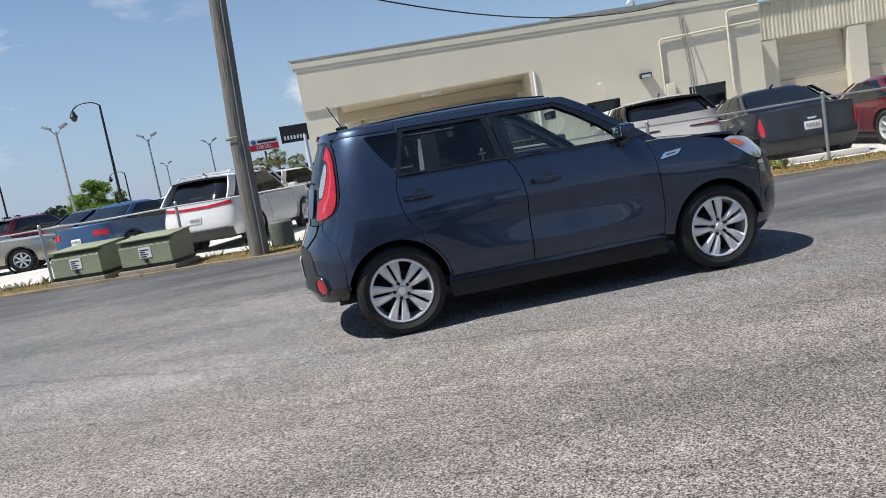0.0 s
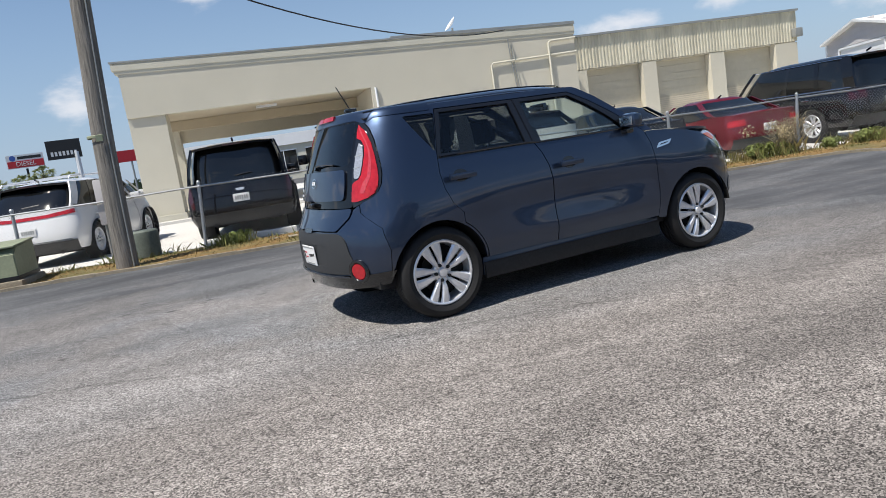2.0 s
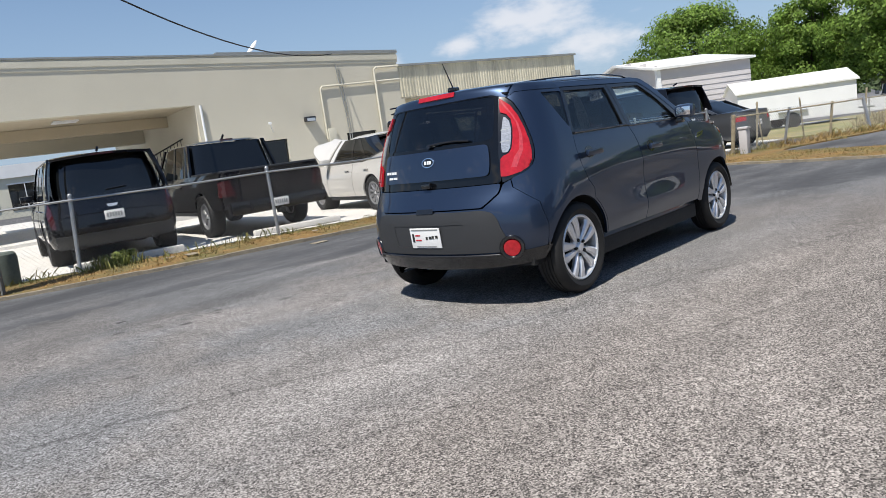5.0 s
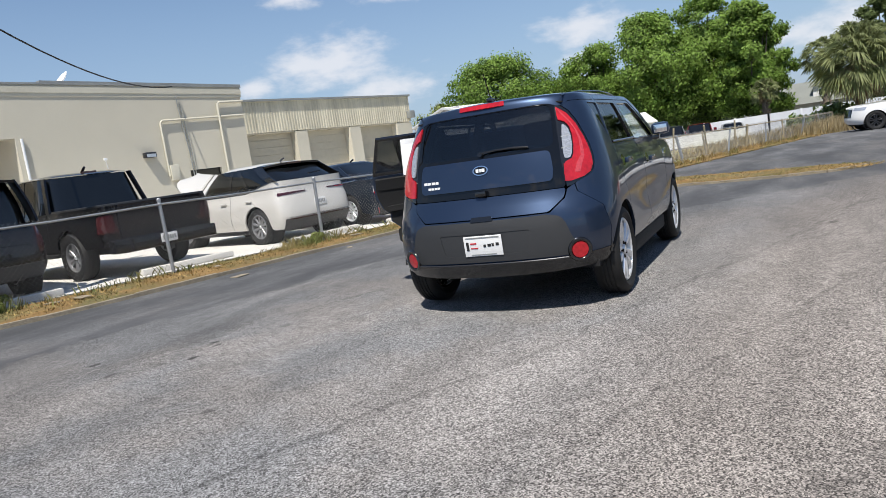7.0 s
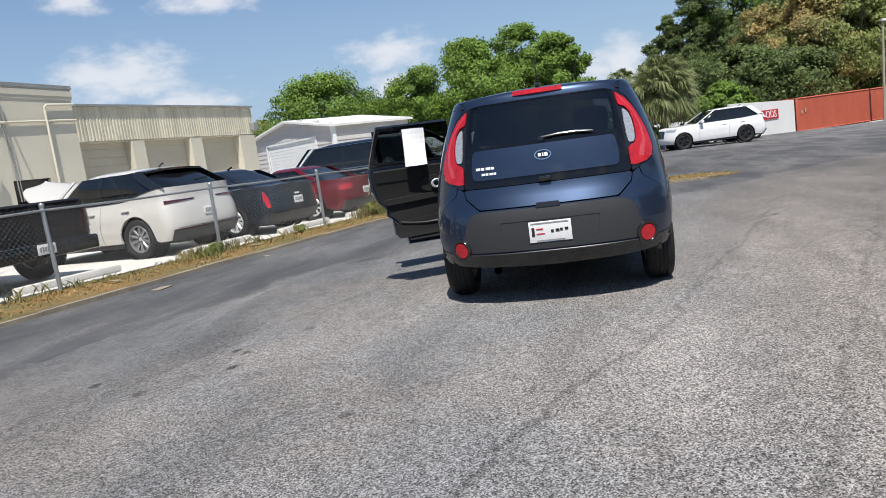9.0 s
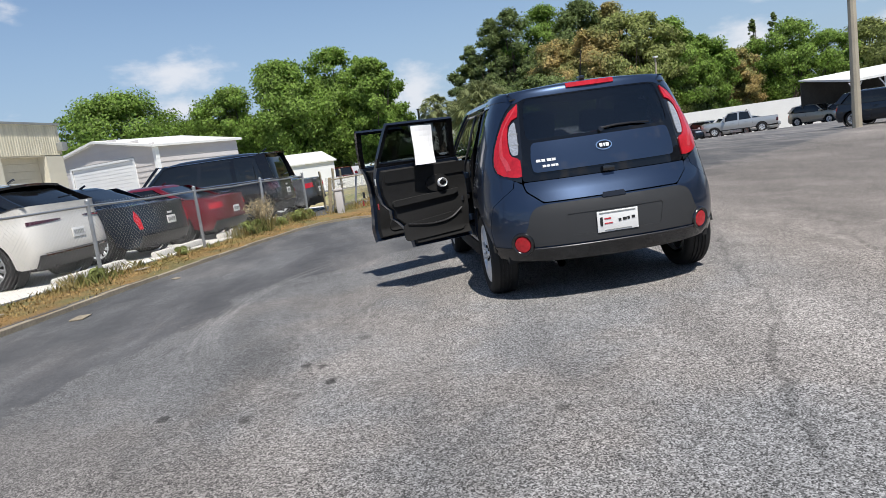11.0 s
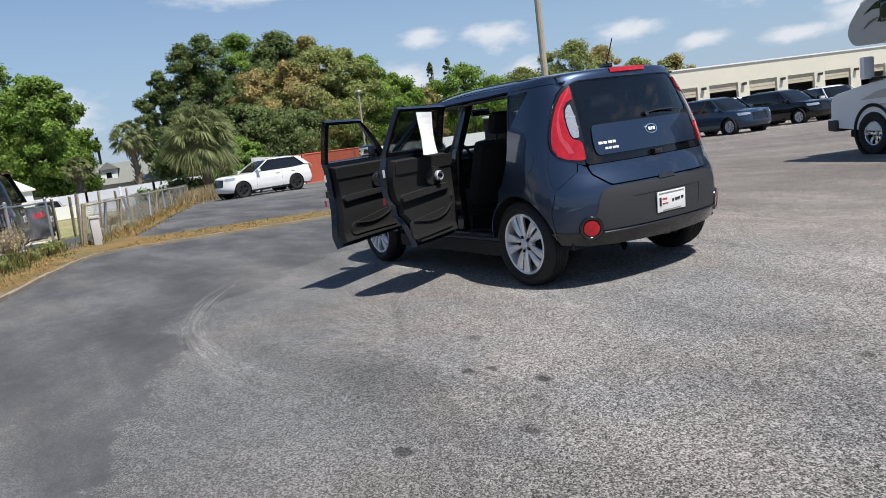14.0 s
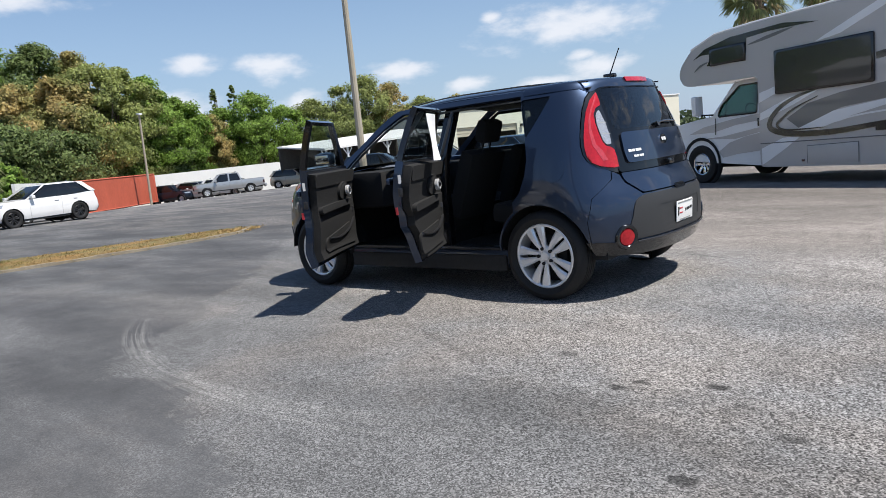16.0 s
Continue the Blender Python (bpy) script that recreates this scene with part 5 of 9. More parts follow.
    for sy in (1, -1):
        ol = [hull.back(sy * y, z, False) for y, z in ((hw * 0.55, zh * 0.86), (hw * 0.93, zh * 0.84), (hw * 0.95, zh * 0.97), (hw * 0.58, zh * 0.96))]
        part("headlamp", sheet_mesh(ol, lambda a, b, o: hull.point(a, b, 0.006 + o), 0.02, 0.07), "clear_lens", root)
        part("exhaust", tube([(xr + 0.1, sy * hw * 0.55, sill - 0.02), (xr + 0.3, sy * hw * 0.55, sill)], 0.035, 8), "alloy_dark", root)
    ol = [hull.back(y, z, False) for y, z in ((-hw * 0.5, zh * 0.6), (hw * 0.5, zh * 0.6), (hw * 0.5, zh * 0.93), (-hw * 0.5, zh * 0.93))]
    part("grille", sheet_mesh(ol, lambda a, b, o: hull.point(a, b, 0.008 + o), 0.02, 0.1), "trim_black", root)
    part("underbody", box(xr + 0.25, xf - 0.3, -hw * 0.7, hw * 0.7, sill - 0.05, sill + 0.12), "under", root, angle=0)
    part("aerial", tube([(gt0 + 0.3, 0, H), (gt0 + 0.18, 0, H + 0.05)], 0.02, 6), "trim_black", root)
    if roof_rack:
        for sy in (1, -1):
            part("roof_rail", tube([(gt0 + 0.15, sy * wt_ * 0.92, H - 0.02), (gt0 + 0.2, sy * wt_ * 0.92, H + 0.035), (gw0 - 0.25, sy * wt_ * 0.92, H + 0.035), (gw0 - 0.15, sy * wt_ * 0.92, H - 0.01)], 0.016, 6), "alloy", root)
        for x in (gt0 + 0.5, gw0 - 0.6):
            part("cross_bar", box(x, x + 0.05, -wt_, wt_, H + 0.04, H + 0.07), "alloy", root)
    for x in (0.0, wb):
        for sy in (1, -1):
            fit_wheel(root, ("car", wheel, spokes, wr), pose(x, sy * (hw - 0.13), wr, 0, 0, 0 if sy > 0 else 180), r=wr, rim_r=wr * 0.66, width=0.24, spokes=spokes, twin=spokes <= 6, face=wheel)
            part("arch_liner", add_lathe(bmesh.new(), [(ra + 0.015, -0.2), (ra + 0.015, 0.06)], 28), "under", root, at=pose(x, sy * (hw - 0.14), wr))
    return root

# ---- the blue hatchback in the middle of the lot ----
SOUL = Hull(
    curve((0.2, 0.82), (0.34, 0.865), (0.5, 0.89), (0.65, 0.897), (0.85, 0.892), (1.0, 0.872), (1.14, 0.84), (1.3, 0.79), (1.45, 0.735), (1.53, 0.695), (1.57, 0.655)),
    curve((0.2, -1.88), (0.33, -1.95), (0.42, -1.985), (0.55, -1.99), (0.68, -1.985), (0.73, -1.972), (0.8, -1.937), (0.88, -1.9), (1.0, -1.873), (1.17, -1.83), (1.35, -1.765), (1.5, -1.7), (1.57, -1.665)),
    curve((0.2, 1.98), (0.33, 2.12), (0.5, 2.15), (0.7, 2.12), (0.86, 2.04), (0.98, 1.9), (1.06, 1.7), (1.3, 1.55), (1.57, 1.4)),
    0.85, 0.6, 2.3, 2.5, bulge=((-1.78, 0.5, 0.3, 0.24, 0.04), (0.02, 0.49, 0.72, 0.075, 0.02), (0.0, 0.71, 0.8, 0.1, -0.014), (-1.3, 0.75, 0.42, 0.16, 0.012), (1.3, 0.78, 0.4, 0.14, 0.012)))
soul = thing("hatchback_car", "dark blue boxy hatchback with two open doors standing on asphalt", "car", pose(0, 0, 0))
RW, FW, AXZ = -1.285, 1.285, 0.337
ARCH = 0.383

S_ = lambda pts: [SOUL.side(x, z) for x, z in pts]
B_ = lambda pts: [SOUL.back(y, z) for y, z in pts]
skin = lambda out: (lambda a, b, o: SOUL.point(a, b, out + o))


def soul_panel(name, outline, material, parent=soul, thick=0.022, out=0.0, holes=(), sides=(1, -1), step=0.055, label=""):
    """Panels on the left (1) and right (-1) of the car, each an object."""
    obs = []
    for s in sides:
        obs.append(part(name, sheet_mesh(outline, skin(out), thick, step, holes, mirror=s < 0), material, parent if not isinstance(parent, dict) else parent[s], label, angle=50))
    return obs


# openings and shut lines, in metres along and up
B_LINE = [(-0.25, 0.375), (-0.25, 0.6), (-0.236, 0.85), (-0.25, 0.97), (-0.29, 1.08), (-0.34, 1.16), (-0.37, 1.3), (-0.405, 1.5)]
A_LINE = [(0.13, 1.512), (0.3, 1.425), (0.48, 1.312), (0.64, 1.2), (0.765, 1.105), (0.805, 1.0), (0.828, 0.8), (0.832, 0.6), (0.81, 0.375)]
FRONT_DOOR = [(x + 0.004, z) for x, z in B_LINE] + [(-0.402, 1.512)] + A_LINE
FRONT_GLASS = [(-0.285, 1.16), (-0.315, 1.3), (-0.345, 1.485), (0.12, 1.488), (0.28, 1.395), (0.43, 1.29), (0.58, 1.163)]
REAR_LINE = [(-1.085, 1.512), (-1.17, 1.2), (-1.19, 1.05), (-1.175, 0.93), (-1.13, 0.815), (-1.06, 0.745)]
REAR_DOOR = [(-0.412, 1.512)] + [(x - 0.004, z) for x, z in reversed(B_LINE)] + [(-0.885, 0.375)] + arc(RW, AXZ, 0.404, 12, 56, 7) + list(reversed(REAR_LINE))
REAR_GLASS = [(-0.405, 1.165), (-0.455, 1.488), (-1.055, 1.488), (-1.145, 1.185)]


def soul_skin():
    k = "kia_blue"
    fender = [(0.838, 0.6), (0.834, 0.8), (0.811, 1.0), (0.775, 1.098), (0.87, 1.102), (1.05, 1.085), (1.25, 1.055), (1.4, 1.02), (1.47, 0.96), (1.62, 0.86), (1.71, 0.8), (1.7, 0.65), (1.672, 0.42)]
    fender += arc(FW, AXZ, ARCH, 4, 176, 22) + [(0.9, 0.35), (0.82, 0.36), (0.816, 0.375)]
    soul_panel("front_wing", S_(fender), k)
    lamp_edge = [(-1.6, 1.51), (-1.584, 1.44), (-1.582, 1.36), (-1.588, 1.27), (-1.594, 1.18), (-1.603, 1.11), (-1.622, 1.045), (-1.652, 0.995), (-1.695, 0.96), (-1.752, 0.93)]
    quarter = [(-0.90, 0.37)] + arc(RW, AXZ, ARCH, 5, 172, 22) + [(-1.67, 0.43), (-1.66, 0.58), (-1.685, 0.74), (-1.772, 0.86)] + [(-1.764, 0.915)] + [(x + 0.004, z) for x, z in reversed(lamp_edge)] + [(-1.62, 1.545), (-1.3, 1.55), (-1.09, 1.552), (-1.09, 1.518)] + [(x - 0.005, z) for x, z in REAR_LINE[1:]] + list(reversed(arc(RW, AXZ, 0.398, 12, 56, 7)))
    hole = rounded([(-1.36, 1.488), (-1.1, 1.485), (-1.177, 1.2)], 0.025)
    soul_panel("rear_quarter", S_(quarter), k, holes=[S_(hole)])
    gl = soul_panel("quarter_window", S_(rounded([(-1.37, 1.495), (-1.095, 1.492), (-1.174, 1.19)], 0.025)), "glass_dark", thick=0.004, out=-0.008)
    # roof side and windscreen pillar
    rail = [(-1.09, 1.517), (-0.4, 1.517), (0.13, 1.517), (0.3, 1.43), (0.48, 1.317), (0.64, 1.205), (0.765, 1.11), (0.86, 1.108), (0.74, 1.2), (0.56, 1.32), (0.38, 1.45), (0.21, 1.55), (0.1, 1.558), (-1.09, 1.556)]
    soul_panel("roof_side", S_(rail), k, step=0.04)
    for ol in (FRONT_DOOR, REAR_DOOR):
        line = [SOUL.point(*SOUL.side(x, min(z, 1.5)), -0.035) for x, z in densify(ol, 0.08)]
        part("door_seal", tube(line + [line[0]], 0.011, 6), "seal", soul, "dark rubber door seal")
    for s in (1, -1):
        part("rocker_panel", box(-0.92, 0.86, s * 0.765 - 0.05, s * 0.765 + 0.05, 0.22, 0.372, bevel=0.03), "kia_blue", soul)
        part("rocker_lip", box(-0.91, 0.86, s * 0.775 - 0.05, s * 0.775 + 0.055, 0.2, 0.33, bevel=0.02), "rubber", soul)
        part("sill_trim", box(-0.9, 0.85, s * 0.8 - 0.06, s * 0.8 + 0.03, 0.374, 0.392, bevel=0.004), "alloy_dark", soul)
        part("centre_pillar", thicken(grid_mesh(lambda i, j: Vector((-0.24 - 0.1 * i - 0.1 * max(0, j - 0.5), s * (0.83 - 0.04 - (0.17 * max(0, (j - 0.6) / 0.4) ** 1.0)), 0.39 + 1.13 * j)), 2, 8)[0], 0.06), "trim_black", soul)
        # wheel housings
        for x in (RW, FW):
            bm = bmesh.new()
            a0 = [radians(6 + 166 * i / 29) for i in range(30)]
            rows = [[bm.verts.new((x + (ARCH + 0.012) * math.cos(a), s * y, AXZ + (ARCH + 0.012) * math.sin(a))) for a in a0] for y in (0.58, 0.87)]
            for i in range(29):
                bm.faces.new((rows[0][i], rows[0][i + 1], rows[1][i + 1], rows[1][i]))
            bm.faces.new(rows[0])
            part("wheel_housing", bm, "under", soul)
    # roof
    zc = curve((-1.72, 1.575), (-1.4, 1.607), (-1.0, 1.63), (-0.4, 1.638), (0.0, 1.622), (0.26, 1.585))
    def roof(i, j):
        k_ = 2 * j - 1
        fx = -1.668 + (0.1 + 0.14 * (1 - k_ * k_) + 1.668) * i ** 1.5
        w = min(0.668, SOUL.at(SOUL.side(fx, 1.552)[0], 1.552).y)
        z = zc(fx) - 0.045 * k_ * k_ - 0.03 * abs(k_) ** 9
        return Vector((fx, k_ * w, z))
    part("roof", thicken(upward(grid_mesh(roof, 26, 22)[0]), 0.02), "kia_blue", soul)
    for s in (1, -1):
        part("roof_seam", tube([(x, s * 0.6, zc(x) - 0.033) for x in np.linspace(-1.6, 0.1, 10)], 0.006, 5), "trim_black", soul)
    # bonnet
    zh = curve((0.8, 1.1), (1.1, 1.105), (1.4, 1.08), (1.65, 1.02), (1.85, 0.92), (1.98, 0.84))
    def bonnet(i, j):
        k_ = 2 * j - 1
        x = 0.86 + (0.1 * (1 - k_ * k_)) + (1.06 - 0.36 * k_ * k_) * i
        y = SOUL.at(SOUL.side(min(x, 1.75), 1.0)[0], min(1.06, zh(x))).y * 0.985
        return Vector((x, k_ * y, zh(x) + 0.0 - 0.035 * k_ * k_ * (1 - i)))
    part("bonnet", thicken(upward(grid_mesh(bonnet, 14, 16)[0]), 0.02), "kia_blue", soul)
    part("cowl", box(0.62, 1.02, -0.68, 0.68, 1.0, 1.06), "plastic", soul)
    # nose
    nose = [(0.0, 0.22)] + [SOUL.side(1.6, 0.22)] + [SOUL.side(x, z) for x, z in ((1.675, 0.42), (1.706, 0.65), (1.715, 0.8))] + [SOUL.back(0.6, 0.86, False), SOUL.back(0.4, 0.86, False), (0.0, 0.86)]
    part("front_bumper", sheet_mesh(nose, skin(0.0), 0.03, 0.07, both=True), "kia_blue", soul)
    grille = [SOUL.back(y, z, False) for y, z in ((-0.5, 0.36), (0.5, 0.36), (0.42, 0.58), (-0.42, 0.58))]
    part("lower_grille", sheet_mesh(grille, skin(0.006), 0.02, 0.08), "trim_black", soul)
    grille = [SOUL.back(y, z, False) for y, z in ((-0.38, 0.8), (0.38, 0.8), (0.42, 0.85), (-0.42, 0.85))]
    part("upper_grille", sheet_mesh(grille, skin(0.006), 0.02, 0.08), "trim_black", soul)
    for s in (1, -1):
        hl = rounded([(1.405, 1.012), (1.475, 0.955), (1.63, 0.855), (1.745, 0.805), (1.85, 0.85), (1.86, 0.94), (1.7, 1.0), (1.5, 1.03)], 0.03)
        lamp = part("headlamp", sheet_mesh(S_(hl), skin(-0.002), 0.03, 0.04, mirror=s < 0), "clear_lens", soul)
        am = rounded([(1.43, 0.995), (1.56, 0.93), (1.62, 0.955), (1.53, 1.0)], 0.015)
        part("indicator", sheet_mesh(S_(am), skin(0.003), 0.01, 0.03, mirror=s < 0), "amber", lamp)
        fog = [SOUL.side(x, z) for x, z in arc(1.83, 0.5, 0.07, 0, 345, 16)]
        part("fog_lamp", sheet_mesh(fog, skin(0.004), 0.02, 0.04, mirror=s < 0), "trim_black", soul)
        bz = [SOUL.side(x, z) for x, z in rounded([(0.85, 0.945), (1.0, 0.965), (1.04, 1.005), (0.89, 0.99)], 0.015)]
        badge = part("wing_vent", sheet_mesh(bz, skin(0.006), 0.01, 0.03, mirror=s < 0), "chrome", soul)
        bz = [SOUL.side(x, z) for x, z in rounded([(0.9, 0.966), (0.98, 0.977), (0.99, 0.986), (0.91, 0.976)], 0.003)]
        part("vent_slot", sheet_mesh(bz, skin(0.008), 0.004, 0.03, mirror=s < 0), "trim_black", badge)


soul_skin()


def screen_point(y, t, inset=0.0):
    """A point of the windscreen: y across (-1..1), t up (0..1)."""
    x = 0.97 - 0.72 * t - 0.13 * y * y - inset
    w = 0.72 - 0.115 * t
    z = 1.085 + 0.5 * t - 0.012 * y * y
    return Vector((x, y * w, z))


def soul_glass():
    bm, _ = grid_mesh(lambda i, j: screen_point(2 * i - 1, j), 14, 10)
    part("windscreen", bm, "glass_clear", soul)
    bm = bmesh.new()
    for y0, y1, t0, t1 in ((-1, 1, 0.93, 1.0), (-1, 1, 0.0, 0.06)):
        grid_mesh(lambda i, j: screen_point(y0 + (y1 - y0) * i, t0 + (t1 - t0) * j, -0.004), 10, 1, bm)
    part("screen_band", bm, "trim_black", soul, angle=0)
    part("mirror_inside", box(-0.02, 0.02, -0.11, 0.11, -0.035, 0.035, bevel=0.015), "trim_black", soul, at=pose(0.33, 0, 1.44))


soul_glass()


def soul_tail():
    k = "kia_blue"
    # glossy hatch surround with the window opening
    ring = rounded([(-0.615, 0.9), (0.615, 0.9), (0.6, 1.1), (0.575, 1.35), (0.53, 1.535), (-0.53, 1.535), (-0.575, 1.35), (-0.6, 1.1)], 0.03)
    glass = rounded([(-0.545, 1.2), (0.545, 1.2), (0.535, 1.35), (0.51, 1.505), (-0.51, 1.505), (-0.535, 1.35)], 0.05)
    hatch = part("tailgate", sheet_mesh(B_(ring), skin(0.0), 0.03, 0.06, [B_(glass)]), "gloss_black", soul, angle=50)
    part("rear_window", sheet_mesh(B_(rounded([(-0.55, 1.195), (0.55, 1.195), (0.54, 1.35), (0.515, 1.51), (-0.515, 1.51), (-0.54, 1.35)], 0.05)), skin(-0.004), 0.004, 0.06), "glass_deep", hatch)
    part("tailgate_panel", sheet_mesh(B_(rounded([(-0.53, 0.955), (0.53, 0.955), (0.535, 1.05), (0.515, 1.172), (-0.515, 1.172), (-0.535, 1.05)], 0.035)), skin(0.014), 0.014, 0.06), k, hatch, "floating body-coloured panel")
    part("tailgate_lower", sheet_mesh(B_(rounded([(-0.5, 0.742), (0.5, 0.742), (0.6, 0.83), (0.612, 0.893), (-0.612, 0.893), (-0.6, 0.83)], 0.02)), skin(0.008), 0.03, 0.05), k, hatch)
    # bumper cover, lip and dark insert
    ol = [SOUL.back(0.0, 0.375), SOUL.back(0.4, 0.375), SOUL.side(-1.8, 0.38), SOUL.side(-1.675, 0.395), SOUL.side(-1.6635, 0.58), SOUL.side(-1.6885, 0.74), SOUL.side(-1.7755, 0.861), SOUL.side(-1.768, 0.912), SOUL.back(0.655, 0.906), SOUL.back(0.622, 0.885), SOUL.back(0.607, 0.825), SOUL.back(0.505, 0.735), SOUL.back(0.0, 0.735)]
    bump = part("rear_bumper", sheet_mesh(ol, skin(0.0), 0.03, 0.06, both=True), k, soul, angle=50)
    ins = rounded([(-0.5, 0.725), (0.5, 0.725), (0.575, 0.705), (0.61, 0.655), (0.63, 0.58), (0.655, 0.53), (0.655, 0.425), (-0.655, 0.425), (-0.655, 0.53), (-0.63, 0.58), (-0.61, 0.655), (-0.575, 0.705)], 0.03)
    rec = rounded([(-0.36, 0.638), (0.36, 0.638), (0.33, 0.48), (-0.33, 0.48)], 0.02)
    part("bumper_insert", sheet_mesh(B_(ins), skin(0.006), 0.012, 0.05, [B_(rec)]), "plastic", bump, "charcoal textured plastic insert")
    part("plate_recess", sheet_mesh(B_(rec), skin(0.002), 0.006, 0.06), "plastic", bump)
    ol = [SOUL.back(0.0, 0.3), SOUL.back(0.5, 0.31), SOUL.side(-1.78, 0.325), SOUL.side(-1.675, 0.345), SOUL.side(-1.64, 0.436), SOUL.side(-1.7, 0.434), SOUL.side(-1.8, 0.424), SOUL.back(0.4, 0.412), SOUL.back(0.0, 0.41)]
    part("bumper_lip", sheet_mesh(ol, skin(0.007), 0.05, 0.06, both=True), "trim_black", bump)
    part("lip_line", tube([SOUL.point(u, 0.412, 0.016) for u in np.linspace(SOUL.back(0.6, 0.412)[0], 2 * SOUL.total - SOUL.back(0.6, 0.412)[0], 24)], 0.006, 6), "alloy_dark", bump)
    for s in (1, -1):
        c = SOUL.back(0.68, 0.45)
        P = SOUL.point(*c)
        n = SOUL.normal(*c)
        n = Vector((n.x, n.y * s, n.z))
        P = Vector((P.x, P.y * s, P.z))
        turn = n.to_track_quat("Y", "Z").to_matrix().to_4x4()
        bez = part("reflector_bezel", add_lathe(bmesh.new(), [(0.09, -0.03), (0.09, 0.004), (0.082, 0.016), (0.068, 0.014), (0.055, 0.0)], 28), "trim_black", bump, at=Matrix.Translation(P) @ turn)
        part("reflector", add_lathe(bmesh.new(), [(0.062, 0.0), (0.058, 0.01), (0.03, 0.014), (0.0, 0.015)], 24), "red_lens", bez)
        # tail lamp: smoked base, red blade, clear insert
        side_edge = [(-1.602, 1.505), (-1.586, 1.44), (-1.584, 1.36), (-1.59, 1.27), (-1.596, 1.18), (-1.605, 1.11), (-1.624, 1.045), (-1.654, 0.993), (-1.697, 0.957), (-1.754, 0.926)]
        base = S_(side_edge) + B_([(0.655, 0.91), (0.622, 0.9), (0.614, 0.96), (0.59, 1.08), (0.566, 1.3), (0.545, 1.45), (0.54, 1.5)])
        lamp = part("tail_lamp", sheet_mesh(base, skin(0.001), 0.03, 0.02, mirror=s < 0), "trim_black", soul, angle=50)
        outer = S_([(-1.62, 1.47), (-1.606, 1.42), (-1.602, 1.34), (-1.607, 1.25), (-1.615, 1.16), (-1.626, 1.09), (-1.643, 1.03), (-1.672, 0.985), (-1.715, 0.957), (-1.762, 0.94)])
        inner = B_([(0.645, 0.937), (0.612, 0.94), (0.607, 1.0), (0.606, 1.06), (0.622, 1.078), (0.655, 1.092), (0.668, 1.12), (0.669, 1.19), (0.66, 1.26), (0.642, 1.32), (0.61, 1.36), (0.57, 1.378), (0.558, 1.42), (0.55, 1.472)])
        lens = part("brake_lens", sheet_mesh(outer + inner, skin(0.011), 0.01, 0.018, mirror=s < 0), "red_lens", lamp, "glossy red lens", angle=60)
        glow = [(a_[0] + (b_[0] - a_[0]) * f_, a_[1] + (b_[1] - a_[1]) * f_) for f_, row in ((0.42, (0, 1, 2, 3, 4, 5, 6, 7)), (0.62, (7, 6, 5, 4, 3, 2, 1, 0))) for a_, b_ in [(outer[i_], inner[(13, 12, 10, 9, 8, 6, 4, 2)[i_]]) for i_ in row]]
        part("light_guide", sheet_mesh(glow, skin(0.0125), 0.002, 0.02, mirror=s < 0), "red_guide", lens, "paler red guide band", angle=60)
        clr = B_(rounded([(0.614, 1.1), (0.65, 1.1), (0.66, 1.13), (0.661, 1.19), (0.652, 1.255), (0.634, 1.31), (0.61, 1.338), (0.594, 1.345), (0.596, 1.25), (0.604, 1.15)], 0.012))
        rv = part("reverse_lens", sheet_mesh(clr, skin(0.009), 0.008, 0.018, mirror=s < 0), "tail_clear", lamp, "clear ribbed lens", angle=60)
        for z_ in (1.17, 1.25):
            part("lens_rib", sheet_mesh(B_([(0.596 - (z_ - 1.15) * 0.06, z_), (0.65 - max(0, z_ - 1.2) * 0.15, z_ + 0.006), (0.65 - max(0, z_ - 1.2) * 0.15, z_ + 0.01), (0.596 - (z_ - 1.15) * 0.06, z_ + 0.006)]), skin(0.0105), 0.002, 0.02, mirror=s < 0), "grey_metal", rv, angle=60)
    # spoiler with the high brake lamp
    zc = curve((-1.72, 1.575), (-1.4, 1.607), (-1.0, 1.63))
    u0 = SOUL.side(-1.12, 1.55)[0]
    rows = ((0.0, 0.003), (0.4, 0.004), (0.75, 0.0), (0.92, -0.014), (1.0, -0.034))
    def header(i, j):
        """Roof edge wrapped round the tail: up the hull, then rolled in to meet the roof."""
        u = u0 + (2 * SOUL.total - 2 * u0) * j
        at = SOUL.point(u, 1.5)
        corner = math.exp(-((abs(at.y) - 0.57) / 0.05) ** 2) if at.x < -1.55 else 0.0
        low = 1.513 - 0.03 * corner
        n = i * 5
        if n > 4.01:
            p = SOUL.point(u, 1.555, -0.13)
            return Vector((p.x, p.y, zc(p.x) - 0.045 * (p.y / 0.668) ** 2 + 0.006))
        t, out = rows[int(round(n))]
        p = SOUL.point(u, low + (1.556 - low) * min(t, 0.8), out)
        return Vector((p.x, p.y, low + (1.572 + 0.012 * (1 - min(1, abs(at.y) / 0.6) ** 2) - low) * t))
    sp = part("roof_spoiler", thicken(upward(grid_mesh(header, 5, 70)[0]), 0.004), k, soul, angle=70)
    part("high_brake_lamp", grid_solid(lambda i, j: Vector((SOUL.rear(1.55) - 0.008 + 0.012 * (2 * i - 1) ** 2 + 0.012 * j, (2 * i - 1) * 0.18, 1.542 + 0.032 * j)), 10, 1, 0.02), "red_lens", sp)
    # wiper, badges, camera
    w = [SOUL.point(*SOUL.back(y, z), 0.02) for y, z in ((0.0, 1.212), (-0.12, 1.222), (-0.25, 1.222), (-0.37, 1.212))]
    part("wiper", tube(w, 0.008, 6), "trim_black", hatch)
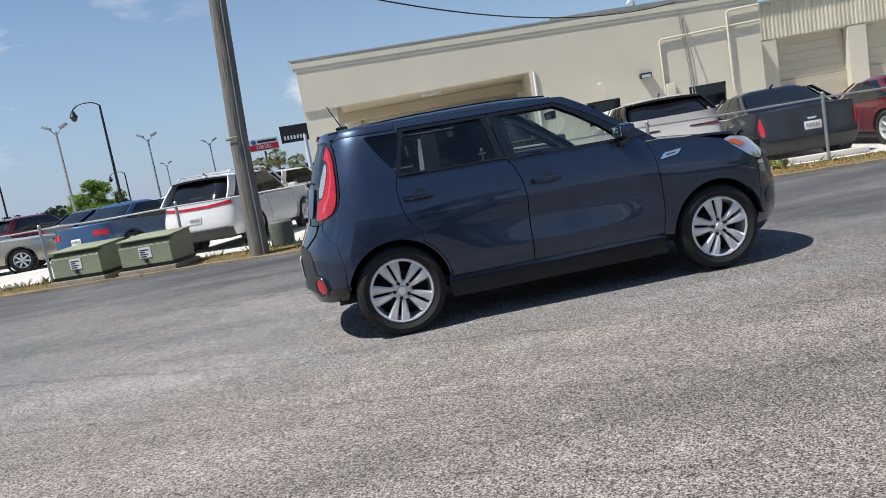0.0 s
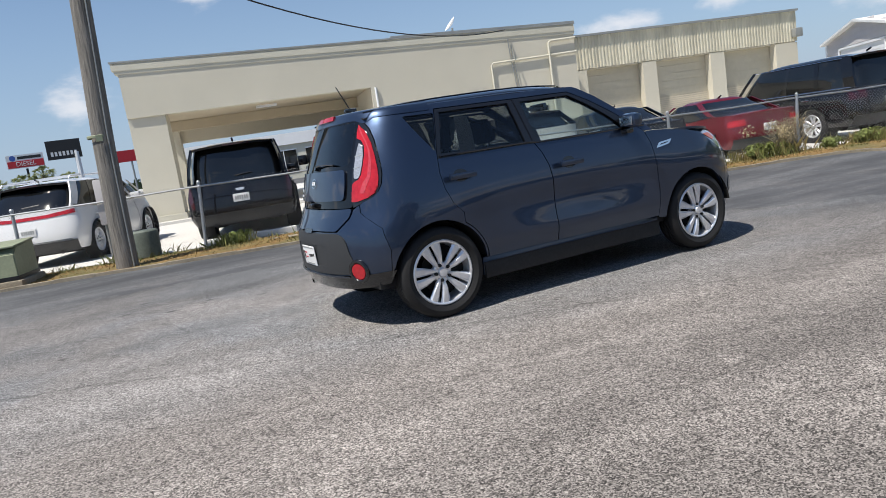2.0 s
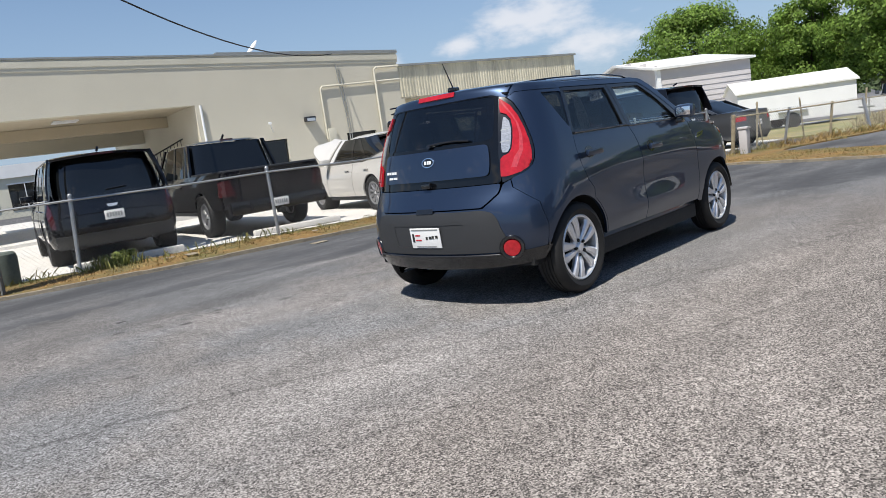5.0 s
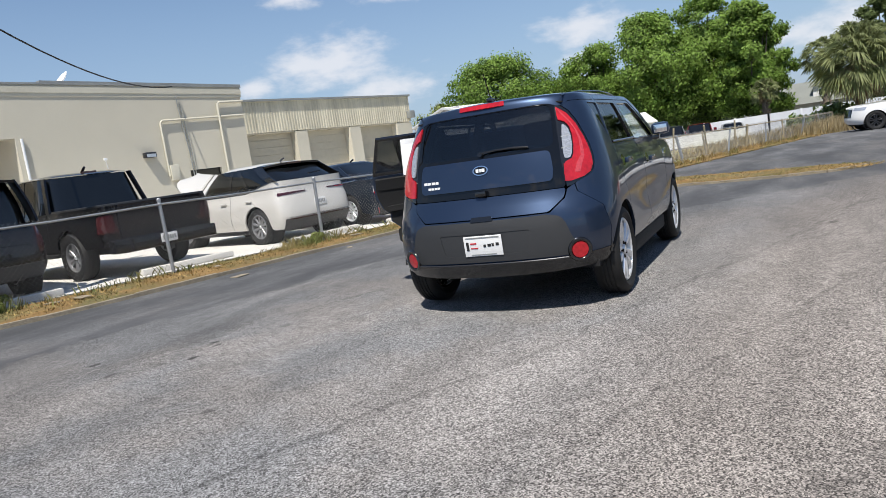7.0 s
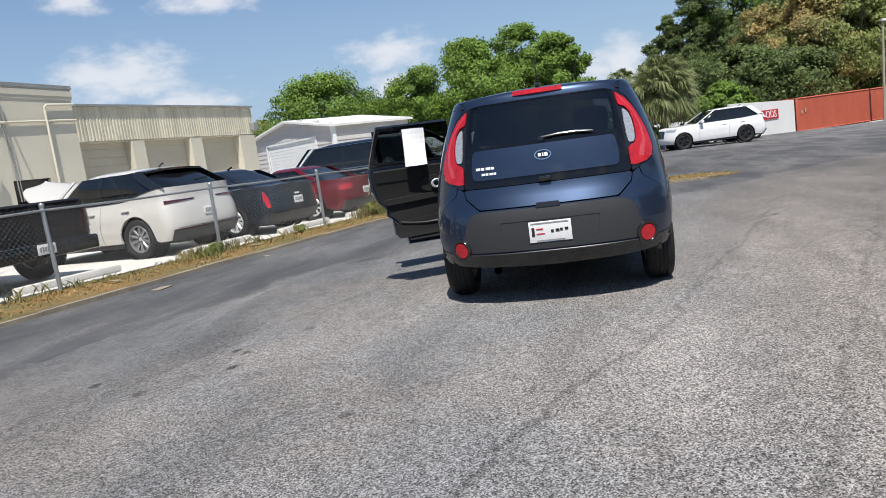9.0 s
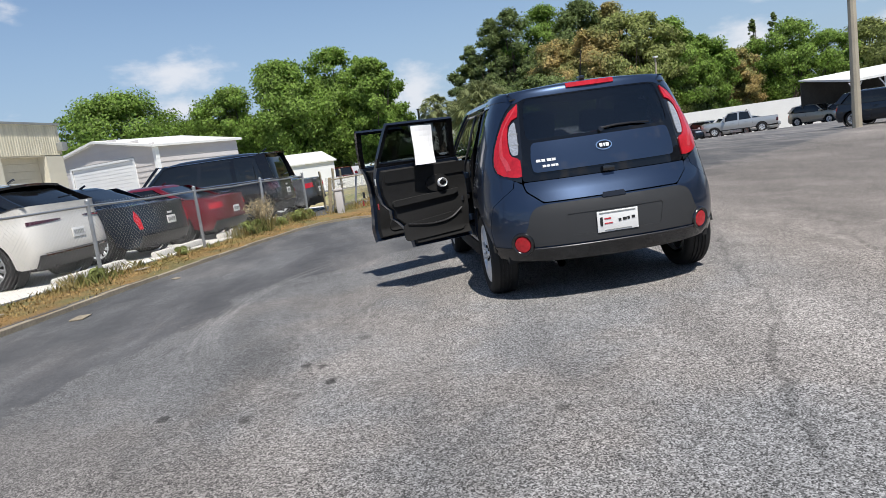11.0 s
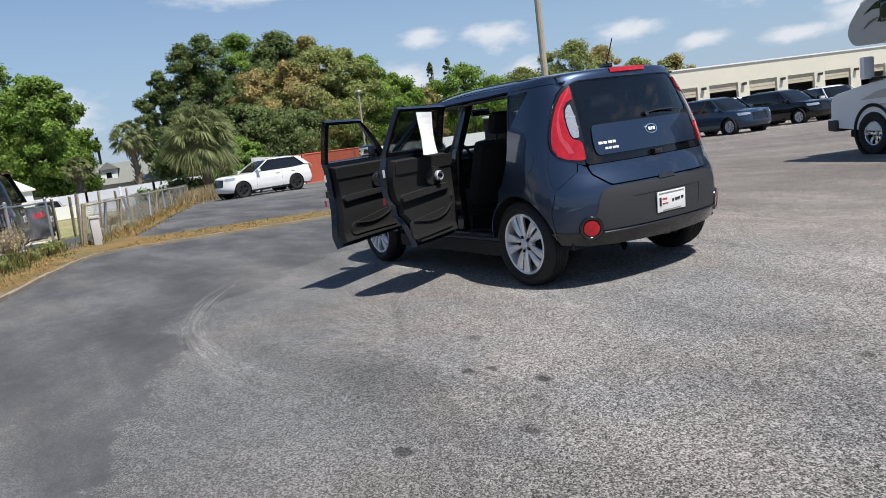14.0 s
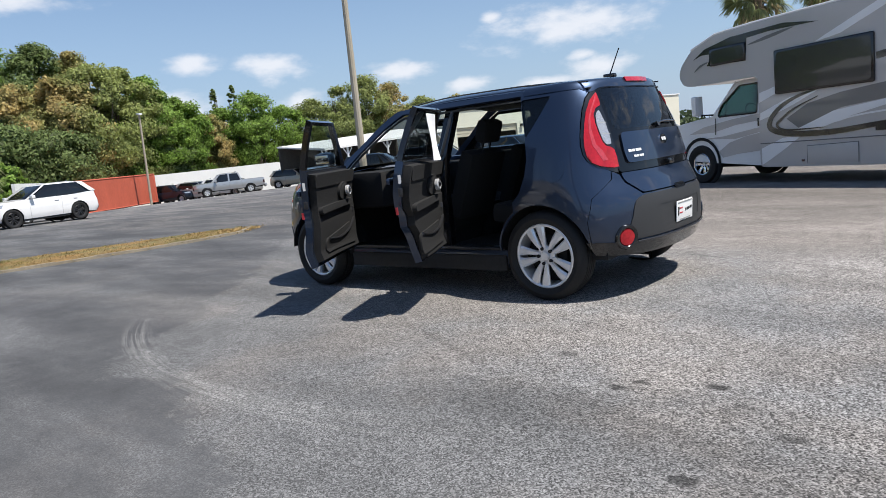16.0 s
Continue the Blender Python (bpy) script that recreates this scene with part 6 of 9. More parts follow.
    part("wiper_hub", tube([SOUL.point(*SOUL.back(0.0, 1.205), 0.0), SOUL.point(*SOUL.back(0.0, 1.205), 0.024)], 0.02, 12), "trim_black", hatch)
    el = [SOUL.back(0.062 * math.cos(a), 1.09 + 0.036 * math.sin(a)) for a in [2 * math.pi * i / 24 for i in range(24)]]
    b = part("badge", sheet_mesh(el, skin(0.02), 0.008, 0.03), "chrome", hatch)
    el = [SOUL.back(0.053 * math.cos(a), 1.09 + 0.029 * math.sin(a)) for a in [2 * math.pi * i / 24 for i in range(24)]]
    f = part("badge_face", sheet_mesh(el, skin(0.0215), 0.003, 0.03), "trim_black", b)
    for y0, y1 in ((0.034, 0.012), (0.004, -0.006), (-0.012, -0.036)):
        part("badge_bar", sheet_mesh([SOUL.back(y0, 1.078), SOUL.back(y1, 1.078), SOUL.back(y1, 1.102), SOUL.back(y0, 1.102)], skin(0.023), 0.002, 0.02), "white_metal", f)
    for (y0, y1, z0, z1, n_) in ((0.5, 0.35, 1.028, 1.047, 4), (0.46, 0.34, 0.988, 1.004, 4)):
        for i in range(n_):
            a = y0 + (y1 - y0) * i / n_
            e = y0 + (y1 - y0) * (i + (0.82, 0.7, 0.86, 0.66)[i]) / n_
            part("name_bar", sheet_mesh([SOUL.back(a, z0), SOUL.back(e, z0), SOUL.back(e, z1), SOUL.back(a, z1)], skin(0.018), 0.003, 0.03), "white_metal", hatch)
    part("camera_pod", box(-0.03, 0.02, -0.045, 0.045, -0.02, 0.02, bevel=0.012), "trim_black", hatch, at=Matrix.Translation(SOUL.point(*SOUL.back(0, 0.922), 0.012)))
    part("handle_slot", sheet_mesh(B_(rounded([(-0.09, 0.722), (0.09, 0.722), (0.08, 0.755), (-0.08, 0.755)], 0.01)), skin(0.012), 0.01, 0.04), "trim_black", bump)
    part("exhaust_pipe", tube([(-1.9, 0.42, 0.28), (-1.6, 0.42, 0.29), (-1.3, 0.38, 0.3)], 0.03, 12, caps=False), "chrome", soul)
    # dealer plate
    P = SOUL.point(SOUL.total, 0.55, 0.012)
    pl = part("dealer_plate", box(-0.152, 0.152, -0.004, 0.004, -0.076, 0.076, bevel=0.003), "white_plate", bump, "white dealer plate with red and black bars", at=Matrix.Translation(P) @ pose(0, 0, 0, 4, 0, -90))
    part("top_bar", box(-0.135, 0.135, -0.007, -0.0045, 0.06, 0.067), "grey_metal", pl, angle=0)
    part("bottom_bar", box(-0.1, 0.1, -0.007, -0.0045, -0.067, -0.06), "grey_metal", pl, angle=0)
    part("black_bar", box(-0.132, -0.112, -0.007, -0.0045, -0.03, 0.034), "ink", pl, angle=0)
    for i, wd in enumerate((0.016, 0.024, 0.014, 0.02)):
        part("black_bar", box(0.005 + i * 0.033, 0.009 + i * 0.033 + wd, -0.007, -0.0045, -0.01 + i * 0.003, 0.01 + i * 0.003), "ink", pl, angle=0)
    for x0, x1, z0, z1 in ((-0.1, -0.05, 0.016, 0.026), (-0.1, -0.04, -0.018, -0.01)):
        part("red_bar", box(x0, x1, -0.007, -0.0045, z0, z1), "ink_red", pl, angle=0)
    # aerial
    base = part("aerial_base", box(-0.05, 0.05, -0.022, 0.022, -0.005, 0.03, bevel=0.012), "trim_black", soul, at=pose(-1.47, 0.0, 1.605))
    part("aerial_rod", tube([(0.0, 0, 0.02), (-0.09, 0, 0.21)], 0.0055, 6, r_end=0.004), "trim_black", base)
    # filler flap on the left flank
    fl = [SOUL.side(x, z) for x, z in arc(-1.42, 0.965, 0.088, 0, 345, 20)]
    part("fuel_flap", sheet_mesh(fl, skin(0.003), 0.008, 0.04), k, soul)


def grid_solid(fn, nu, nv, d):
    return thicken(grid_mesh(fn, nu, nv)[0], d)


soul_tail()


def soul_door(front, s):
    """One door, built shut: outer skin, window frame and pane, inner card, handle; s is +1 on the left."""
    ol = FRONT_DOOR if front else REAR_DOOR
    gl = FRONT_GLASS if front else REAR_GLASS
    name = "front_door" if front else "rear_door"
    opened = s > 0
    belt = 1.15
    # lower skin
    low = []
    n = len(ol)
    for i in range(n):
        a, b = ol[i], ol[(i + 1) % n]
        if a[1] <= belt:
            low.append(a)
        if (a[1] <= belt) != (b[1] <= belt):
            t = (belt - a[1]) / (b[1] - a[1])
            low.append((a[0] + (b[0] - a[0]) * t, belt))
    up = []
    for i in range(n):
        a, b = ol[i], ol[(i + 1) % n]
        if a[1] >= belt:
            up.append(a)
        if (a[1] >= belt) != (b[1] >= belt):
            t = (belt - a[1]) / (b[1] - a[1])
            up.append((a[0] + (b[0] - a[0]) * t, belt))
    skin_ob = part(name, sheet_mesh(S_(low), skin(0.0), 0.055 if opened else 0.03, 0.042, mirror=s < 0), "kia_blue", soul, "open blue door with black inner card" if opened else "", angle=50)
    part("window_frame", sheet_mesh(S_(up), skin(-0.003), 0.04, 0.04, [S_(gl)], mirror=s < 0), "trim_black", skin_ob, angle=40)
    g2 = [(x + (0.01 if x > sum(p[0] for p in gl) / len(gl) else -0.01), z + (0.01 if z > 1.3 else -0.02)) for x, z in gl]
    part("pane", sheet_mesh(S_(g2), skin(-0.016), 0.004, 0.08, mirror=s < 0), "glass_clear" if front else ("glass_side"), skin_ob)
    part("belt_trim", tube([Vector((p.x, s * p.y, p.z)) for p in (SOUL.point(*SOUL.side(x, 1.155 + 0.012 * (x < -0.3)), 0.004) for x in np.linspace(min(p[0] for p in low) + 0.03, max(p[0] for p in low) - 0.05, 10))], 0.008, 6), "trim_black", skin_ob)
    hx, hz = (-0.06, 0.955) if front else (-1.03, 1.0)
    P = SOUL.point(*SOUL.side(hx, hz), 0.048)
    cup = [SOUL.side(x, z) for x, z in [(hx + 0.0 + 0.062 * math.cos(a), hz + 0.01 + 0.047 * math.sin(a)) for a in [2 * math.pi * i / 18 for i in range(18)]]]
    part("handle_cup", sheet_mesh(cup, skin(0.002), 0.005, 0.04, mirror=s < 0), "trim_black", skin_ob)
    part("handle", box(-0.12, 0.105, -0.016, 0.016, -0.022, 0.022, bevel=0.013), "kia_blue", skin_ob, at=pose(P.x, s * P.y, P.z, 0, 0, s * (-2)))
    # inner card
    cx = sum(p[0] for p in low) / len(low)
    card = [(cx + (x - cx) * 0.93, 0.76 + (z - 0.76) * 0.94) for x, z in low]
    ic = part("inner_card", sheet_mesh(S_(card), skin(-0.056 if opened else -0.032), 0.055, 0.06, mirror=s < 0), "door_card", skin_ob, angle=40)
    if front:
        m_at = SOUL.point(*SOUL.side(0.56, 1.18), 0.1)
        mir = part("door_mirror", box(-0.05, 0.07, -0.09, 0.09, -0.058, 0.062, bevel=0.052), "kia_blue", skin_ob, at=pose(m_at.x, s * m_at.y, m_at.z, 0, 0, s * -8))
        part("mirror_glass", box(-0.053, -0.047, -0.062, 0.062, -0.036, 0.04, bevel=0.003), "chrome", mir)
        part("mirror_foot", box(-0.02, 0.06, -0.13 if s > 0 else 0.02, -0.02 if s > 0 else 0.13, -0.1, -0.06, bevel=0.01), "trim_black", mir)
    if opened:
        inn = lambda x, z, d: SOUL.point(*SOUL.side(x, z), -0.111 - d)
        def pad(name_, pts, mat_, out, thick, lab=""):
            return part(name_, sheet_mesh(S_(pts), lambda a, b, o: SOUL.point(a, b, -0.111 - out - o), thick, 0.05), mat_, ic, lab)
        hxi = max(p[0] for p in low)
        lxi = min(p[0] for p in low)
        L_ = hxi - lxi
        # arm rest, upper roll, speaker surround with chrome release, pocket
        pad("arm_rest", rounded([(lxi + 0.12 * L_, 0.78), (hxi - 0.2 * L_, 0.8), (hxi - 0.14 * L_, 0.86), (lxi + 0.12 * L_, 0.84)], 0.03), "cabin", 0.036, 0.036)
        pad("upper_roll", rounded([(lxi + 0.06 * L_, 1.02), (hxi - 0.06 * L_, 1.02), (hxi - 0.06 * L_, 1.13), (lxi + 0.06 * L_, 1.13)], 0.03), "cabin", 0.008, 0.008)
        sx = hxi - (0.36 if front else 0.33)
        pad("release_surround", [(sx + 0.12 * math.cos(a) - 0.03, 0.95 + 0.085 * math.sin(a)) for a in [2 * math.pi * i / 24 for i in range(24)]], "cabin", 0.022, 0.022)
        P = inn(sx, 0.955, 0.047)
        ringm = part("release_ring", add_lathe(bmesh.new(), [(0.05, 0.01), (0.052, -0.012), (0.042, -0.02), (0.03, -0.012), (0.028, 0.01)], 24), "alloy", ic, "bright chrome release ring", at=pose(P.x, P.y, P.z) @ Matrix.Diagonal((1, 1, 0.85, 1)))
        part("release_lever", box(-0.022, 0.03, -0.022, -0.01, -0.018, 0.018, bevel=0.006), "trim_black", ringm)
        pad("pocket", rounded([(lxi + 0.2 * L_, 0.43), (hxi - 0.12 * L_, 0.43), (hxi - 0.1 * L_, 0.6), (hxi - 0.22 * L_, 0.66), (lxi + 0.2 * L_, 0.6)], 0.05), "cabin", 0.014, 0.014)
        lip = [inn(x, z, 0.018) for x, z in ((lxi + 0.25 * L_, 0.6), (lxi + 0.5 * L_, 0.575), (hxi - 0.28 * L_, 0.6), (hxi - 0.14 * L_, 0.68))]
        part("pocket_lip", tube(smooth_line(lip, 5), 0.011, 6), "alloy_dark", ic)
        # latch edge: latch, sticker, red marker
        ex = lxi
        q = SOUL.point(*SOUL.side(ex + 0.012, 0.95), -0.07)
        part("latch", box(-0.008, 0.002, -0.016, 0.016, -0.03, 0.03, bevel=0.004), "alloy_dark", skin_ob, at=pose(q.x - 0.012, q.y + 0.01, 0.88 if front else 0.93))
        part("edge_sticker", box(-0.003, 0.0, -0.01, 0.01, -0.03, 0.03), "white_plate", skin_ob, at=pose(q.x - 0.012, q.y + 0.008, 1.02), angle=0)
        qr = SOUL.point(*SOUL.side(ex + 0.05, 0.78), -0.03)
        part("door_marker", box(-0.004, 0.0, -0.009, 0.009, -0.026, 0.026), "dash_red", skin_ob, "red edge reflector", at=pose(ex + 0.003 if front else ex + 0.02, qr.y, 0.8), angle=0)
        h = Vector((hxi - 0.01, 0.86, 0))
        skin_ob.matrix_basis = Matrix.Translation(h) @ Matrix.Rotation(radians(-58.5 if front else -64.0), 4, "Z") @ Matrix.Translation(-h)
        part("check_strap", box(-0.16, 0.0, -0.012, 0.012, -0.02, 0.02), "alloy_dark", soul, at=pose(hxi, 0.83, 0.75, 0, 0, -30))
        for z in (0.55, 0.95):
            part("hinge", box(-0.05, 0.04, -0.03, 0.03, -0.03, 0.03, bevel=0.008), "kia_blue", soul, at=pose(hxi + 0.01, 0.835, z, 0, 0, -30))
    return skin_ob


DOORS = {(f, s): soul_door(f, s) for f in (True, False) for s in (1, -1)}


def soul_paper():
    """The price sheets in the rear side windows."""
    for s in (1, -1):
        d = DOORS[(False, s)]
        def f(i, j):
            x = (-0.86 if s > 0 else -0.95) + (0.21 if s > 0 else 0.12) * i + 0.015 * j - 0.03 * i * max(0, j - 0.8)
            z = 1.17 + (0.31 if s > 0 else 0.28) * j
            p = SOUL.point(*SOUL.side(x, z), (-0.056 if s > 0 else -0.032) - (0.13 if s > 0 else 0.02) * (1 - j) - 0.01 * math.sin(3 * i + 4 * j))
            return Vector((p.x, s * p.y, p.z))
        part("price_sheet", grid_solid(f, 5, 7, 0.0015), "sheet", d, "white price sheet hung in the window", angle=0)


soul_paper()


def soul_cabin():
    part("floor_pan", box(-1.75, 1.1, -0.78, 0.78, 0.3, 0.37), "cabin", soul, angle=0)
    part("underbody", box(-1.55, 1.75, -0.6, 0.6, 0.26, 0.32), "under", soul, angle=0)
    part("rear_valance", box(-1.85, -1.66, -0.6, 0.6, 0.34, 0.45), "under", soul, angle=0)
    part("engine_block", box(0.95, 1.9, -0.58, 0.58, 0.25, 0.95), "under", soul, angle=0)
    part("dashboard", box(0.45, 0.98, -0.74, 0.74, 0.72, 1.06, bevel=0.06), "cabin", soul)
    part("centre_console", box(-0.25, 0.6, -0.11, 0.11, 0.37, 0.68, bevel=0.04), "cabin", soul)
    part("cargo_floor", box(-1.85, -1.1, -0.6, 0.6, 0.6, 0.66), "cabin", soul, angle=0)
    part("headliner", thicken(upward(grid_mesh(lambda i, j: Vector((-1.6 + 1.75 * i, -0.6 + 1.2 * j, 1.555 - 0.04 * (2 * j - 1) ** 2)), 8, 8)[0]), 0.01), "door_card", soul)
    for s in (1, -1):
        part("cargo_side", box(-1.58, -1.1, s * 0.66 - 0.02, s * 0.66 + 0.02, 0.6, 1.15), "cabin", soul, angle=0)
    wheel = bmesh.new()
    ringp = [Vector((0, 0.185 * math.cos(a), 0.185 * math.sin(a))) for a in [2 * math.pi * i / 28 for i in range(29)]]
    add_tube(wheel, ringp, 0.016, 8)
    add_box(wheel, -0.02, 0.02, -0.17, 0.17, -0.03, 0.03)
    part("steering_wheel", wheel, "cabin", soul, at=pose(0.36, 0.36, 0.98, 0, -22, 0))

    def seat(y, x, w, front):
        cushion = part("seat", box(-0.27, 0.27, -w, w, -0.08, 0.09, bevel=0.06), "cloth", soul, at=pose(x, y, 0.6, 0, -8, 0))
        bk = bmesh.new()
        add_box(bk, -0.075, 0.075, -w * 0.96, w * 0.96, 0, 0.6, bevel=0.06)
        part("seat_back", bk, "cloth", cushion, at=pose(-0.25, 0, 0.03, 0, -14, 0))
        n = (0.0,) if front else (-w * 0.58, w * 0.58)
        for o in n:
            hr = part("head_rest", box(-0.055, 0.055, -0.13, 0.13, 0.0, 0.2, bevel=0.05), "cloth", cushion, at=pose(-0.42, o, 0.67, 0, -10, 0))
            for q in (-0.05, 0.05):
                part("head_rest_post", tube([(0, q, -0.1), (0, q, 0.02)], 0.008, 6), "under", hr)
        part("seat_base", box(-0.22, 0.22, -w * 0.85, w * 0.85, -0.24, -0.08), "under", cushion)
    seat(0.37, 0.02, 0.26, True)
    seat(-0.37, 0.02, 0.26, True)
    seat(0.0, -0.93, 0.64, False)
    part("buckle_cover", box(-0.02, 0.02, -0.05, 0.05, 0, 0.3), "door_card", soul, at=pose(-0.3, -0.64, 1.08))


soul_cabin()
for x_ in (RW, FW):
    for s_ in (1, -1):
        fit_wheel(soul, "soul", pose(x_, s_ * 0.785, AXZ, 0, 8 if x_ > 0 else 20, 0 if s_ > 0 else 180), r=0.337, rim_r=0.238, width=0.215, spokes=5, twin=True, face="alloy", dish=0.0)

# ---- parked cars ----


def parked(x, y, heading):
    return pose(x, y, ground_z(x, y) + 0.03, 0, 0, heading)


car("suv", "large black SUV parked tail towards the chain-link fence", "big", 5.3, 2.03, 1.88, 3.07, "car_black", parked(-0.6, 9.5, 76), light="tall", wr=0.4, tail="red_dark", chrome=True, fo=0.44, wheel="alloy_dark")
car("suv", "white SUV with raised bonnet parked behind the fence", "crossover", 4.6, 1.9, 1.66, 2.78, "car_white", parked(5.22, 7.52, 77), wr=0.375, spokes=10, wheel="wheel_grey", open_hood=True, light="thin", chrome=False, fo=0.48, rear_pillar="trim_black")
car("sedan", "dark navy luxury sedan with tall red tail lamps", "sedan", 5.1, 1.88, 1.47, 3.1, "car_navy", parked(7.5, 6.8, 76), light="tall", wr=0.35, spokes=10, chrome=True, fo=0.46)
car("sedan", "dark red sedan parked behind the fence", "sedan", 4.87, 1.85, 1.36, 2.85, "car_red", parked(10.0, 6.0, 76), light="side", wr=0.34, spokes=7, fo=0.48)
car("suv", "long black SUV with chrome window trim by the fence", "big", 5.3, 2.04, 1.93, 3.07, "car_black", parked(12.75, 5.3, 80), light="side", wr=0.4, chrome=True, fo=0.44, tail="red_dark")
car("sedan", "slate grey sedan parked near the fence corner", "sedan", 4.9, 1.86, 1.47, 2.85, "car_gunmetal", parked(15.7, 4.5, 78), light="side", wr=0.35, spokes=10, fo=0.48)
car("suv", "white crossover with roof rack and red tail lamp band", "suv", 4.55, 1.86, 1.66, 2.69, "car_purewhite", parked(-4.25, 10.8, 66), light="bar", wr=0.36, roof_rack=True, fo=0.5, tail="red_lens")
car("sedan", "blue sedan parked in the neighbouring lot", "sedan", 4.7, 1.83, 1.43, 2.85, "car_bmw", parked(-7.5, 13.2, 62), light="side", wr=0.33, fo=0.5)
car("sedan", "pale gold sedan parked in the neighbouring lot", "sedan", 4.7, 1.83, 1.45, 2.75, "car_gold", parked(-13.2, 15.6, 8), light="side", wr=0.33, spokes=7)
car("suv", "white SUV parked beyond the roof-racked crossover", "suv", 4.6, 1.85, 1.7, 2.7, "car_purewhite", parked(-3.6, 21.5, 60), light="side", wr=0.35)
for i, (x, y, c) in enumerate(((-15, 26, "car_red"), (-18, 28, "car_navy"), (-21, 30, "car_white"), (-12.2, 25, "car_gunmetal"), (-24.5, 32, "car_red"), (-9, 27, "car_purewhite"))):
    car("sedan" if i % 2 else "suv", ("%s parked in a distant row of the neighbouring lot" % ("dark red car", "navy car", "white car", "grey car", "dark red car", "white car")[i]), "sedan" if i % 2 else "suv", 4.7, 1.84, 1.5 if i % 2 else 1.68, 2.8, c, parked(x, y, 62), light="side", wr=0.34)
# the far side of the lot
car("suv", "white SUV with black wheels parked on the asphalt", "estate", 5.1, 1.93, 1.78, 3.04, "car_purewhite", parked(30.4, -8.1, 102), wheel="alloy_dark", wr=0.4, light="side", fo=0.45)
car("suv", "white compact car half hidden behind the white SUV", "suv", 4.2, 1.8, 1.6, 2.6, "car_purewhite", parked(35.2, -9.6, 108), wr=0.34)


def pickup(name, label, color, at, L=5.9, W=2.05, H=1.93, wb=3.57, wr=0.42, tail="red_dark", cab=0.52, wheel="alloy", cover=True):
    """A crew-cab pickup: cab, load bed with walls and tailgate, lamps, step and wheels. The origin is under the rear axle."""
    root = thing(name, label, "pickup truck", at, "parked cars")
    xr, xf, hw = -1.25, L - 1.25, W / 2
    zs, zb = 0.55, H * 0.63
    bedx = xr + L * 0.315
    ra = wr + 0.07
    hull = Hull(curve((0.45, hw * 0.95), (0.8, hw), (1.0, hw * 0.99), (zb, hw * 0.955)), curve((0.45, xr + 0.02), (zb, xr)), curve((0.45, xf - 0.1), (0.8, xf), (zb - 0.1, xf - 0.05), (zb, xf - 0.12)), 0.7, 0.1, 2.6, 4.0)
    top = curve((xr, zb), (bedx, zb), (bedx + 2.2, zb - 0.02), (xf - 0.4, zb - 0.05), (xf, zb - 0.16))
    up = [(u, top(hull.at(u, 1.0).x)) for u in np.linspace(0.0, hull.total, 60)]
    low = [hull.side(x, z) for x, z in [(xr + 0.12, zs)] + [(c - ra * math.cos(radians(a)), wr + ra * math.sin(radians(a))) for c in (0, wb) for a in np.linspace(14, 166, 16)] + [(xf - 0.5, zs)]]
    part("body", sheet_mesh(up + [(hull.total, zs)] + low + [(0.0, zs)], hull.point, 0.04, 0.12, both=True), color, root)
    part("tailgate_seam", box(xr - 0.004, xr + 0.01, -hw * 0.86, -hw * 0.85, zs + 0.1, zb - 0.02), "trim_black", root)
    part("bed_floor", box(xr + 0.05, bedx, -hw * 0.88, hw * 0.88, zs + 0.18, zs + 0.24), "under", root, angle=0)
    if cover:
        part("bed_cover", box(xr + 0.03, bedx - 0.02, -hw * 0.92, hw * 0.92, zb - 0.03, zb + 0.035, bevel=0.02), "plastic", root)
    def ring(t, k):
        x0, x1 = bedx + 0.02 + 0.22 * t, bedx + L * 0.42 - 0.62 * t
        w = hw * (0.93 - 0.13 * t)
        cx, hx = (x0 + x1) / 2, (x1 - x0) / 2
        a = 2 * math.pi * k
        c, d = math.cos(a), math.sin(a)
        q = (abs(c) ** 7 + abs(d) ** 7) ** (-1 / 7)
        return Vector((cx + hx * c * q, w * d * q + 0, zb - 0.03 + (H - 0.06 - zb) * t))
    bm, _ = grid_mesh(lambda i, j: ring(j, i), 72, 5)
    bmesh.ops.remove_doubles(bm, verts=bm.verts, dist=0.0005)
    bmesh.ops.recalc_face_normals(bm, faces=bm.faces)
    part("glazing", bm, "glass_black", root)
    def roof(i, j):
        p = ring(1.0, i)
        c = Vector((bedx + L * 0.21 - 0.2, 0, H))
        q = c.lerp(Vector((p.x, p.y, H)), j * 1.01)
        q.z = H - 0.05 * j ** 5 - 0.02 * j * j
        return q
    bm, _ = grid_mesh(roof, 72, 6)
    bmesh.ops.remove_doubles(bm, verts=bm.verts, dist=0.0005)
    part("roof", upward(bm), color, root)
    def hood(i, j):
        x = bedx + L * 0.4 + (xf - 0.05 - bedx - L * 0.4) * i
        k = 2 * j - 1
        return Vector((x, k * hull.at(hull.side(x, 1.0)[0], zb).y, top(x) + 0.06 * (1 - k * k)))
    bm, _ = grid_mesh(hood, 10, 10)
    part("bonnet", thicken(upward(bm), 0.03), color, root)
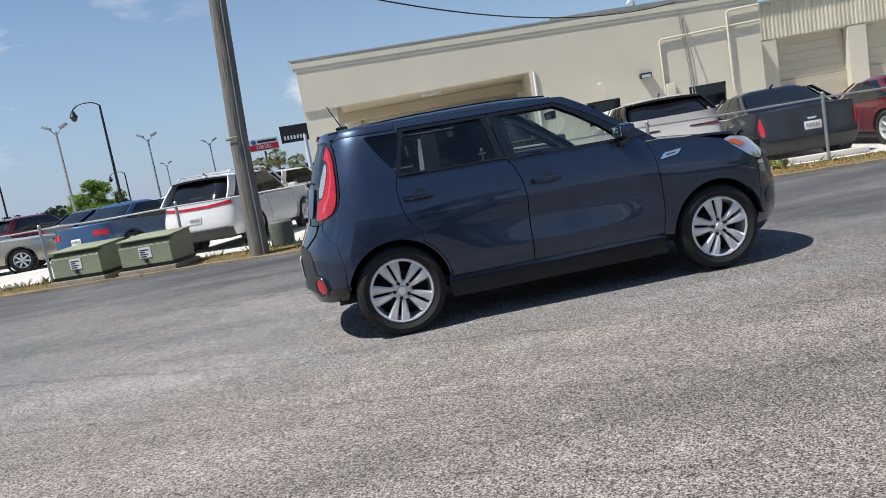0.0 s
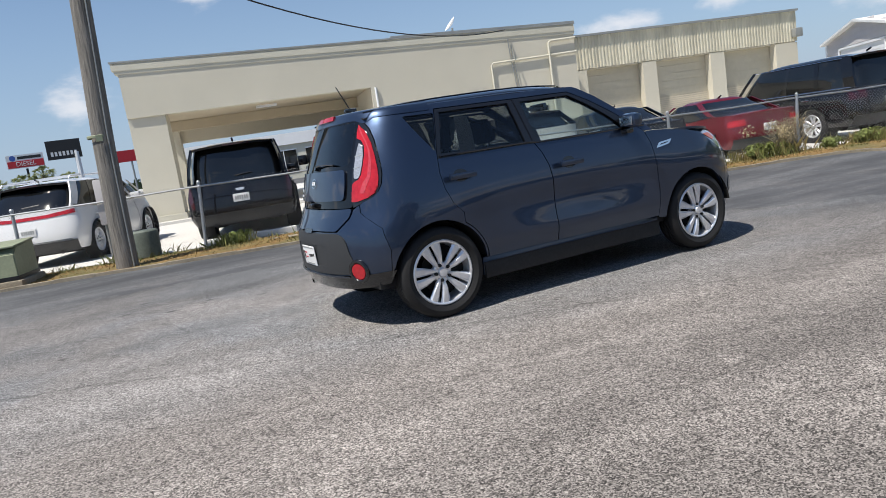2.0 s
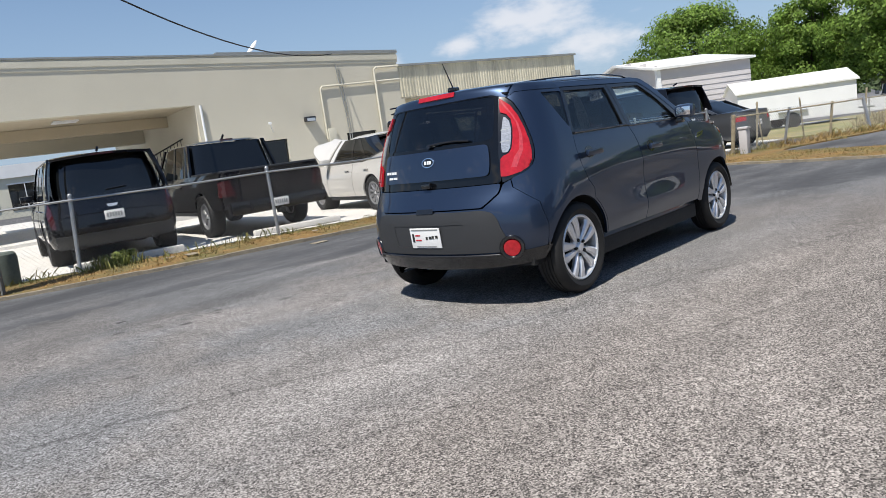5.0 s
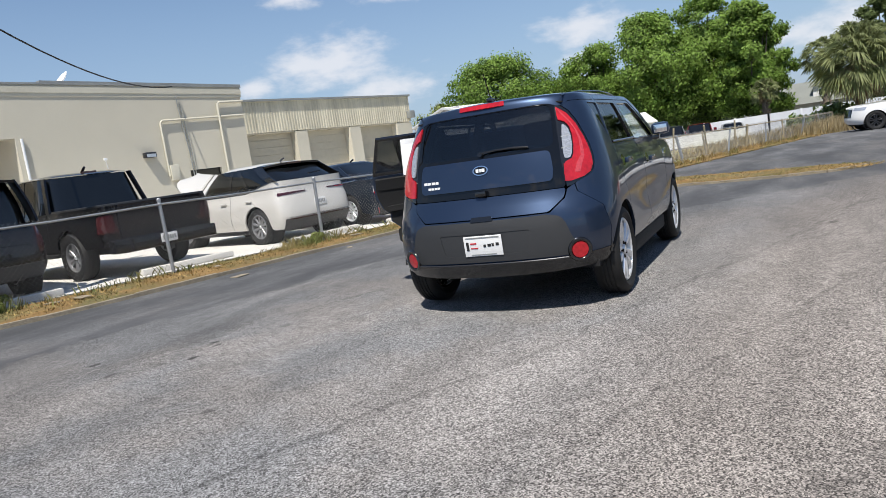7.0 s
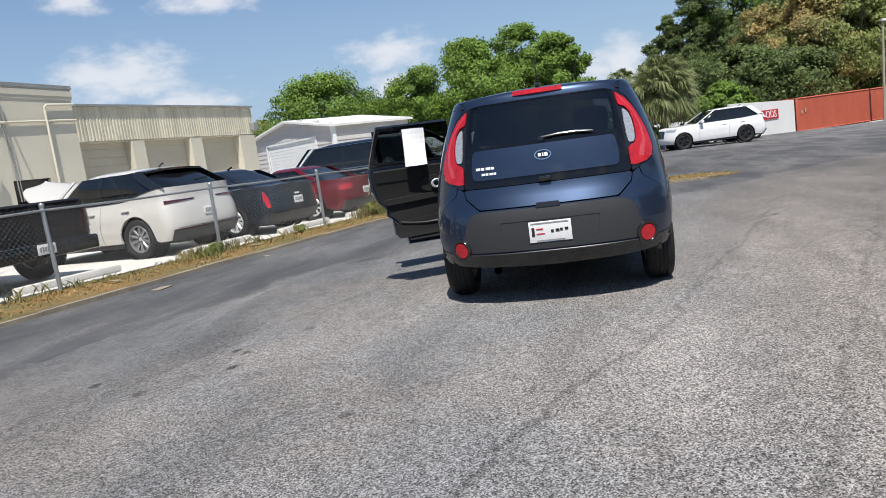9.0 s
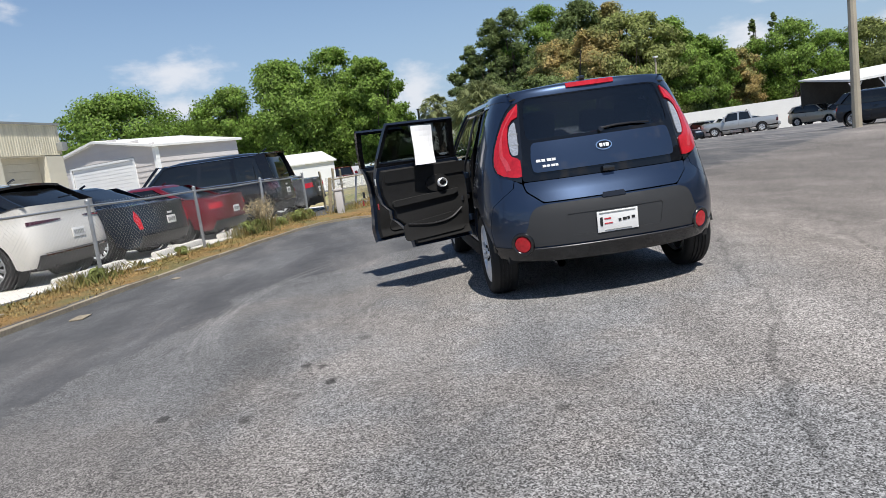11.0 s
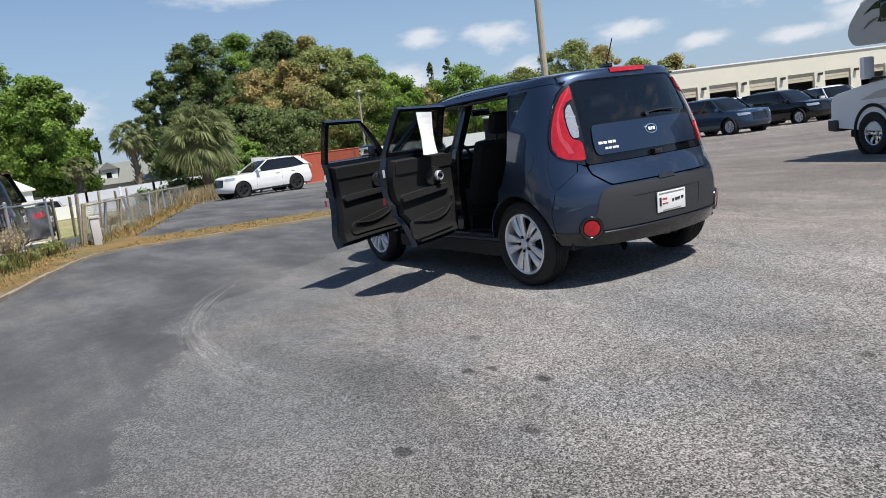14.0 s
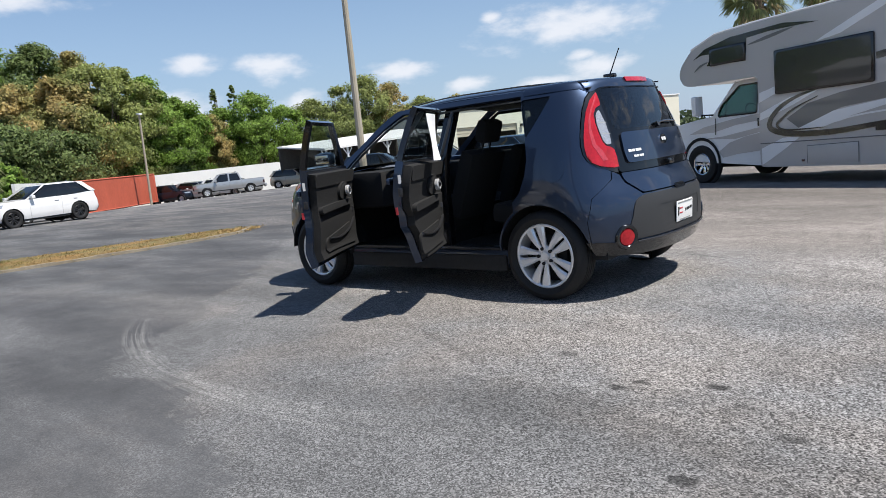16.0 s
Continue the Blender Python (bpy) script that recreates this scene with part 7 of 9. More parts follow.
    for sy in (1, -1):
        for xa, xb in ((bedx + 0.08, bedx + 0.3), (bedx + 1.1, bedx + 1.08), (bedx + L * 0.41, bedx + L * 0.42 - 0.64)):
            rows = []
            bp = bmesh.new()
            for t in (0.0, 0.5, 1.0):
                w = hw * (0.93 - 0.13 * t) + 0.008
                x = xa + (xb - xa) * t
                rows.append([bp.verts.new((x + d, sy * (w + o), zb - 0.03 + (H - 0.05 - zb) * t)) for d, o in ((-0.06, 0), (0.06, 0), (0.06, -0.04), (-0.06, -0.04))])
            for q0, q1 in zip(rows, rows[1:]):
                for j in range(4):
                    bp.faces.new((q0[j], q0[(j + 1) % 4], q1[(j + 1) % 4], q1[j]))
            bmesh.ops.recalc_face_normals(bp, faces=bp.faces)
            part("pillar", bp, color, root)
        ol = [hull.side(x, z) for x, z in ((xr + 0.02, zb * 0.64), (xr + 0.2, zb * 0.64), (xr + 0.17, zb * 0.86), (xr + 0.02, zb * 0.88))]
        part("tail_lamp", sheet_mesh(ol, lambda a, b, o: hull.point(a, b, 0.008 + o), 0.02, 0.07, mirror=sy < 0), tail, root)
        part("mirror", box(-0.08, 0.08, -0.12, 0.12, -0.12, 0.12, bevel=0.03), color, root, at=pose(bedx + L * 0.37, sy * (hw + 0.14), zb + 0.12))
        part("running_board", box(ra + 0.1, wb - ra - 0.1, sy * hw * 0.9 - 0.06, sy * hw * 0.9 + 0.06, zs - 0.12, zs - 0.06, bevel=0.02), "plastic", root)
        for hx in (bedx + 0.55, bedx + 1.5):
            part("door_handle", box(-0.1, 0.1, -0.018, 0.018, -0.02, 0.02, bevel=0.01), color, root, at=pose(hx, sy * (hw + 0.005), zb * 0.84))
        for sx in (bedx + 0.06, bedx + 1.1, bedx + 2.15):
            part("door_seam", tube([(sx, sy * (hull.at(hull.side(sx, z)[0], z).y + 0.0005), z) for z in (zs + 0.03, 0.8, 1.0, zb - 0.02)], 0.005, 5), "trim_black", root)
        ol = [hull.back(sy * y, z, False) for y, z in ((hw * 0.62, 0.82), (hw * 0.95, 0.82), (hw * 0.95, 1.0), (hw * 0.62, 1.0))]
        part("headlamp", sheet_mesh(ol, lambda a, b, o: hull.point(a, b, 0.008 + o), 0.02, 0.08), "clear_lens", root)
    part("rear_bumper", box(xr - 0.14, xr + 0.06, -hw * 0.93, hw * 0.93, zs - 0.12, zs + 0.1, bevel=0.03), color, root)
    part("tow_hitch", box(xr - 0.18, xr, -0.05, 0.05, zs - 0.2, zs - 0.1), "under", root)
    number_plate(root, Matrix.Translation((xr - 0.15, 0, zs + 0.01)) @ pose(0, 0, 0, 0, 0, -90))
    part("stop_lamp", box(bedx + 0.2, bedx + 0.25, -0.13, 0.13, H - 0.05, H - 0.015), "red_dark", root)
    part("aerial", tube([(bedx + 0.5, 0, H - 0.01), (bedx + 0.36, 0, H + 0.07)], 0.025, 6), "trim_black", root)
    ol = [hull.back(y, z, False) for y, z in ((-hw * 0.55, 0.62), (hw * 0.55, 0.62), (hw * 0.55, 1.05), (-hw * 0.55, 1.05))]
    part("grille", sheet_mesh(ol, lambda a, b, o: hull.point(a, b, 0.01 + o), 0.02, 0.12), "trim_black", root)
    part("underbody", box(xr + 0.2, xf - 0.4, -hw * 0.6, hw * 0.6, 0.4, 0.72), "under", root, angle=0)
    for x in (0.0, wb):
        for sy in (1, -1):
            fit_wheel(root, ("truck", wheel, wr), pose(x, sy * (hw - 0.15), wr, 0, 0, 0 if sy > 0 else 180), r=wr, rim_r=wr * 0.6, width=0.29, spokes=6, twin=True, face=wheel)
    return root


pickup("pickup_truck", "black crew-cab pickup with covered bed by the fence", "car_black", parked(2.05, 8.85, 80), wheel="wheel_grey")

# ---- trees ----
TREES = {}


def leaf_cloud(name, centres, count, size, seed, material, parent, flat=0.75):
    """Many small leaf clumps round the given balls, as one crown mesh."""
    r = np.random.default_rng(seed)
    c = np.array([b[:3] for b in centres], float)
    rad = np.array([b[3] for b in centres], float)
    pick = r.choice(len(c), count, p=rad ** 2 / (rad ** 2).sum())
    d = r.normal(size=(count, 3))
    d /= np.linalg.norm(d, axis=1)[:, None]
    d[:, 2] = d[:, 2] * flat + 0.08
    shell = np.clip(np.abs(r.normal(0.78, 0.24, count)), 0.05, 1.25)
    pos = c[pick] + d * (rad[pick] * shell)[:, None]
    mid = (c * rad[:, None]).sum(0) / rad.sum()
    far = pos - mid
    far /= np.linalg.norm(far, axis=1)[:, None] + 1e-6
    n = 0.5 * d + 0.8 * far + r.normal(size=(count, 3)) * 0.5
    n /= np.linalg.norm(n, axis=1)[:, None]
    t = np.cross(n, r.normal(size=(count, 3)))
    t /= np.linalg.norm(t, axis=1)[:, None]
    b = np.cross(n, t)
    s = size * r.uniform(0.55, 1.3, count)[:, None]
    w = s * r.uniform(0.45, 0.8, count)[:, None]
    bend = n * s * 0.18
    quad = np.stack([pos - t * s, pos - b * w - bend, pos + t * s, pos + b * w - bend], 1).reshape(-1, 3)
    me = bpy.data.meshes.new(name)
    me.vertices.add(count * 4)
    me.vertices.foreach_set("co", quad.astype(np.float32).ravel())
    me.loops.add(count * 4)
    me.loops.foreach_set("vertex_index", np.arange(count * 4, dtype=np.int32))
    me.polygons.add(count)
    me.polygons.foreach_set("loop_start", np.arange(0, count * 4, 4, dtype=np.int32))
    me.update(calc_edges=True)
    me.materials.append(M[material])
    ob = new(name, me)
    ob.parent = parent
    return ob


def tree(x, y, h, w, leaf="leaf_oak", count=7000, seed=1, trunk=0.28, label="broad green oak tree", size=0.26, airy=1.0, group="trees behind the lot"):
    """A tapered trunk with limbs and a clumped, uneven crown."""
    q = random.Random(seed)
    z = ground_z(x, y)
    root = thing("tree", label, "tree", pose(x, y, z - 0.05), group)
    base = h * trunk
    centres = []
    for i in range(int(115 * airy) + 12):
        a = q.uniform(0, 2 * math.pi)
        v = q.uniform(0.0, 1.0)
        zz = base * 0.75 + (h - base * 0.75) * v
        prof = math.sin(math.pi * min(1.0, 0.12 + 0.9 * v)) ** 0.6
        rr = w / 2 * prof * (q.uniform(0.05, 0.95) ** 0.6)
        r = w * q.uniform(0.05, 0.145) * (1.15 - 0.4 * v)
        centres.append((rr * math.cos(a), rr * math.sin(a), min(zz, h - r * 0.7), r))
    bm = bmesh.new()
    tr = max(0.12, h * 0.028)
    add_tube(bm, [(0, 0, -0.1), (q.gauss(0, 0.1), q.gauss(0, 0.1), base * 0.6), (q.gauss(0, 0.25), q.gauss(0, 0.25), base * 1.3), (q.gauss(0, 0.3), q.gauss(0, 0.3), h * 0.7)], [tr * 1.3, tr, tr * 0.75, tr * 0.25], 9)
    part("trunk", bm, "bark", root)
    for c in centres[:16]:
        p0 = Vector((0, 0, base * q.uniform(0.6, 1.4)))
        p1 = Vector(c[:3])
        m = p0.lerp(p1, 0.5) + Vector((q.gauss(0, 0.3), q.gauss(0, 0.3), -0.15 * (p1 - p0).length))
        part("limb", tube([p0, m, p1], [tr * 0.45, tr * 0.25, tr * 0.07], 6), "bark", root)
    leaf_cloud("crown", centres, int(count * 3.7), size * 0.52, seed, leaf, root)
    return root


def fan_palm(x, y, h, spread=1.6, seed=2, label="cabbage palm with dry hanging fronds", dead=14, green=74):
    """A palm: booted trunk and fans of narrow leaflets."""
    q = random.Random(seed)
    root = thing("palm", label, "palm tree", pose(x, y, ground_z(x, y) - 0.05), "palms")
    bm = bmesh.new()
    trunk_top = h - spread * 0.9
    add_tube(bm, [(0, 0, -0.1), (0.05, 0, trunk_top * 0.5), (0.0, 0.05, trunk_top)], [0.3, 0.22, 0.24], 10)
    for i in range(int(trunk_top * 22)):
        a, z = q.uniform(0, 6.28), q.uniform(0.3, trunk_top)
        d = Vector((math.cos(a), math.sin(a), 0))
        add_tube(bm, [d * 0.2 + Vector((0, 0, z)), d * 0.42 + Vector((0, 0, z + 0.28))], [0.06, 0.02], 4)
    part("trunk", bm, "palm_bark", root)
    top = Vector((0, 0, trunk_top))
    for kind, n in (("frond", green), ("frond_dead", int(dead * 1.6))):
        for i in range(n):
            a = q.uniform(0, 6.28)
            el = q.uniform(-0.75, 1.4) if kind == "frond" else q.uniform(-1.35, -0.45)
            d = Vector((math.cos(a) * math.cos(el), math.sin(a) * math.cos(el), math.sin(el)))
            L = spread * (q.uniform(0.7, 1.05) if kind == "frond" else q.uniform(0.45, 0.85))
            hub = top + d * L * 0.6
            side = d.cross(Vector((0, 0, 1))).normalized()
            upv = side.cross(d).normalized()
            roll = q.uniform(-1.0, 1.0)
            side, upv = side * math.cos(roll) + upv * math.sin(roll), upv * math.cos(roll) - side * math.sin(roll)
            bmf = bmesh.new()
            add_tube(bmf, [top, hub], [0.025, 0.012], 4)
            droop = q.uniform(0.3, 0.75)
            for j in range(15):
                t = (j / 14 - 0.5) * 2.1 + q.gauss(0, 0.05)
                dd = d * math.cos(t) + side * math.sin(t)
                ln = L * 0.44 * (1 - 0.1 * abs(t)) * q.uniform(0.85, 1.1)
                mid = hub + dd * ln * 0.5 + Vector((0, 0, -0.06 * ln))
                tip = hub + dd * ln + Vector((q.gauss(0, 0.05), q.gauss(0, 0.05), -droop * ln))
                ww = (side * math.cos(t) - d * math.sin(t)) * 0.038
                v = [bmf.verts.new(p) for p in (hub, mid - ww + upv * 0.02, tip, mid + ww - upv * 0.02)]
                bmf.faces.new(v)
            part("frond", bmf, kind, root, angle=0)
    return root


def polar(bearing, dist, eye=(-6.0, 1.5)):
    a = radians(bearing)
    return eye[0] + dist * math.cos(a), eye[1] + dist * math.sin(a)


def build_trees():
    # oaks behind the sheds
    tree(68, 27, 12.4, 15.5, count=15000, seed=3, size=0.3)
    tree(76, 38, 9.2, 10, count=4000, seed=31, leaf="leaf_lime")
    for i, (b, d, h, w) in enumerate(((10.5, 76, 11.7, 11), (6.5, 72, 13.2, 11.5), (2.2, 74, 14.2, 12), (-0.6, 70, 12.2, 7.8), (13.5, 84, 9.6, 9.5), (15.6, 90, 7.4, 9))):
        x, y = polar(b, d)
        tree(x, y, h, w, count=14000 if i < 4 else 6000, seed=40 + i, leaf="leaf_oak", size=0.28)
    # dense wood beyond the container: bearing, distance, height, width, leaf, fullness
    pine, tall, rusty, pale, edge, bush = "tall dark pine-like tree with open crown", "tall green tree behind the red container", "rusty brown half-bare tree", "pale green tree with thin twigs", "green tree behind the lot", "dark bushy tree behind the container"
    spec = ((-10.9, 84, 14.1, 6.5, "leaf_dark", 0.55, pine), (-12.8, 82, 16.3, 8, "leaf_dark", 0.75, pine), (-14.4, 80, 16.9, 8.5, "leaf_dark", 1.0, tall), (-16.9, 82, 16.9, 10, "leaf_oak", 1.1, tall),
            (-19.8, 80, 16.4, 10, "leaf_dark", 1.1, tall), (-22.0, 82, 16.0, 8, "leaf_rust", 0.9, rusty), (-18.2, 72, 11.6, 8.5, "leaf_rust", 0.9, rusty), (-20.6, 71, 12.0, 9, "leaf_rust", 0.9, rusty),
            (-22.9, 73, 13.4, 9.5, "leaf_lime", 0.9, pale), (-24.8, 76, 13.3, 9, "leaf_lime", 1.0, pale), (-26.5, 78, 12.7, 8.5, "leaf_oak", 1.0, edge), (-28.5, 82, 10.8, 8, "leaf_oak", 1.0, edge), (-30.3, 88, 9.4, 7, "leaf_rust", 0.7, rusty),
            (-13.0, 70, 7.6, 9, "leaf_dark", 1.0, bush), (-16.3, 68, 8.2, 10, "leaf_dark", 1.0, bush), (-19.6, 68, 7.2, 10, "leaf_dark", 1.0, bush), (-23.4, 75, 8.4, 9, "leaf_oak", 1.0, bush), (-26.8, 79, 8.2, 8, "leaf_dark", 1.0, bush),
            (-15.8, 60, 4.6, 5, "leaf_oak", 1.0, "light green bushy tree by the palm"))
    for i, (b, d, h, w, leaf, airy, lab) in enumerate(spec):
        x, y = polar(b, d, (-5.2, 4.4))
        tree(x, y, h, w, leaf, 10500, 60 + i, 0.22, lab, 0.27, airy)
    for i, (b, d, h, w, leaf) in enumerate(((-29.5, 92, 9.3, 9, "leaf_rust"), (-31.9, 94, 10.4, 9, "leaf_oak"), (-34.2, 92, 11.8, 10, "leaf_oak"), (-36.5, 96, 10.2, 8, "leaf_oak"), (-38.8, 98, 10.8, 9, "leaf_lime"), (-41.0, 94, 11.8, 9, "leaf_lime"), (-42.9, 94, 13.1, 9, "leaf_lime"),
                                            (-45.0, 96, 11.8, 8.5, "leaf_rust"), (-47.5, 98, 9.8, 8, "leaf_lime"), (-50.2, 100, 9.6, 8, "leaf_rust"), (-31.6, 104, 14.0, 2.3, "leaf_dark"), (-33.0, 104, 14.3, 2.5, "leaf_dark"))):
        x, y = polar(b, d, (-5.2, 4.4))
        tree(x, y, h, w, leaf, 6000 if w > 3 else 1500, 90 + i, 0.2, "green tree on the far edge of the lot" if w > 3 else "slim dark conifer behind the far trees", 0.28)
    # palms
    fan_palm(36.33, -5.34, 5.75, 2.45, 5, dead=75, green=190)
    fan_palm(57.0, -4.65, 7.6, 1.9, 6, "cabbage palm behind the white fence", dead=26, green=90)
    fan_palm(57.5, -0.3, 5.1, 1.3, 8, "small palm behind the white fence")
    for b, d, h, s in ((-74, 42, 9.3, 8), (-78.5, 44, 9.8, 9)):
        x, y = polar(b, d, (-4.1, 5.2))
        fan_palm(x, y, h, 2.0, s, "tall palm behind the motorhome")
    x, y = polar(93.2, 130, (-2.5, -5.7))
    for k in range(4):
        fan_palm(x + k * 3.2 - 6, y + (k % 2) * 4, 6.2 + 0.7 * (k % 3), 2.2, 20 + k, "distant palm beside the road")
    x, y = polar(107, 90, (-1.7, -5.9))
    tree(x, y, 5.2, 6, "leaf_oak", 2500, 130, 0.3, "distant thin tree beyond the lamp posts", 0.28, 0.5)
    # shrub and bright clump by the container
    for (x, y, h, w, leaf) in ((38.5, -7.6, 2.2, 2.4, "leaf_lime"), (38.6, -4.0, 1.5, 2.4, "leaf_dark"), (37.2, -5.0, 1.5, 2.0, "leaf_dark"), (38.9, -2.9, 1.1, 1.8, "leaf_oak"), (44.5, -11.7, 2.7, 1.1, "leaf_lime")):
        s = thing("shrub", "leafy shrub growing at the edge of the asphalt", "shrub", pose(x, y, ground_z(x, y)), "shrubs")
        q = random.Random(int(x * 10))
        leaf_cloud("foliage", [(q.gauss(0, w * 0.22), q.gauss(0, w * 0.22), h * q.uniform(0.2, 0.75), w * 0.26) for _ in range(9)], 900, 0.14, int(x), leaf, s)
    # dry twiggy bush and green weeds caught in the chain-link fence
    q = random.Random(17)
    s = thing("dry_bush", "dry brown twiggy bush growing through the fence", "bush", pose(9.55, 4.42, ground_z(9.5, 4.4) + 0.03))
    for k in range(5):
        bm = bmesh.new()
        for _ in range(16):
            a, rr = q.uniform(0, 6.28), q.uniform(0.15, 0.75)
            h = q.uniform(0.45, 0.95) * (1.1 - 0.5 * rr)
            d = Vector((math.cos(a) * rr * 1.0 + 0.12 * (k - 2), math.sin(a) * rr * 0.45, h))
            m = d * 0.5 + Vector((q.gauss(0, 0.06), q.gauss(0, 0.04), 0.08))
            add_tube(bm, [(0.1 * (k - 2), 0, 0), m, d], [0.008, 0.006, 0.002], 4)
            for _ in range(3):
                e = m.lerp(d, q.uniform(0.1, 0.8))
                add_tube(bm, [e, e + Vector((q.gauss(0, 0.13), q.gauss(0, 0.08), q.uniform(0.02, 0.16)))], [0.004, 0.0015], 3)
        part("stem", bm, "post_wood", s, angle=0)
    leaf_cloud("dry_leaves", [(q.gauss(0, 0.35), q.gauss(0, 0.12), q.uniform(0.25, 0.8), 0.16) for _ in range(10)], 700, 0.022, 4, "frond_dead", s)
    for x, h, w in ((8.75, 0.34, 0.5), (9.35, 0.3, 0.6), (10.4, 0.22, 0.5), (11.3, 0.3, 0.6), (11.9, 0.26, 0.5), (-1.2, 0.24, 0.4), (3.95, 0.2, 0.35), (6.2, 0.16, 0.35)):
        y = 7.84 - 0.301 * (x + 1.78)
        s = thing("weed_clump", "low green weed clump at the foot of the fence", "weeds", pose(x, y - 0.06, ground_z(x, y) + 0.03), "weed clumps")
        leaf_cloud("foliage", [(q.gauss(0, w * 0.3), q.gauss(0, w * 0.16), h * q.uniform(0.15, 0.75), w * 0.17) for _ in range(10)], 1000, 0.03, int(x * 10) + 50, "leaf_lime", s)
    # tall dry reeds grown through the far half of the wire fence
    q = random.Random(29)
    verts, faces = [], []
    line = [Vector((20.0, 2.0)), Vector((26.0, -0.2)), Vector((31.5, -2.9)), Vector((33.4, -5.2))]
    for k in range(5200):
        u = q.random() ** 0.7 * 2.999
        i = int(u)
        p = line[i].lerp(line[i + 1], u - i) + Vector((q.gauss(0, 0.3), q.gauss(0, 0.22)))
        z = ground_z(p.x, p.y)
        h = q.uniform(0.35, 0.95) * (0.55 + 0.45 * u / 3)
        a = q.uniform(0, 6.28)
        s = Vector((math.cos(a), math.sin(a), 0)) * 0.012
        b = Vector((p.x, p.y, z))
        t = b + Vector((q.gauss(0, 0.14), q.gauss(0, 0.14), h))
        m = b.lerp(t, 0.6) + Vector((q.gauss(0, 0.02), q.gauss(0, 0.02), 0.03))
        n = len(verts)
        verts += [b - s, b + s, m + s, m - s, t]
        faces += [(n, n + 1, n + 2, n + 3), (n + 3, n + 2, n + 4)]
    me = bpy.data.meshes.new("dry_reeds")
    me.from_pydata([tuple(v) for v in verts], [], faces)
    me.materials.append(M["frond_dead"])
    tagged(new("dry_reeds", me), "tall dry brown reeds grown through the wire fence", "reeds", kind="stuff")
    # distant woods all round the horizon
    r = random.Random(5)
    balls = []
    for i in range(420):
        b = r.uniform(-70, 130)
        d = r.uniform(190, 300)
        x, y = polar(b, d)
        balls.append((x, y, ground_z(x, y) + r.uniform(0.5, 3.2), r.uniform(2.5, 5.0)))
    ob = leaf_cloud("far_woods", balls, 26000, 0.9, 77, "far_wood", None, 0.6)
    tagged(ob, "low line of distant green woods on the horizon", "woods", kind="stuff")


build_trees()

# ---- distant structures ----


def corrugated(a, b, z0, z1, pitch, depth, material, name, parent):
    """A vertically ribbed wall between two plan points."""
    a, b = Vector((*a, 0)), Vector((*b, 0))
    L = (b - a).length
    bm = ribbed_sheet(L, z0, z1, 0, pitch, depth)
    d = (b - a) / L
    m = Matrix(((d.x, -d.y, 0, a.x), (d.y, d.x, 0, a.y), (0, 0, 1, 0), (0, 0, 0, 1)))
    return part(name, bm, material, parent, angle=0, at=m)


def build_container():
    a, b = Vector((50.5, -16.6)), Vector((56.2, -25.7))
    z = ground_z(52, -20)
    d = (b - a).normalized()
    n = Vector((d.y, -d.x))
    if n.x > 0:
        n = -n
    c = thing("shipping_container", "rust-red corrugated shipping container on the asphalt", "container")
    back = lambda p: (p - n * 2.44)
    for p, q, nm in ((b, a, "side_wall"), (back(a), back(b), "side_wall"), (a, back(a), "end_wall"), (back(b), b, "end_wall")):
        corrugated(tuple(p), tuple(q), z + 0.12, z + 2.5, 0.28, 0.04, "container", nm, c)
    part("roof", slab([tuple(p) for p in (a, b, back(b), back(a))], z + 2.46, z + 2.5), "container", c, angle=0)
    for p in (a, b, back(a), back(b)):
        part("corner_post", box(p.x - 0.08, p.x + 0.08, p.y - 0.08, p.y + 0.08, z, z + 2.58, bevel=0.01), "container", c)
    for p, q in ((a, b), (back(a), back(b)), (a, back(a)), (b, back(b))):
        for zz in (0.08, 2.52):
            part("rail", tube([(p.x, p.y, z + zz), (q.x, q.y, z + zz)], 0.07, 4), "container", c)
    for k in (0.5, 0.9):
        w = a.lerp(b, k / 12.0) + n * 0.05
        part("marking", box(-0.05, 0.05, -0.05, 0.05, 0.0, 0.3), "post_wood", c, at=pose(w.x, w.y, z + 1.2 + k * 0.3), angle=0)


build_container()


def wall_run(pts, h, t, material, name, label, category="wall", posts=0.0):
    """A plain free-standing wall through plan points."""
    root = thing(name, label, category)
    for a, b in zip(pts, pts[1:]):
        a, b = Vector(a), Vector(b)
        d = (b - a).normalized()
        n = Vector((-d.y, d.x)) * t / 2
        poly = [tuple(p) for p in (a - n, b - n, b + n, a + n)]
        part("panel", slab(poly, -0.1, h, ground_z), material, root, angle=0)
        if posts:
            for p in along([a.to_3d(), b.to_3d()], posts):
                z = ground_z(p.x, p.y)
                part("post", box(p.x - t, p.x + t, p.y - t, p.y + t, z - 0.05, z + h + 0.06), material, root, angle=0)
    return root


def text(body, size, material, parent, at, extrude=0.004, align="CENTER"):
    cu = bpy.data.curves.new("lettering", "FONT")
    cu.body, cu.size, cu.extrude, cu.align_x, cu.align_y = body, size, extrude, align, "CENTER"
    tmp = bpy.data.objects.new("lettering", cu)
    scene.collection.objects.link(tmp)
    me = bpy.data.meshes.new_from_object(tmp.evaluated_get(bpy.context.evaluated_depsgraph_get()))
    bpy.data.objects.remove(tmp)
    me.materials.clear()
    me.materials.append(M[material])
    ob = new("lettering", me)
    ob.parent = parent
    ob.matrix_basis = at
    return ob


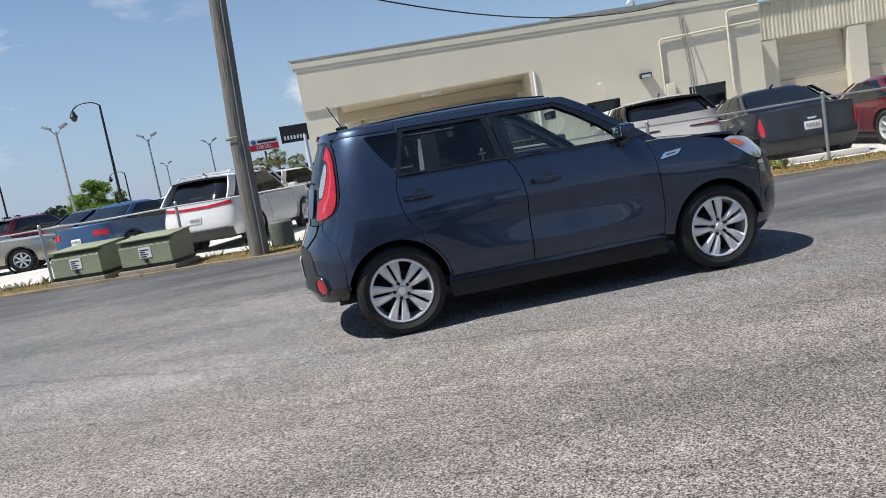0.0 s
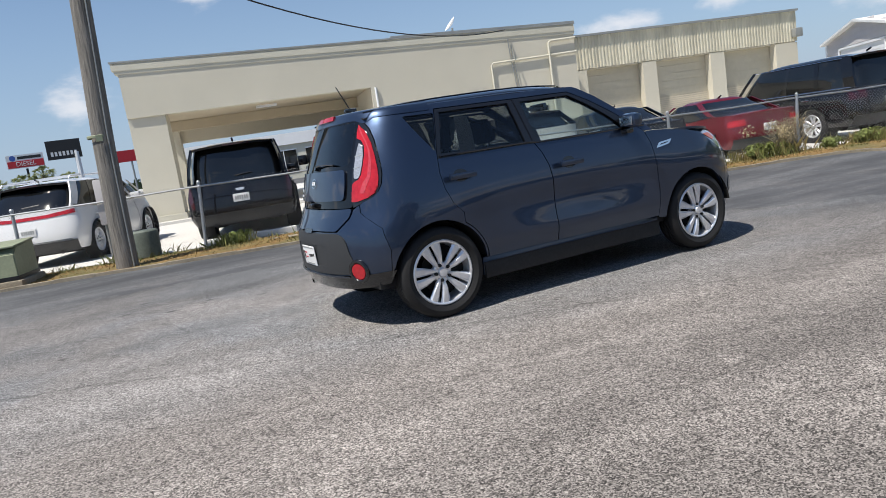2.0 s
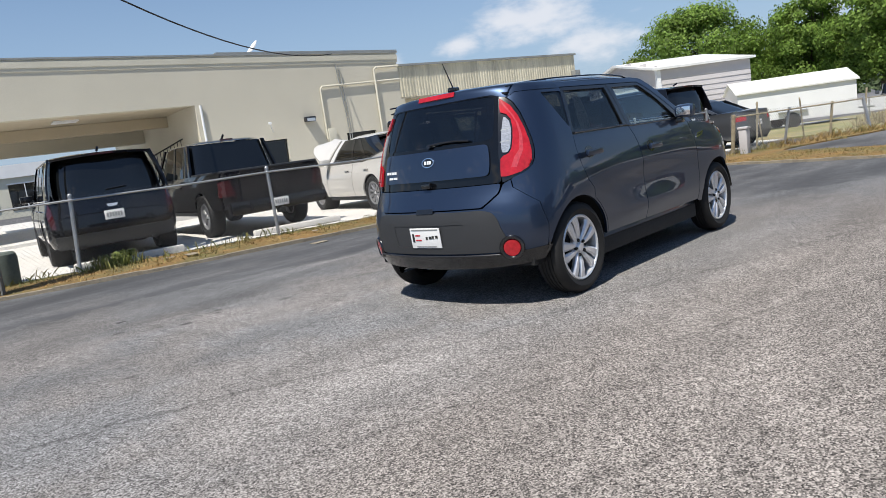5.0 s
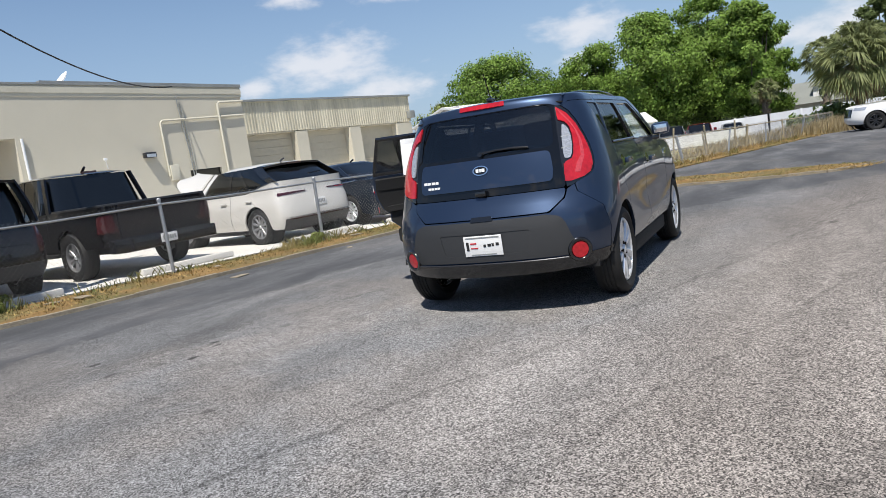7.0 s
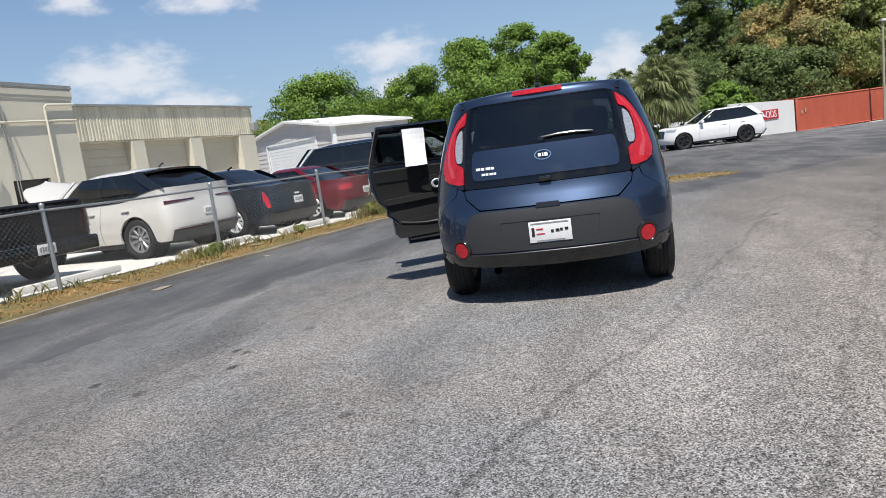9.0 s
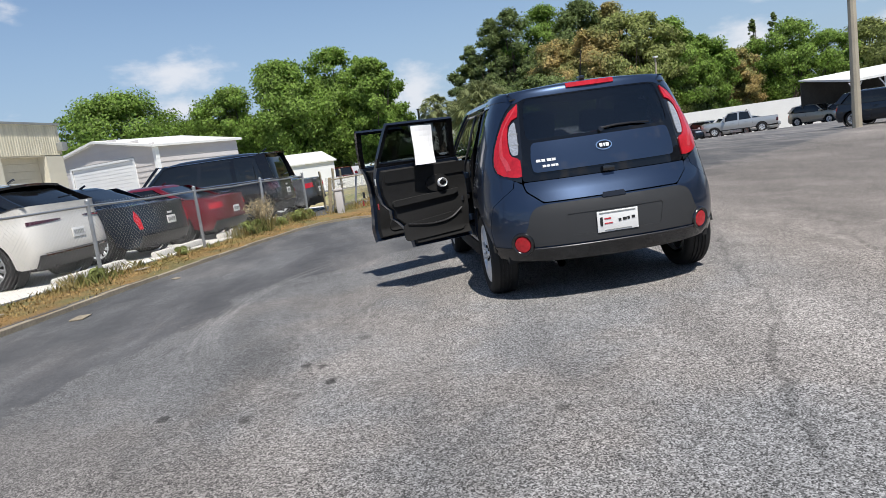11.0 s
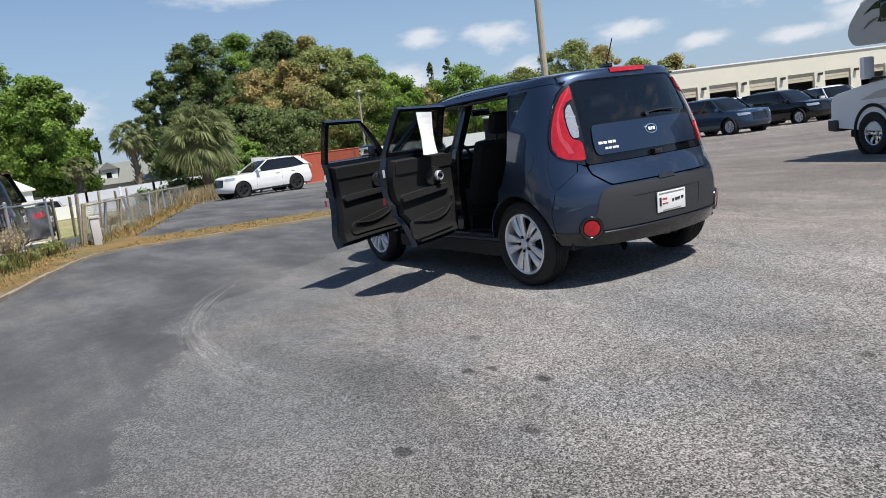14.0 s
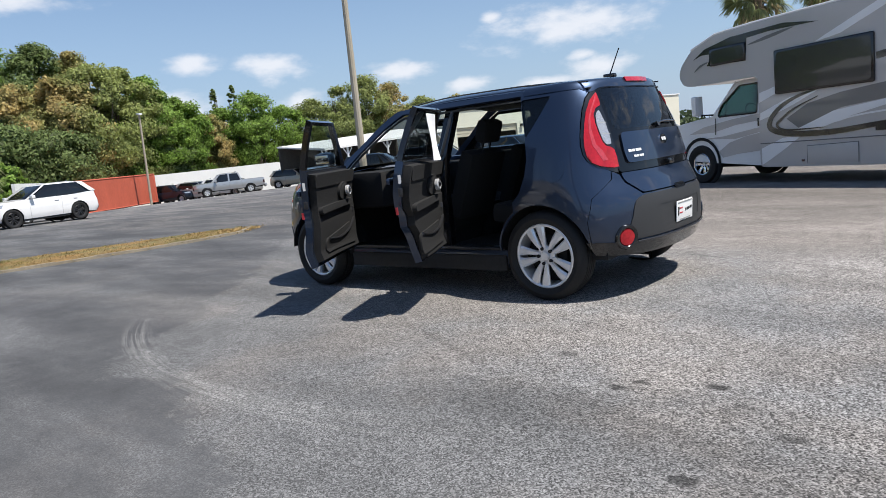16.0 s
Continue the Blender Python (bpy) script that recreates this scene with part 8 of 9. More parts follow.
def build_walls():
    w = wall_run([(44.5, -10.6), (50.5, -16.35)], 2.4, 0.2, "white_paint", "white_wall", "white painted block wall with a red lettered sign")
    d = Vector((6.0, -5.75, 0)).normalized()
    c = Vector((47.9, -13.86, ground_z(48, -13.8) + 1.45)) + Vector((d.y, -d.x, 0)) * 0.13
    face = Matrix(((d.x, 0, d.y, c.x), (d.y, 0, -d.x, c.y), (0, 1, 0, c.z), (0, 0, 0, 1)))
    b = part("sign_board", box(-1.6, 1.25, -0.32, 0.36, 0.0, 0.03), "ink_red", w, angle=0, at=face)
    text("ODS", 0.72, "white_paint", b, pose(0.25, 0, 0.04), 0.012)
    wall_run([(60.5, -22.0), (59.0, -30.0), (56.0, -46.0), (51.5, -62.0), (48.0, -72.0)], 2.75, 0.15, "white_paint", "white_fence", "long white boundary wall behind parked cars", "fence")
    wall_run([(58.0, 4.6), (56.5, -0.5), (54.0, -5.2), (52.6, -8.6)], 1.9, 0.08, "white_metal", "vinyl_fence", "white vinyl privacy fence below the oaks", "fence", 2.4)
    wall_run([(38.5, 10.0), (40.5, 4.5), (41.0, 0.5)], 0.75, 0.2, "white_paint", "low_wall", "low white wall along the back lot")


build_walls()


def build_shed():
    c0, c1 = Vector((25.6, 11.2)), Vector((31.0, 18.0))
    d = (c1 - c0).normalized()
    back = Vector((d.y, -d.x)) * 4.6
    z = ground_z(27, 12) - 0.05
    L = (c1 - c0).length
    m = Matrix(((d.x, d.y, 0, c0.x), (d.y, -d.x, 0, c0.y), (0, 0, 1, z), (0, 0, 0, 1)))
    s = thing("metal_shed", "grey metal storage shed with white roll-up door and trim", "shed", m)
    e, a = 3.45, 4.08
    D = 4.6
    # gable front in lapped boards round the door opening
    k = 17
    for i in range(k):
        z0 = a * i / k
        z1 = a * (i + 1) / k
        half = lambda zz: 0.0 if zz <= e else L / 2 * (zz - e) / (a - e)
        x0, x1 = half(z0 + 0.01), L - half(z0 + 0.01)
        if x1 - x0 < 0.3:
            continue
        spans = [(x0, x1)] if z0 > 2.95 else [(x0, L * 0.2), (L * 0.8, x1)]
        for p, q in spans:
            bm = bmesh.new()
            add_prism(bm, [(0.0, z0), (-0.05, z0), (-0.02, z1), (0.0, z1)], lambda y, zz: (p, y, zz), lambda y, zz: (q, y, zz))
            bmesh.ops.recalc_face_normals(bm, faces=bm.faces)
            part("siding_board", bm, "siding", s, angle=0)
    for i in range(14):
        z0, z1 = e * i / 14, e * (i + 1) / 14
        bm = bmesh.new()
        add_prism(bm, [(0.0, z0), (-0.05, z0), (-0.02, z1), (0.0, z1)], lambda y, zz: (-0.02 + y, 0.0, zz), lambda y, zz: (-0.02 + y, D, zz))
        bmesh.ops.recalc_face_normals(bm, faces=bm.faces)
        part("siding_board", bm, "siding", s, angle=0)
    part("rear_wall", box(0, L, D - 0.08, D, 0, e), "siding", s, angle=0)
    part("side_wall", box(L - 0.08, L, 0, D, 0, e), "siding", s, angle=0)
    dr = part("rollup_door", box(L * 0.2, L * 0.8, 0.02, 0.06, 0, 3.0), "white_metal", s, angle=0)
    for i in range(18):
        part("slat", box(L * 0.205, L * 0.795, -0.0, 0.025, 0.03 + i * 0.165, 0.172 + i * 0.165), "white_metal", dr, angle=0)
    for x0, x1, zz in ((L * 0.185, L * 0.2, 3.06), (L * 0.8, L * 0.815, 3.06)):
        part("door_trim", box(x0, x1, -0.07, 0.02, 0, zz), "white_metal", s, angle=0)
    part("door_trim", box(L * 0.185, L * 0.815, -0.07, 0.02, 3.0, 3.1), "white_metal", s, angle=0)
    for x in (0.0, L):
        part("corner_trim", box(x - 0.1, x + 0.1, -0.09, 0.1, 0, e), "white_metal", s, angle=0)
    for sgn in (0, 1):
        x0, x1 = (-0.25, L / 2) if sgn == 0 else (L + 0.25, L / 2)
        bm = bmesh.new()
        add_prism(bm, [(x0, e - 0.06), (x1, a), (x1, a + 0.1), (x0, e + 0.04)], lambda x, zz: (x, -0.3, zz), lambda x, zz: (x, D + 0.2, zz))
        bmesh.ops.recalc_face_normals(bm, faces=bm.faces)
        part("roof", bm, "roof_white", s, angle=0)
    # small white box trailer with ridged roof
    t = thing("box_trailer", "white box trailer with a ridged roof behind the fence", "trailer", pose(27.3, 6.2, ground_z(27, 5), 0, 0, -58))
    bm = bmesh.new()
    add_prism(bm, [(-1.25, 0.45), (1.25, 0.45), (1.25, 1.7), (0.0, 2.15), (-1.25, 1.7)], lambda y, zz: (-2.3, y, zz), lambda y, zz: (2.3, y, zz))
    bmesh.ops.recalc_face_normals(bm, faces=bm.faces)
    part("box_body", bm, "white_metal", t, angle=0)
    for sy in (-1, 1):
        bm = bmesh.new()
        add_prism(bm, [(sy * 1.35, 1.66), (0, 2.17), (0, 2.22), (sy * 1.35, 1.72)], lambda y, zz: (-2.4, y, zz), lambda y, zz: (2.4, y, zz))
        bmesh.ops.recalc_face_normals(bm, faces=bm.faces)
        part("roof", bm, "roof_white", t, angle=0)
        part("wheel", add_lathe(bmesh.new(), [(0.0, -0.1), (0.2, -0.1), (0.33, -0.09), (0.33, 0.09), (0.2, 0.1), (0.0, 0.1)], 18), "tyre", t, at=pose(-0.2, sy * 1.2, 0.33))
        part("mudguard", box(-0.75, 0.4, sy * 1.25 - 0.14, sy * 1.25 + 0.14, 0.68, 0.74, bevel=0.02), "grey_metal", t)
    part("drawbar", tube([(2.2, 0, 0.5), (3.4, 0, 0.45)], 0.05, 6), "grey_metal", t)
    part("jack", tube([(3.2, 0, 0.0), (3.2, 0, 0.8)], 0.035, 6), "grey_metal", t)


build_shed()


def build_right_building():
    a, b = Vector((40.0, -47.5)), Vector((31.0, -83.0))
    d = (b - a).normalized()
    z = ground_z(38, -50) - 0.05
    L = (b - a).length
    m = Matrix(((d.x, -d.y, 0, a.x), (d.y, d.x, 0, a.y), (0, 0, 1, z), (0, 0, 0, 1)))
    s = thing("workshop_building", "cream workshop building with a row of open service bays", "building", m)
    H, top = 3.5, 5.2
    part("fascia", box(0, L, 0, 0.3, H, top), "cream", s, angle=0)
    part("coping", box(-0.1, L + 0.1, -0.12, 0.4, top, top + 0.12), "white_metal", s, angle=0)
    # back wall coloured near-black to give the bays' shade
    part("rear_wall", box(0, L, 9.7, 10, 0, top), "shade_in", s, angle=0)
    part("end_wall", box(0, 0.3, 0.3, 9.7, 0, top), "cream", s, angle=0)
    part("end_wall", box(L - 0.3, L, 0.3, 9.7, 0, top), "cream", s, angle=0)
    part("roof", box(0, L, 0.3, 10, top - 0.3, top - 0.1), "roof_white", s, angle=0)
    x = 0.0
    i = 0
    while x < L - 5:
        part("pier", box(x, x + 1.3, 0, 0.3, 0, H), "cream", s, angle=0)
        lift = (0.9, 0.7, 1.0, 0.8)[i % 4]
        dr = part("bay_door", box(x + 1.3, x + 4.6, 0.2, 0.26, H - lift, H), "rollup", s, angle=0)
        for k in range(3):
            part("door_panel", box(x + 1.34, x + 4.56, 0.17, 0.2, H - lift + 0.03 + k * lift / 3, H - lift + (k + 0.9) * lift / 3), "rollup", dr, angle=0)
        lamp = part("wall_lamp", box(x + 0.4, x + 0.75, -0.35, 0, H - 0.35, H - 0.1, bevel=0.04), "alloy_dark", s)
        x += 4.6
        i += 1
    part("pier", box(x, L, 0, 0.3, 0, H), "cream", s, angle=0)
    part("bay_floor", box(0.3, L - 0.3, 0.3, 9.7, 0, 0.06), "concrete", s, angle=0)
    for k in range(5):
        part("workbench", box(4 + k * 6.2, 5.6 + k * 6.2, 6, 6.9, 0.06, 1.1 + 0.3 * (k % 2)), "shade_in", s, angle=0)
    # open carport in front of the end wall
    c = thing("carport", "long open carport with white roof edge and steel posts", "carport", pose(0, 0, z))
    bm = bmesh.new()
    add_prism(bm, [(39.5, 2.9), (46.0, 3.6), (46.0, 3.72), (39.5, 3.08)], lambda x_, zz: (x_, -47.0, zz + 0.4), lambda x_, zz: (x_ + 2.2, -33.5, zz - 0.3))
    bmesh.ops.recalc_face_normals(bm, faces=bm.faces)
    part("roof", bm, "roof_white", c, angle=0)
    for k in range(7):
        t = k / 6
        px, py = 39.8 + 2.2 * t, -46.5 + 12.6 * t
        part("post", tube([(px, py, 0), (px, py, 3.2 - 0.55 * t)], 0.09, 8), "white_metal", c)
        part("brace", tube([(px, py - 0.5, 3.1 - 0.55 * t), (px, py, 2.5 - 0.55 * t)], 0.05, 6), "white_metal", c)
        part("brace", tube([(px, py + 0.5, 3.1 - 0.55 * t), (px, py, 2.5 - 0.55 * t)], 0.05, 6), "white_metal", c)
    # carport's inner shade put into the wall's dark colour
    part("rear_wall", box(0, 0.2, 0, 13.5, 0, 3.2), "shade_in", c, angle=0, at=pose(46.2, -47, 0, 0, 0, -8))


build_right_building()

# ---- poles, lamps, signs, wires ----


def build_poles():
    p = thing("utility_pole", "weathered grey timber utility pole on the verge", "pole", pose(-3.13, 7.33, ground_z(-3, 7)))
    part("shaft", tube([(0, 0, -0.3), (0.05, 0, 2.0), (0.2, 0.02, 5.0), (0.42, 0.04, 9.5)], [0.18, 0.165, 0.147, 0.12], 16), "pole_wood", p)
    part("ground_wire", tube([(0.1, -0.17, 0.0), (0.13, -0.165, 2.2), (0.27, -0.14, 5.0), (0.46, -0.1, 9.4)], 0.012, 5), "grey_metal", p)
    part("tag", box(-0.05, 0.05, -0.2, -0.185, 2.1, 2.2), "tube_green", p)
    part("tie", add_lathe(bmesh.new(), [(0.168, 2.16), (0.177, 2.17), (0.177, 2.2), (0.168, 2.21)], 16, "z"), "tube_green", p)
    part("cross_arm", box(-0.6, 1.4, -0.06, 0.06, 8.9, 9.05, bevel=0.01), "pole_wood", p)
    for x in (-0.5, 1.3):
        part("insulator", add_lathe(bmesh.new(), [(0.0, 9.05), (0.04, 9.05), (0.05, 9.12), (0.03, 9.16), (0.0, 9.18)], 10, "z"), "white_metal", p, at=pose(x, 0, 0))
    b = BLD @ Vector((-2.6, -0.1, 4.7))
    a = Vector((-2.88, 7.35, 0))
    run = (a - b).to_2d().length
    pts = [Vector((b.x + (a.x - b.x) * t / 20, b.y + (a.y - b.y) * t / 20, 4.75 - 0.149 * run * t / 20 + 0.0118 * (run * t / 20) ** 2)) for t in range(21)]
    w = thing("service_cable", "black overhead cable from the pole to the building", "cable")
    part("wire", tube(pts, 0.016, 6), "rubber", w)
    q = thing("light_pole", "slender concrete lot light pole", "pole", pose(22.43, -19.64, ground_z(22, -20), 0, -0.6, 0))
    part("shaft", tube([(0, 0, -0.2), (0, 0, 13)], [0.2, 0.12], 10), "pole_con", q)
    part("lamp_arm", tube([(-1.2, 0, 12.8), (1.2, 0, 12.8)], 0.05, 6), "grey_metal", q)
    for x in (-1.2, 1.2):
        part("lamp_head", box(x - 0.3, x + 0.3, -0.2, 0.2, 12.6, 12.75, bevel=0.03), "grey_metal", q)
    x, y = polar(-26.7, 64, (-4.1, 5.2))
    q = thing("light_pole", "thin pole with a small lamp beside the container", "pole", pose(x, y, ground_z(x, y), 0, -3, 0))
    part("shaft", tube([(0, 0, -0.2), (0, 0, 7.5)], [0.11, 0.08], 8), "pole_con", q)
    part("lamp_head", box(-0.25, 0.25, -0.15, 0.15, 7.5, 7.65, bevel=0.03), "white_metal", q)
    eye = (-1.7, -5.9)

    def lamp(b, d, h, kind, seed):
        x, y = polar(b, d, eye)
        lab = {"arm": "black street lamp with a curved arm and hanging lantern", "twin": "tall lot lamp with twin floodlights"}[kind]
        r = thing("street_lamp", lab, "street lamp", pose(x, y, ground_z(x, y)), "lot lamps")
        mt = "black_metal" if kind == "arm" else "grey_metal"
        part("pole", tube([(0, 0, -0.1), (0, 0, h)], [0.11, 0.07], 8), mt, r)
        if kind == "arm":
            part("arm", tube(smooth_line([(0, 0, h), (-0.5, 0, h + 0.25), (-1.3, 0, h + 0.22), (-1.75, 0, h - 0.1)], 5), 0.045, 6), mt, r)
            part("lantern", add_lathe(bmesh.new(), [(0.02, 0.3), (0.1, 0.25), (0.2, 0.0), (0.26, -0.1), (0.15, -0.35), (0.05, -0.42)], 12, "z"), mt, r, at=pose(-1.75, 0, h - 0.4))
        else:
            for s in (-1, 1):
                part("arm", tube([(0, 0, h - 0.3), (s * 0.45, 0, h + 0.25)], 0.04, 6), mt, r)
                part("floodlight", box(-0.3, 0.3, -0.2, 0.2, -0.09, 0.09, bevel=0.03), mt, r, at=pose(s * 0.6, 0, h + 0.35, 0, s * -25, 0))
    lamp(105.2, 52, 8.3, "arm", 1)
    lamp(108.4, 60, 7.8, "twin", 2)
    lamp(102.5, 70, 7.2, "twin", 3)
    lamp(104.6, 95, 5.6, "arm", 4)
    lamp(98.2, 85, 7.0, "twin", 5)
    lamp(112.6, 75, 5.8, "arm", 6)
    lamp(101.6, 120, 7.0, "twin", 7)
    x, y = polar(94.0, 150, (-2.2, -5.8))
    s = thing("roadside_sign", "white and red roadside sign on a dark pole", "sign", pose(x, y, 0, 0, 0, 4))
    part("post", tube([(0, 0, -0.1), (0, 0, 8)], 0.2, 8), "black_metal", s)
    bd = part("board", box(-3.0, 3.0, -0.2, 0.2, 8.2, 10.6), "white_plate", s, angle=0)
    part("red_band", box(-2.9, 2.9, -0.24, -0.2, 8.3, 9.5), "ink_red", bd, angle=0)
    text("DIESEL", 1.1, "white_plate", bd, pose(0, -0.26, 8.9, 90, 0, 0), 0.01)
    part("logo_oval", add_lathe(bmesh.new(), [(0.0, -0.22), (0.5, -0.22), (0.5, -0.2)], 20), "ink_blue", bd, at=pose(-2.0, 0, 10.05))
    part("name_bar", box(-1.2, 2.6, -0.23, -0.2, 9.8, 10.3), "ink", bd, angle=0)
    x, y = polar(91.5, 150, (-2.2, -5.8))
    s = thing("roadside_sign", "black roadside sign with pale bar lettering on a white pole", "sign", pose(x, y, 0, 0, 0, 4))
    part("post", tube([(2.0, 0, -0.1), (2.0, 0, 10)], 0.45, 8), "white_metal", s)
    bd = part("board", box(-2.9, 2.9, -0.2, 0.2, 8.9, 12.4), "ink", s, angle=0)
    for i in range(7):
        part("name_bar", box(-2.3 + i * 0.66, -1.9 + i * 0.66, -0.23, -0.2, 9.5, 10.3), "white_plate", bd, angle=0)
    x, y = polar(87.2, 170, (-2.2, -5.8))
    s = thing("roadside_sign", "red roadside sign partly hidden by palms", "sign", pose(x, y, 0, 0, 0, 4))
    part("post", tube([(0, 0, -0.1), (0, 0, 8)], 0.2, 8), "grey_metal", s)
    part("board", box(-3, 3, -0.2, 0.2, 7.5, 10.0), "ink_red", s, angle=0)


build_poles()


def build_verge_things():
    # two green transformer boxes on pads
    for i, (x, y) in enumerate(((-6.45, 8.6), (-5.08, 8.15))):
        t = thing("utility_box", "faded green metal utility box with white warning label", "utility box", pose(x, y, 0.035, 0, 0, -18 + 2 * i), "utility boxes on the verge")
        part("pad", box(-0.58, 0.58, -0.53, 0.48, -0.1, 0.09, bevel=0.02), "kerb", t)
        bm = bmesh.new()
        add_prism(bm, [(-0.45, 0.1), (-0.45, 0.52), (-0.3, 0.62), (0.42, 0.68), (0.42, 0.1)], lambda yy, zz: (-0.52, yy, zz), lambda yy, zz: (0.52, yy, zz))
        bmesh.ops.recalc_face_normals(bm, faces=bm.faces)
        bmesh.ops.bevel(bm, geom=list(bm.edges), offset=0.015, segments=2, affect="EDGES")
        part("cabinet", bm, "tube_green", t)
        lid = part("lid", box(-0.54, 0.54, -0.46, 0.44, 0.0, 0.03, bevel=0.01), "tube_green", t, at=pose(0, 0, 0.645, 3.5, 0, 0))
        part("skirt", box(-0.53, 0.53, -0.462, 0.432, 0.1, 0.16), "black_metal", t, angle=0)
        lb = part("warning_label", box(-0.12, 0.12, -0.458, -0.452, 0.28, 0.48), "white_plate", t, angle=0)
        bm = bmesh.new()
        bars(bm, -0.1, 0.3, 0.2, 0.16, (0.9, 0.5, 0.8, 0.6), -0.459, 0.5)
        part("label_bars", bm, "ink", lb, angle=0)
        part("padlock", box(-0.03, 0.03, -0.49, -0.45, 0.2, 0.27, bevel=0.01), "alloy_dark", t)
    # round concrete post and green cabinet behind the pole
    t = thing("terminal_drum", "squat faded green drum-shaped terminal behind the pole", "drum", pose(-2.72, 8.2, 0.03))
    part("drum_body", add_lathe(bmesh.new(), [(0.0, 0.5), (0.2, 0.5), (0.23, 0.47), (0.24, 0.4), (0.225, 0.02), (0.0, 0.0)], 20, "z"), "terminal", t)
    t = thing("cable_cabinet", "pale grey green cabinet on posts beside the pole", "cabinet", pose(-3.2, 8.4, 0.03, 0, 0, -18))
    part("cabinet_body", box(-0.15, 0.15, -0.1, 0.1, 0.7, 1.5, bevel=0.02), "siding", t)
    for sx in (-0.09, 0.09):
        part("leg", tube([(sx, 0, -0.05), (sx, 0, 0.71)], 0.035, 8), "grey_metal", t)
    t = thing("utility_pedestal", "small white plastic utility pedestal at the fence corner", "pedestal", pose(12.25, 2.75, ground_z(12, 3)))
    part("pedestal_body", box(-0.12, 0.12, -0.1, 0.1, 0, 0.62, bevel=0.03), "siding", t)
    part("cap", box(-0.14, 0.14, -0.12, 0.12, 0.62, 0.68, bevel=0.02), "siding", t)
    # pale debris chips on verge and lane
    for i, (x, y, s) in enumerate(((0.68, 4.98, 0.12), (2.9, 4.6, 0.07), (-0.4, 6.9, 0.14), (-0.7, 7.1, 0.1), (4.6, 5.6, 0.12), (-6.9, 8.4, 0.1), (1.6, 6.3, 0.08))):
        t = thing("flat_stone", "flat pale piece of broken concrete on the ground", "stone", pose(x, y, ground_z(x, y) + (0.0 if y < 5.2 else 0.035), 0, 0, i * 40), "broken concrete pieces")
        part("stone_body", box(-s, s, -s * 0.6, s * 0.6, 0.0, 0.012, bevel=0.004), "kerb", t)
    # white wheel stops in the neighbouring lot
    for x, y in ((-0.9, 8.0), (2.0, 7.35), (4.9, 6.5), (7.3, 5.75), (9.8, 5.1)):
        t = thing("wheel_stop", "pale concrete wheel stop at the end of a bay", "wheel stop", pose(x, y, ground_z(x, y) + 0.03, 0, 0, -15), "wheel stops")
        part("stop_body", box(-0.85, 0.85, -0.08, 0.08, 0, 0.11, bevel=0.03), "concrete", t)


build_verge_things()


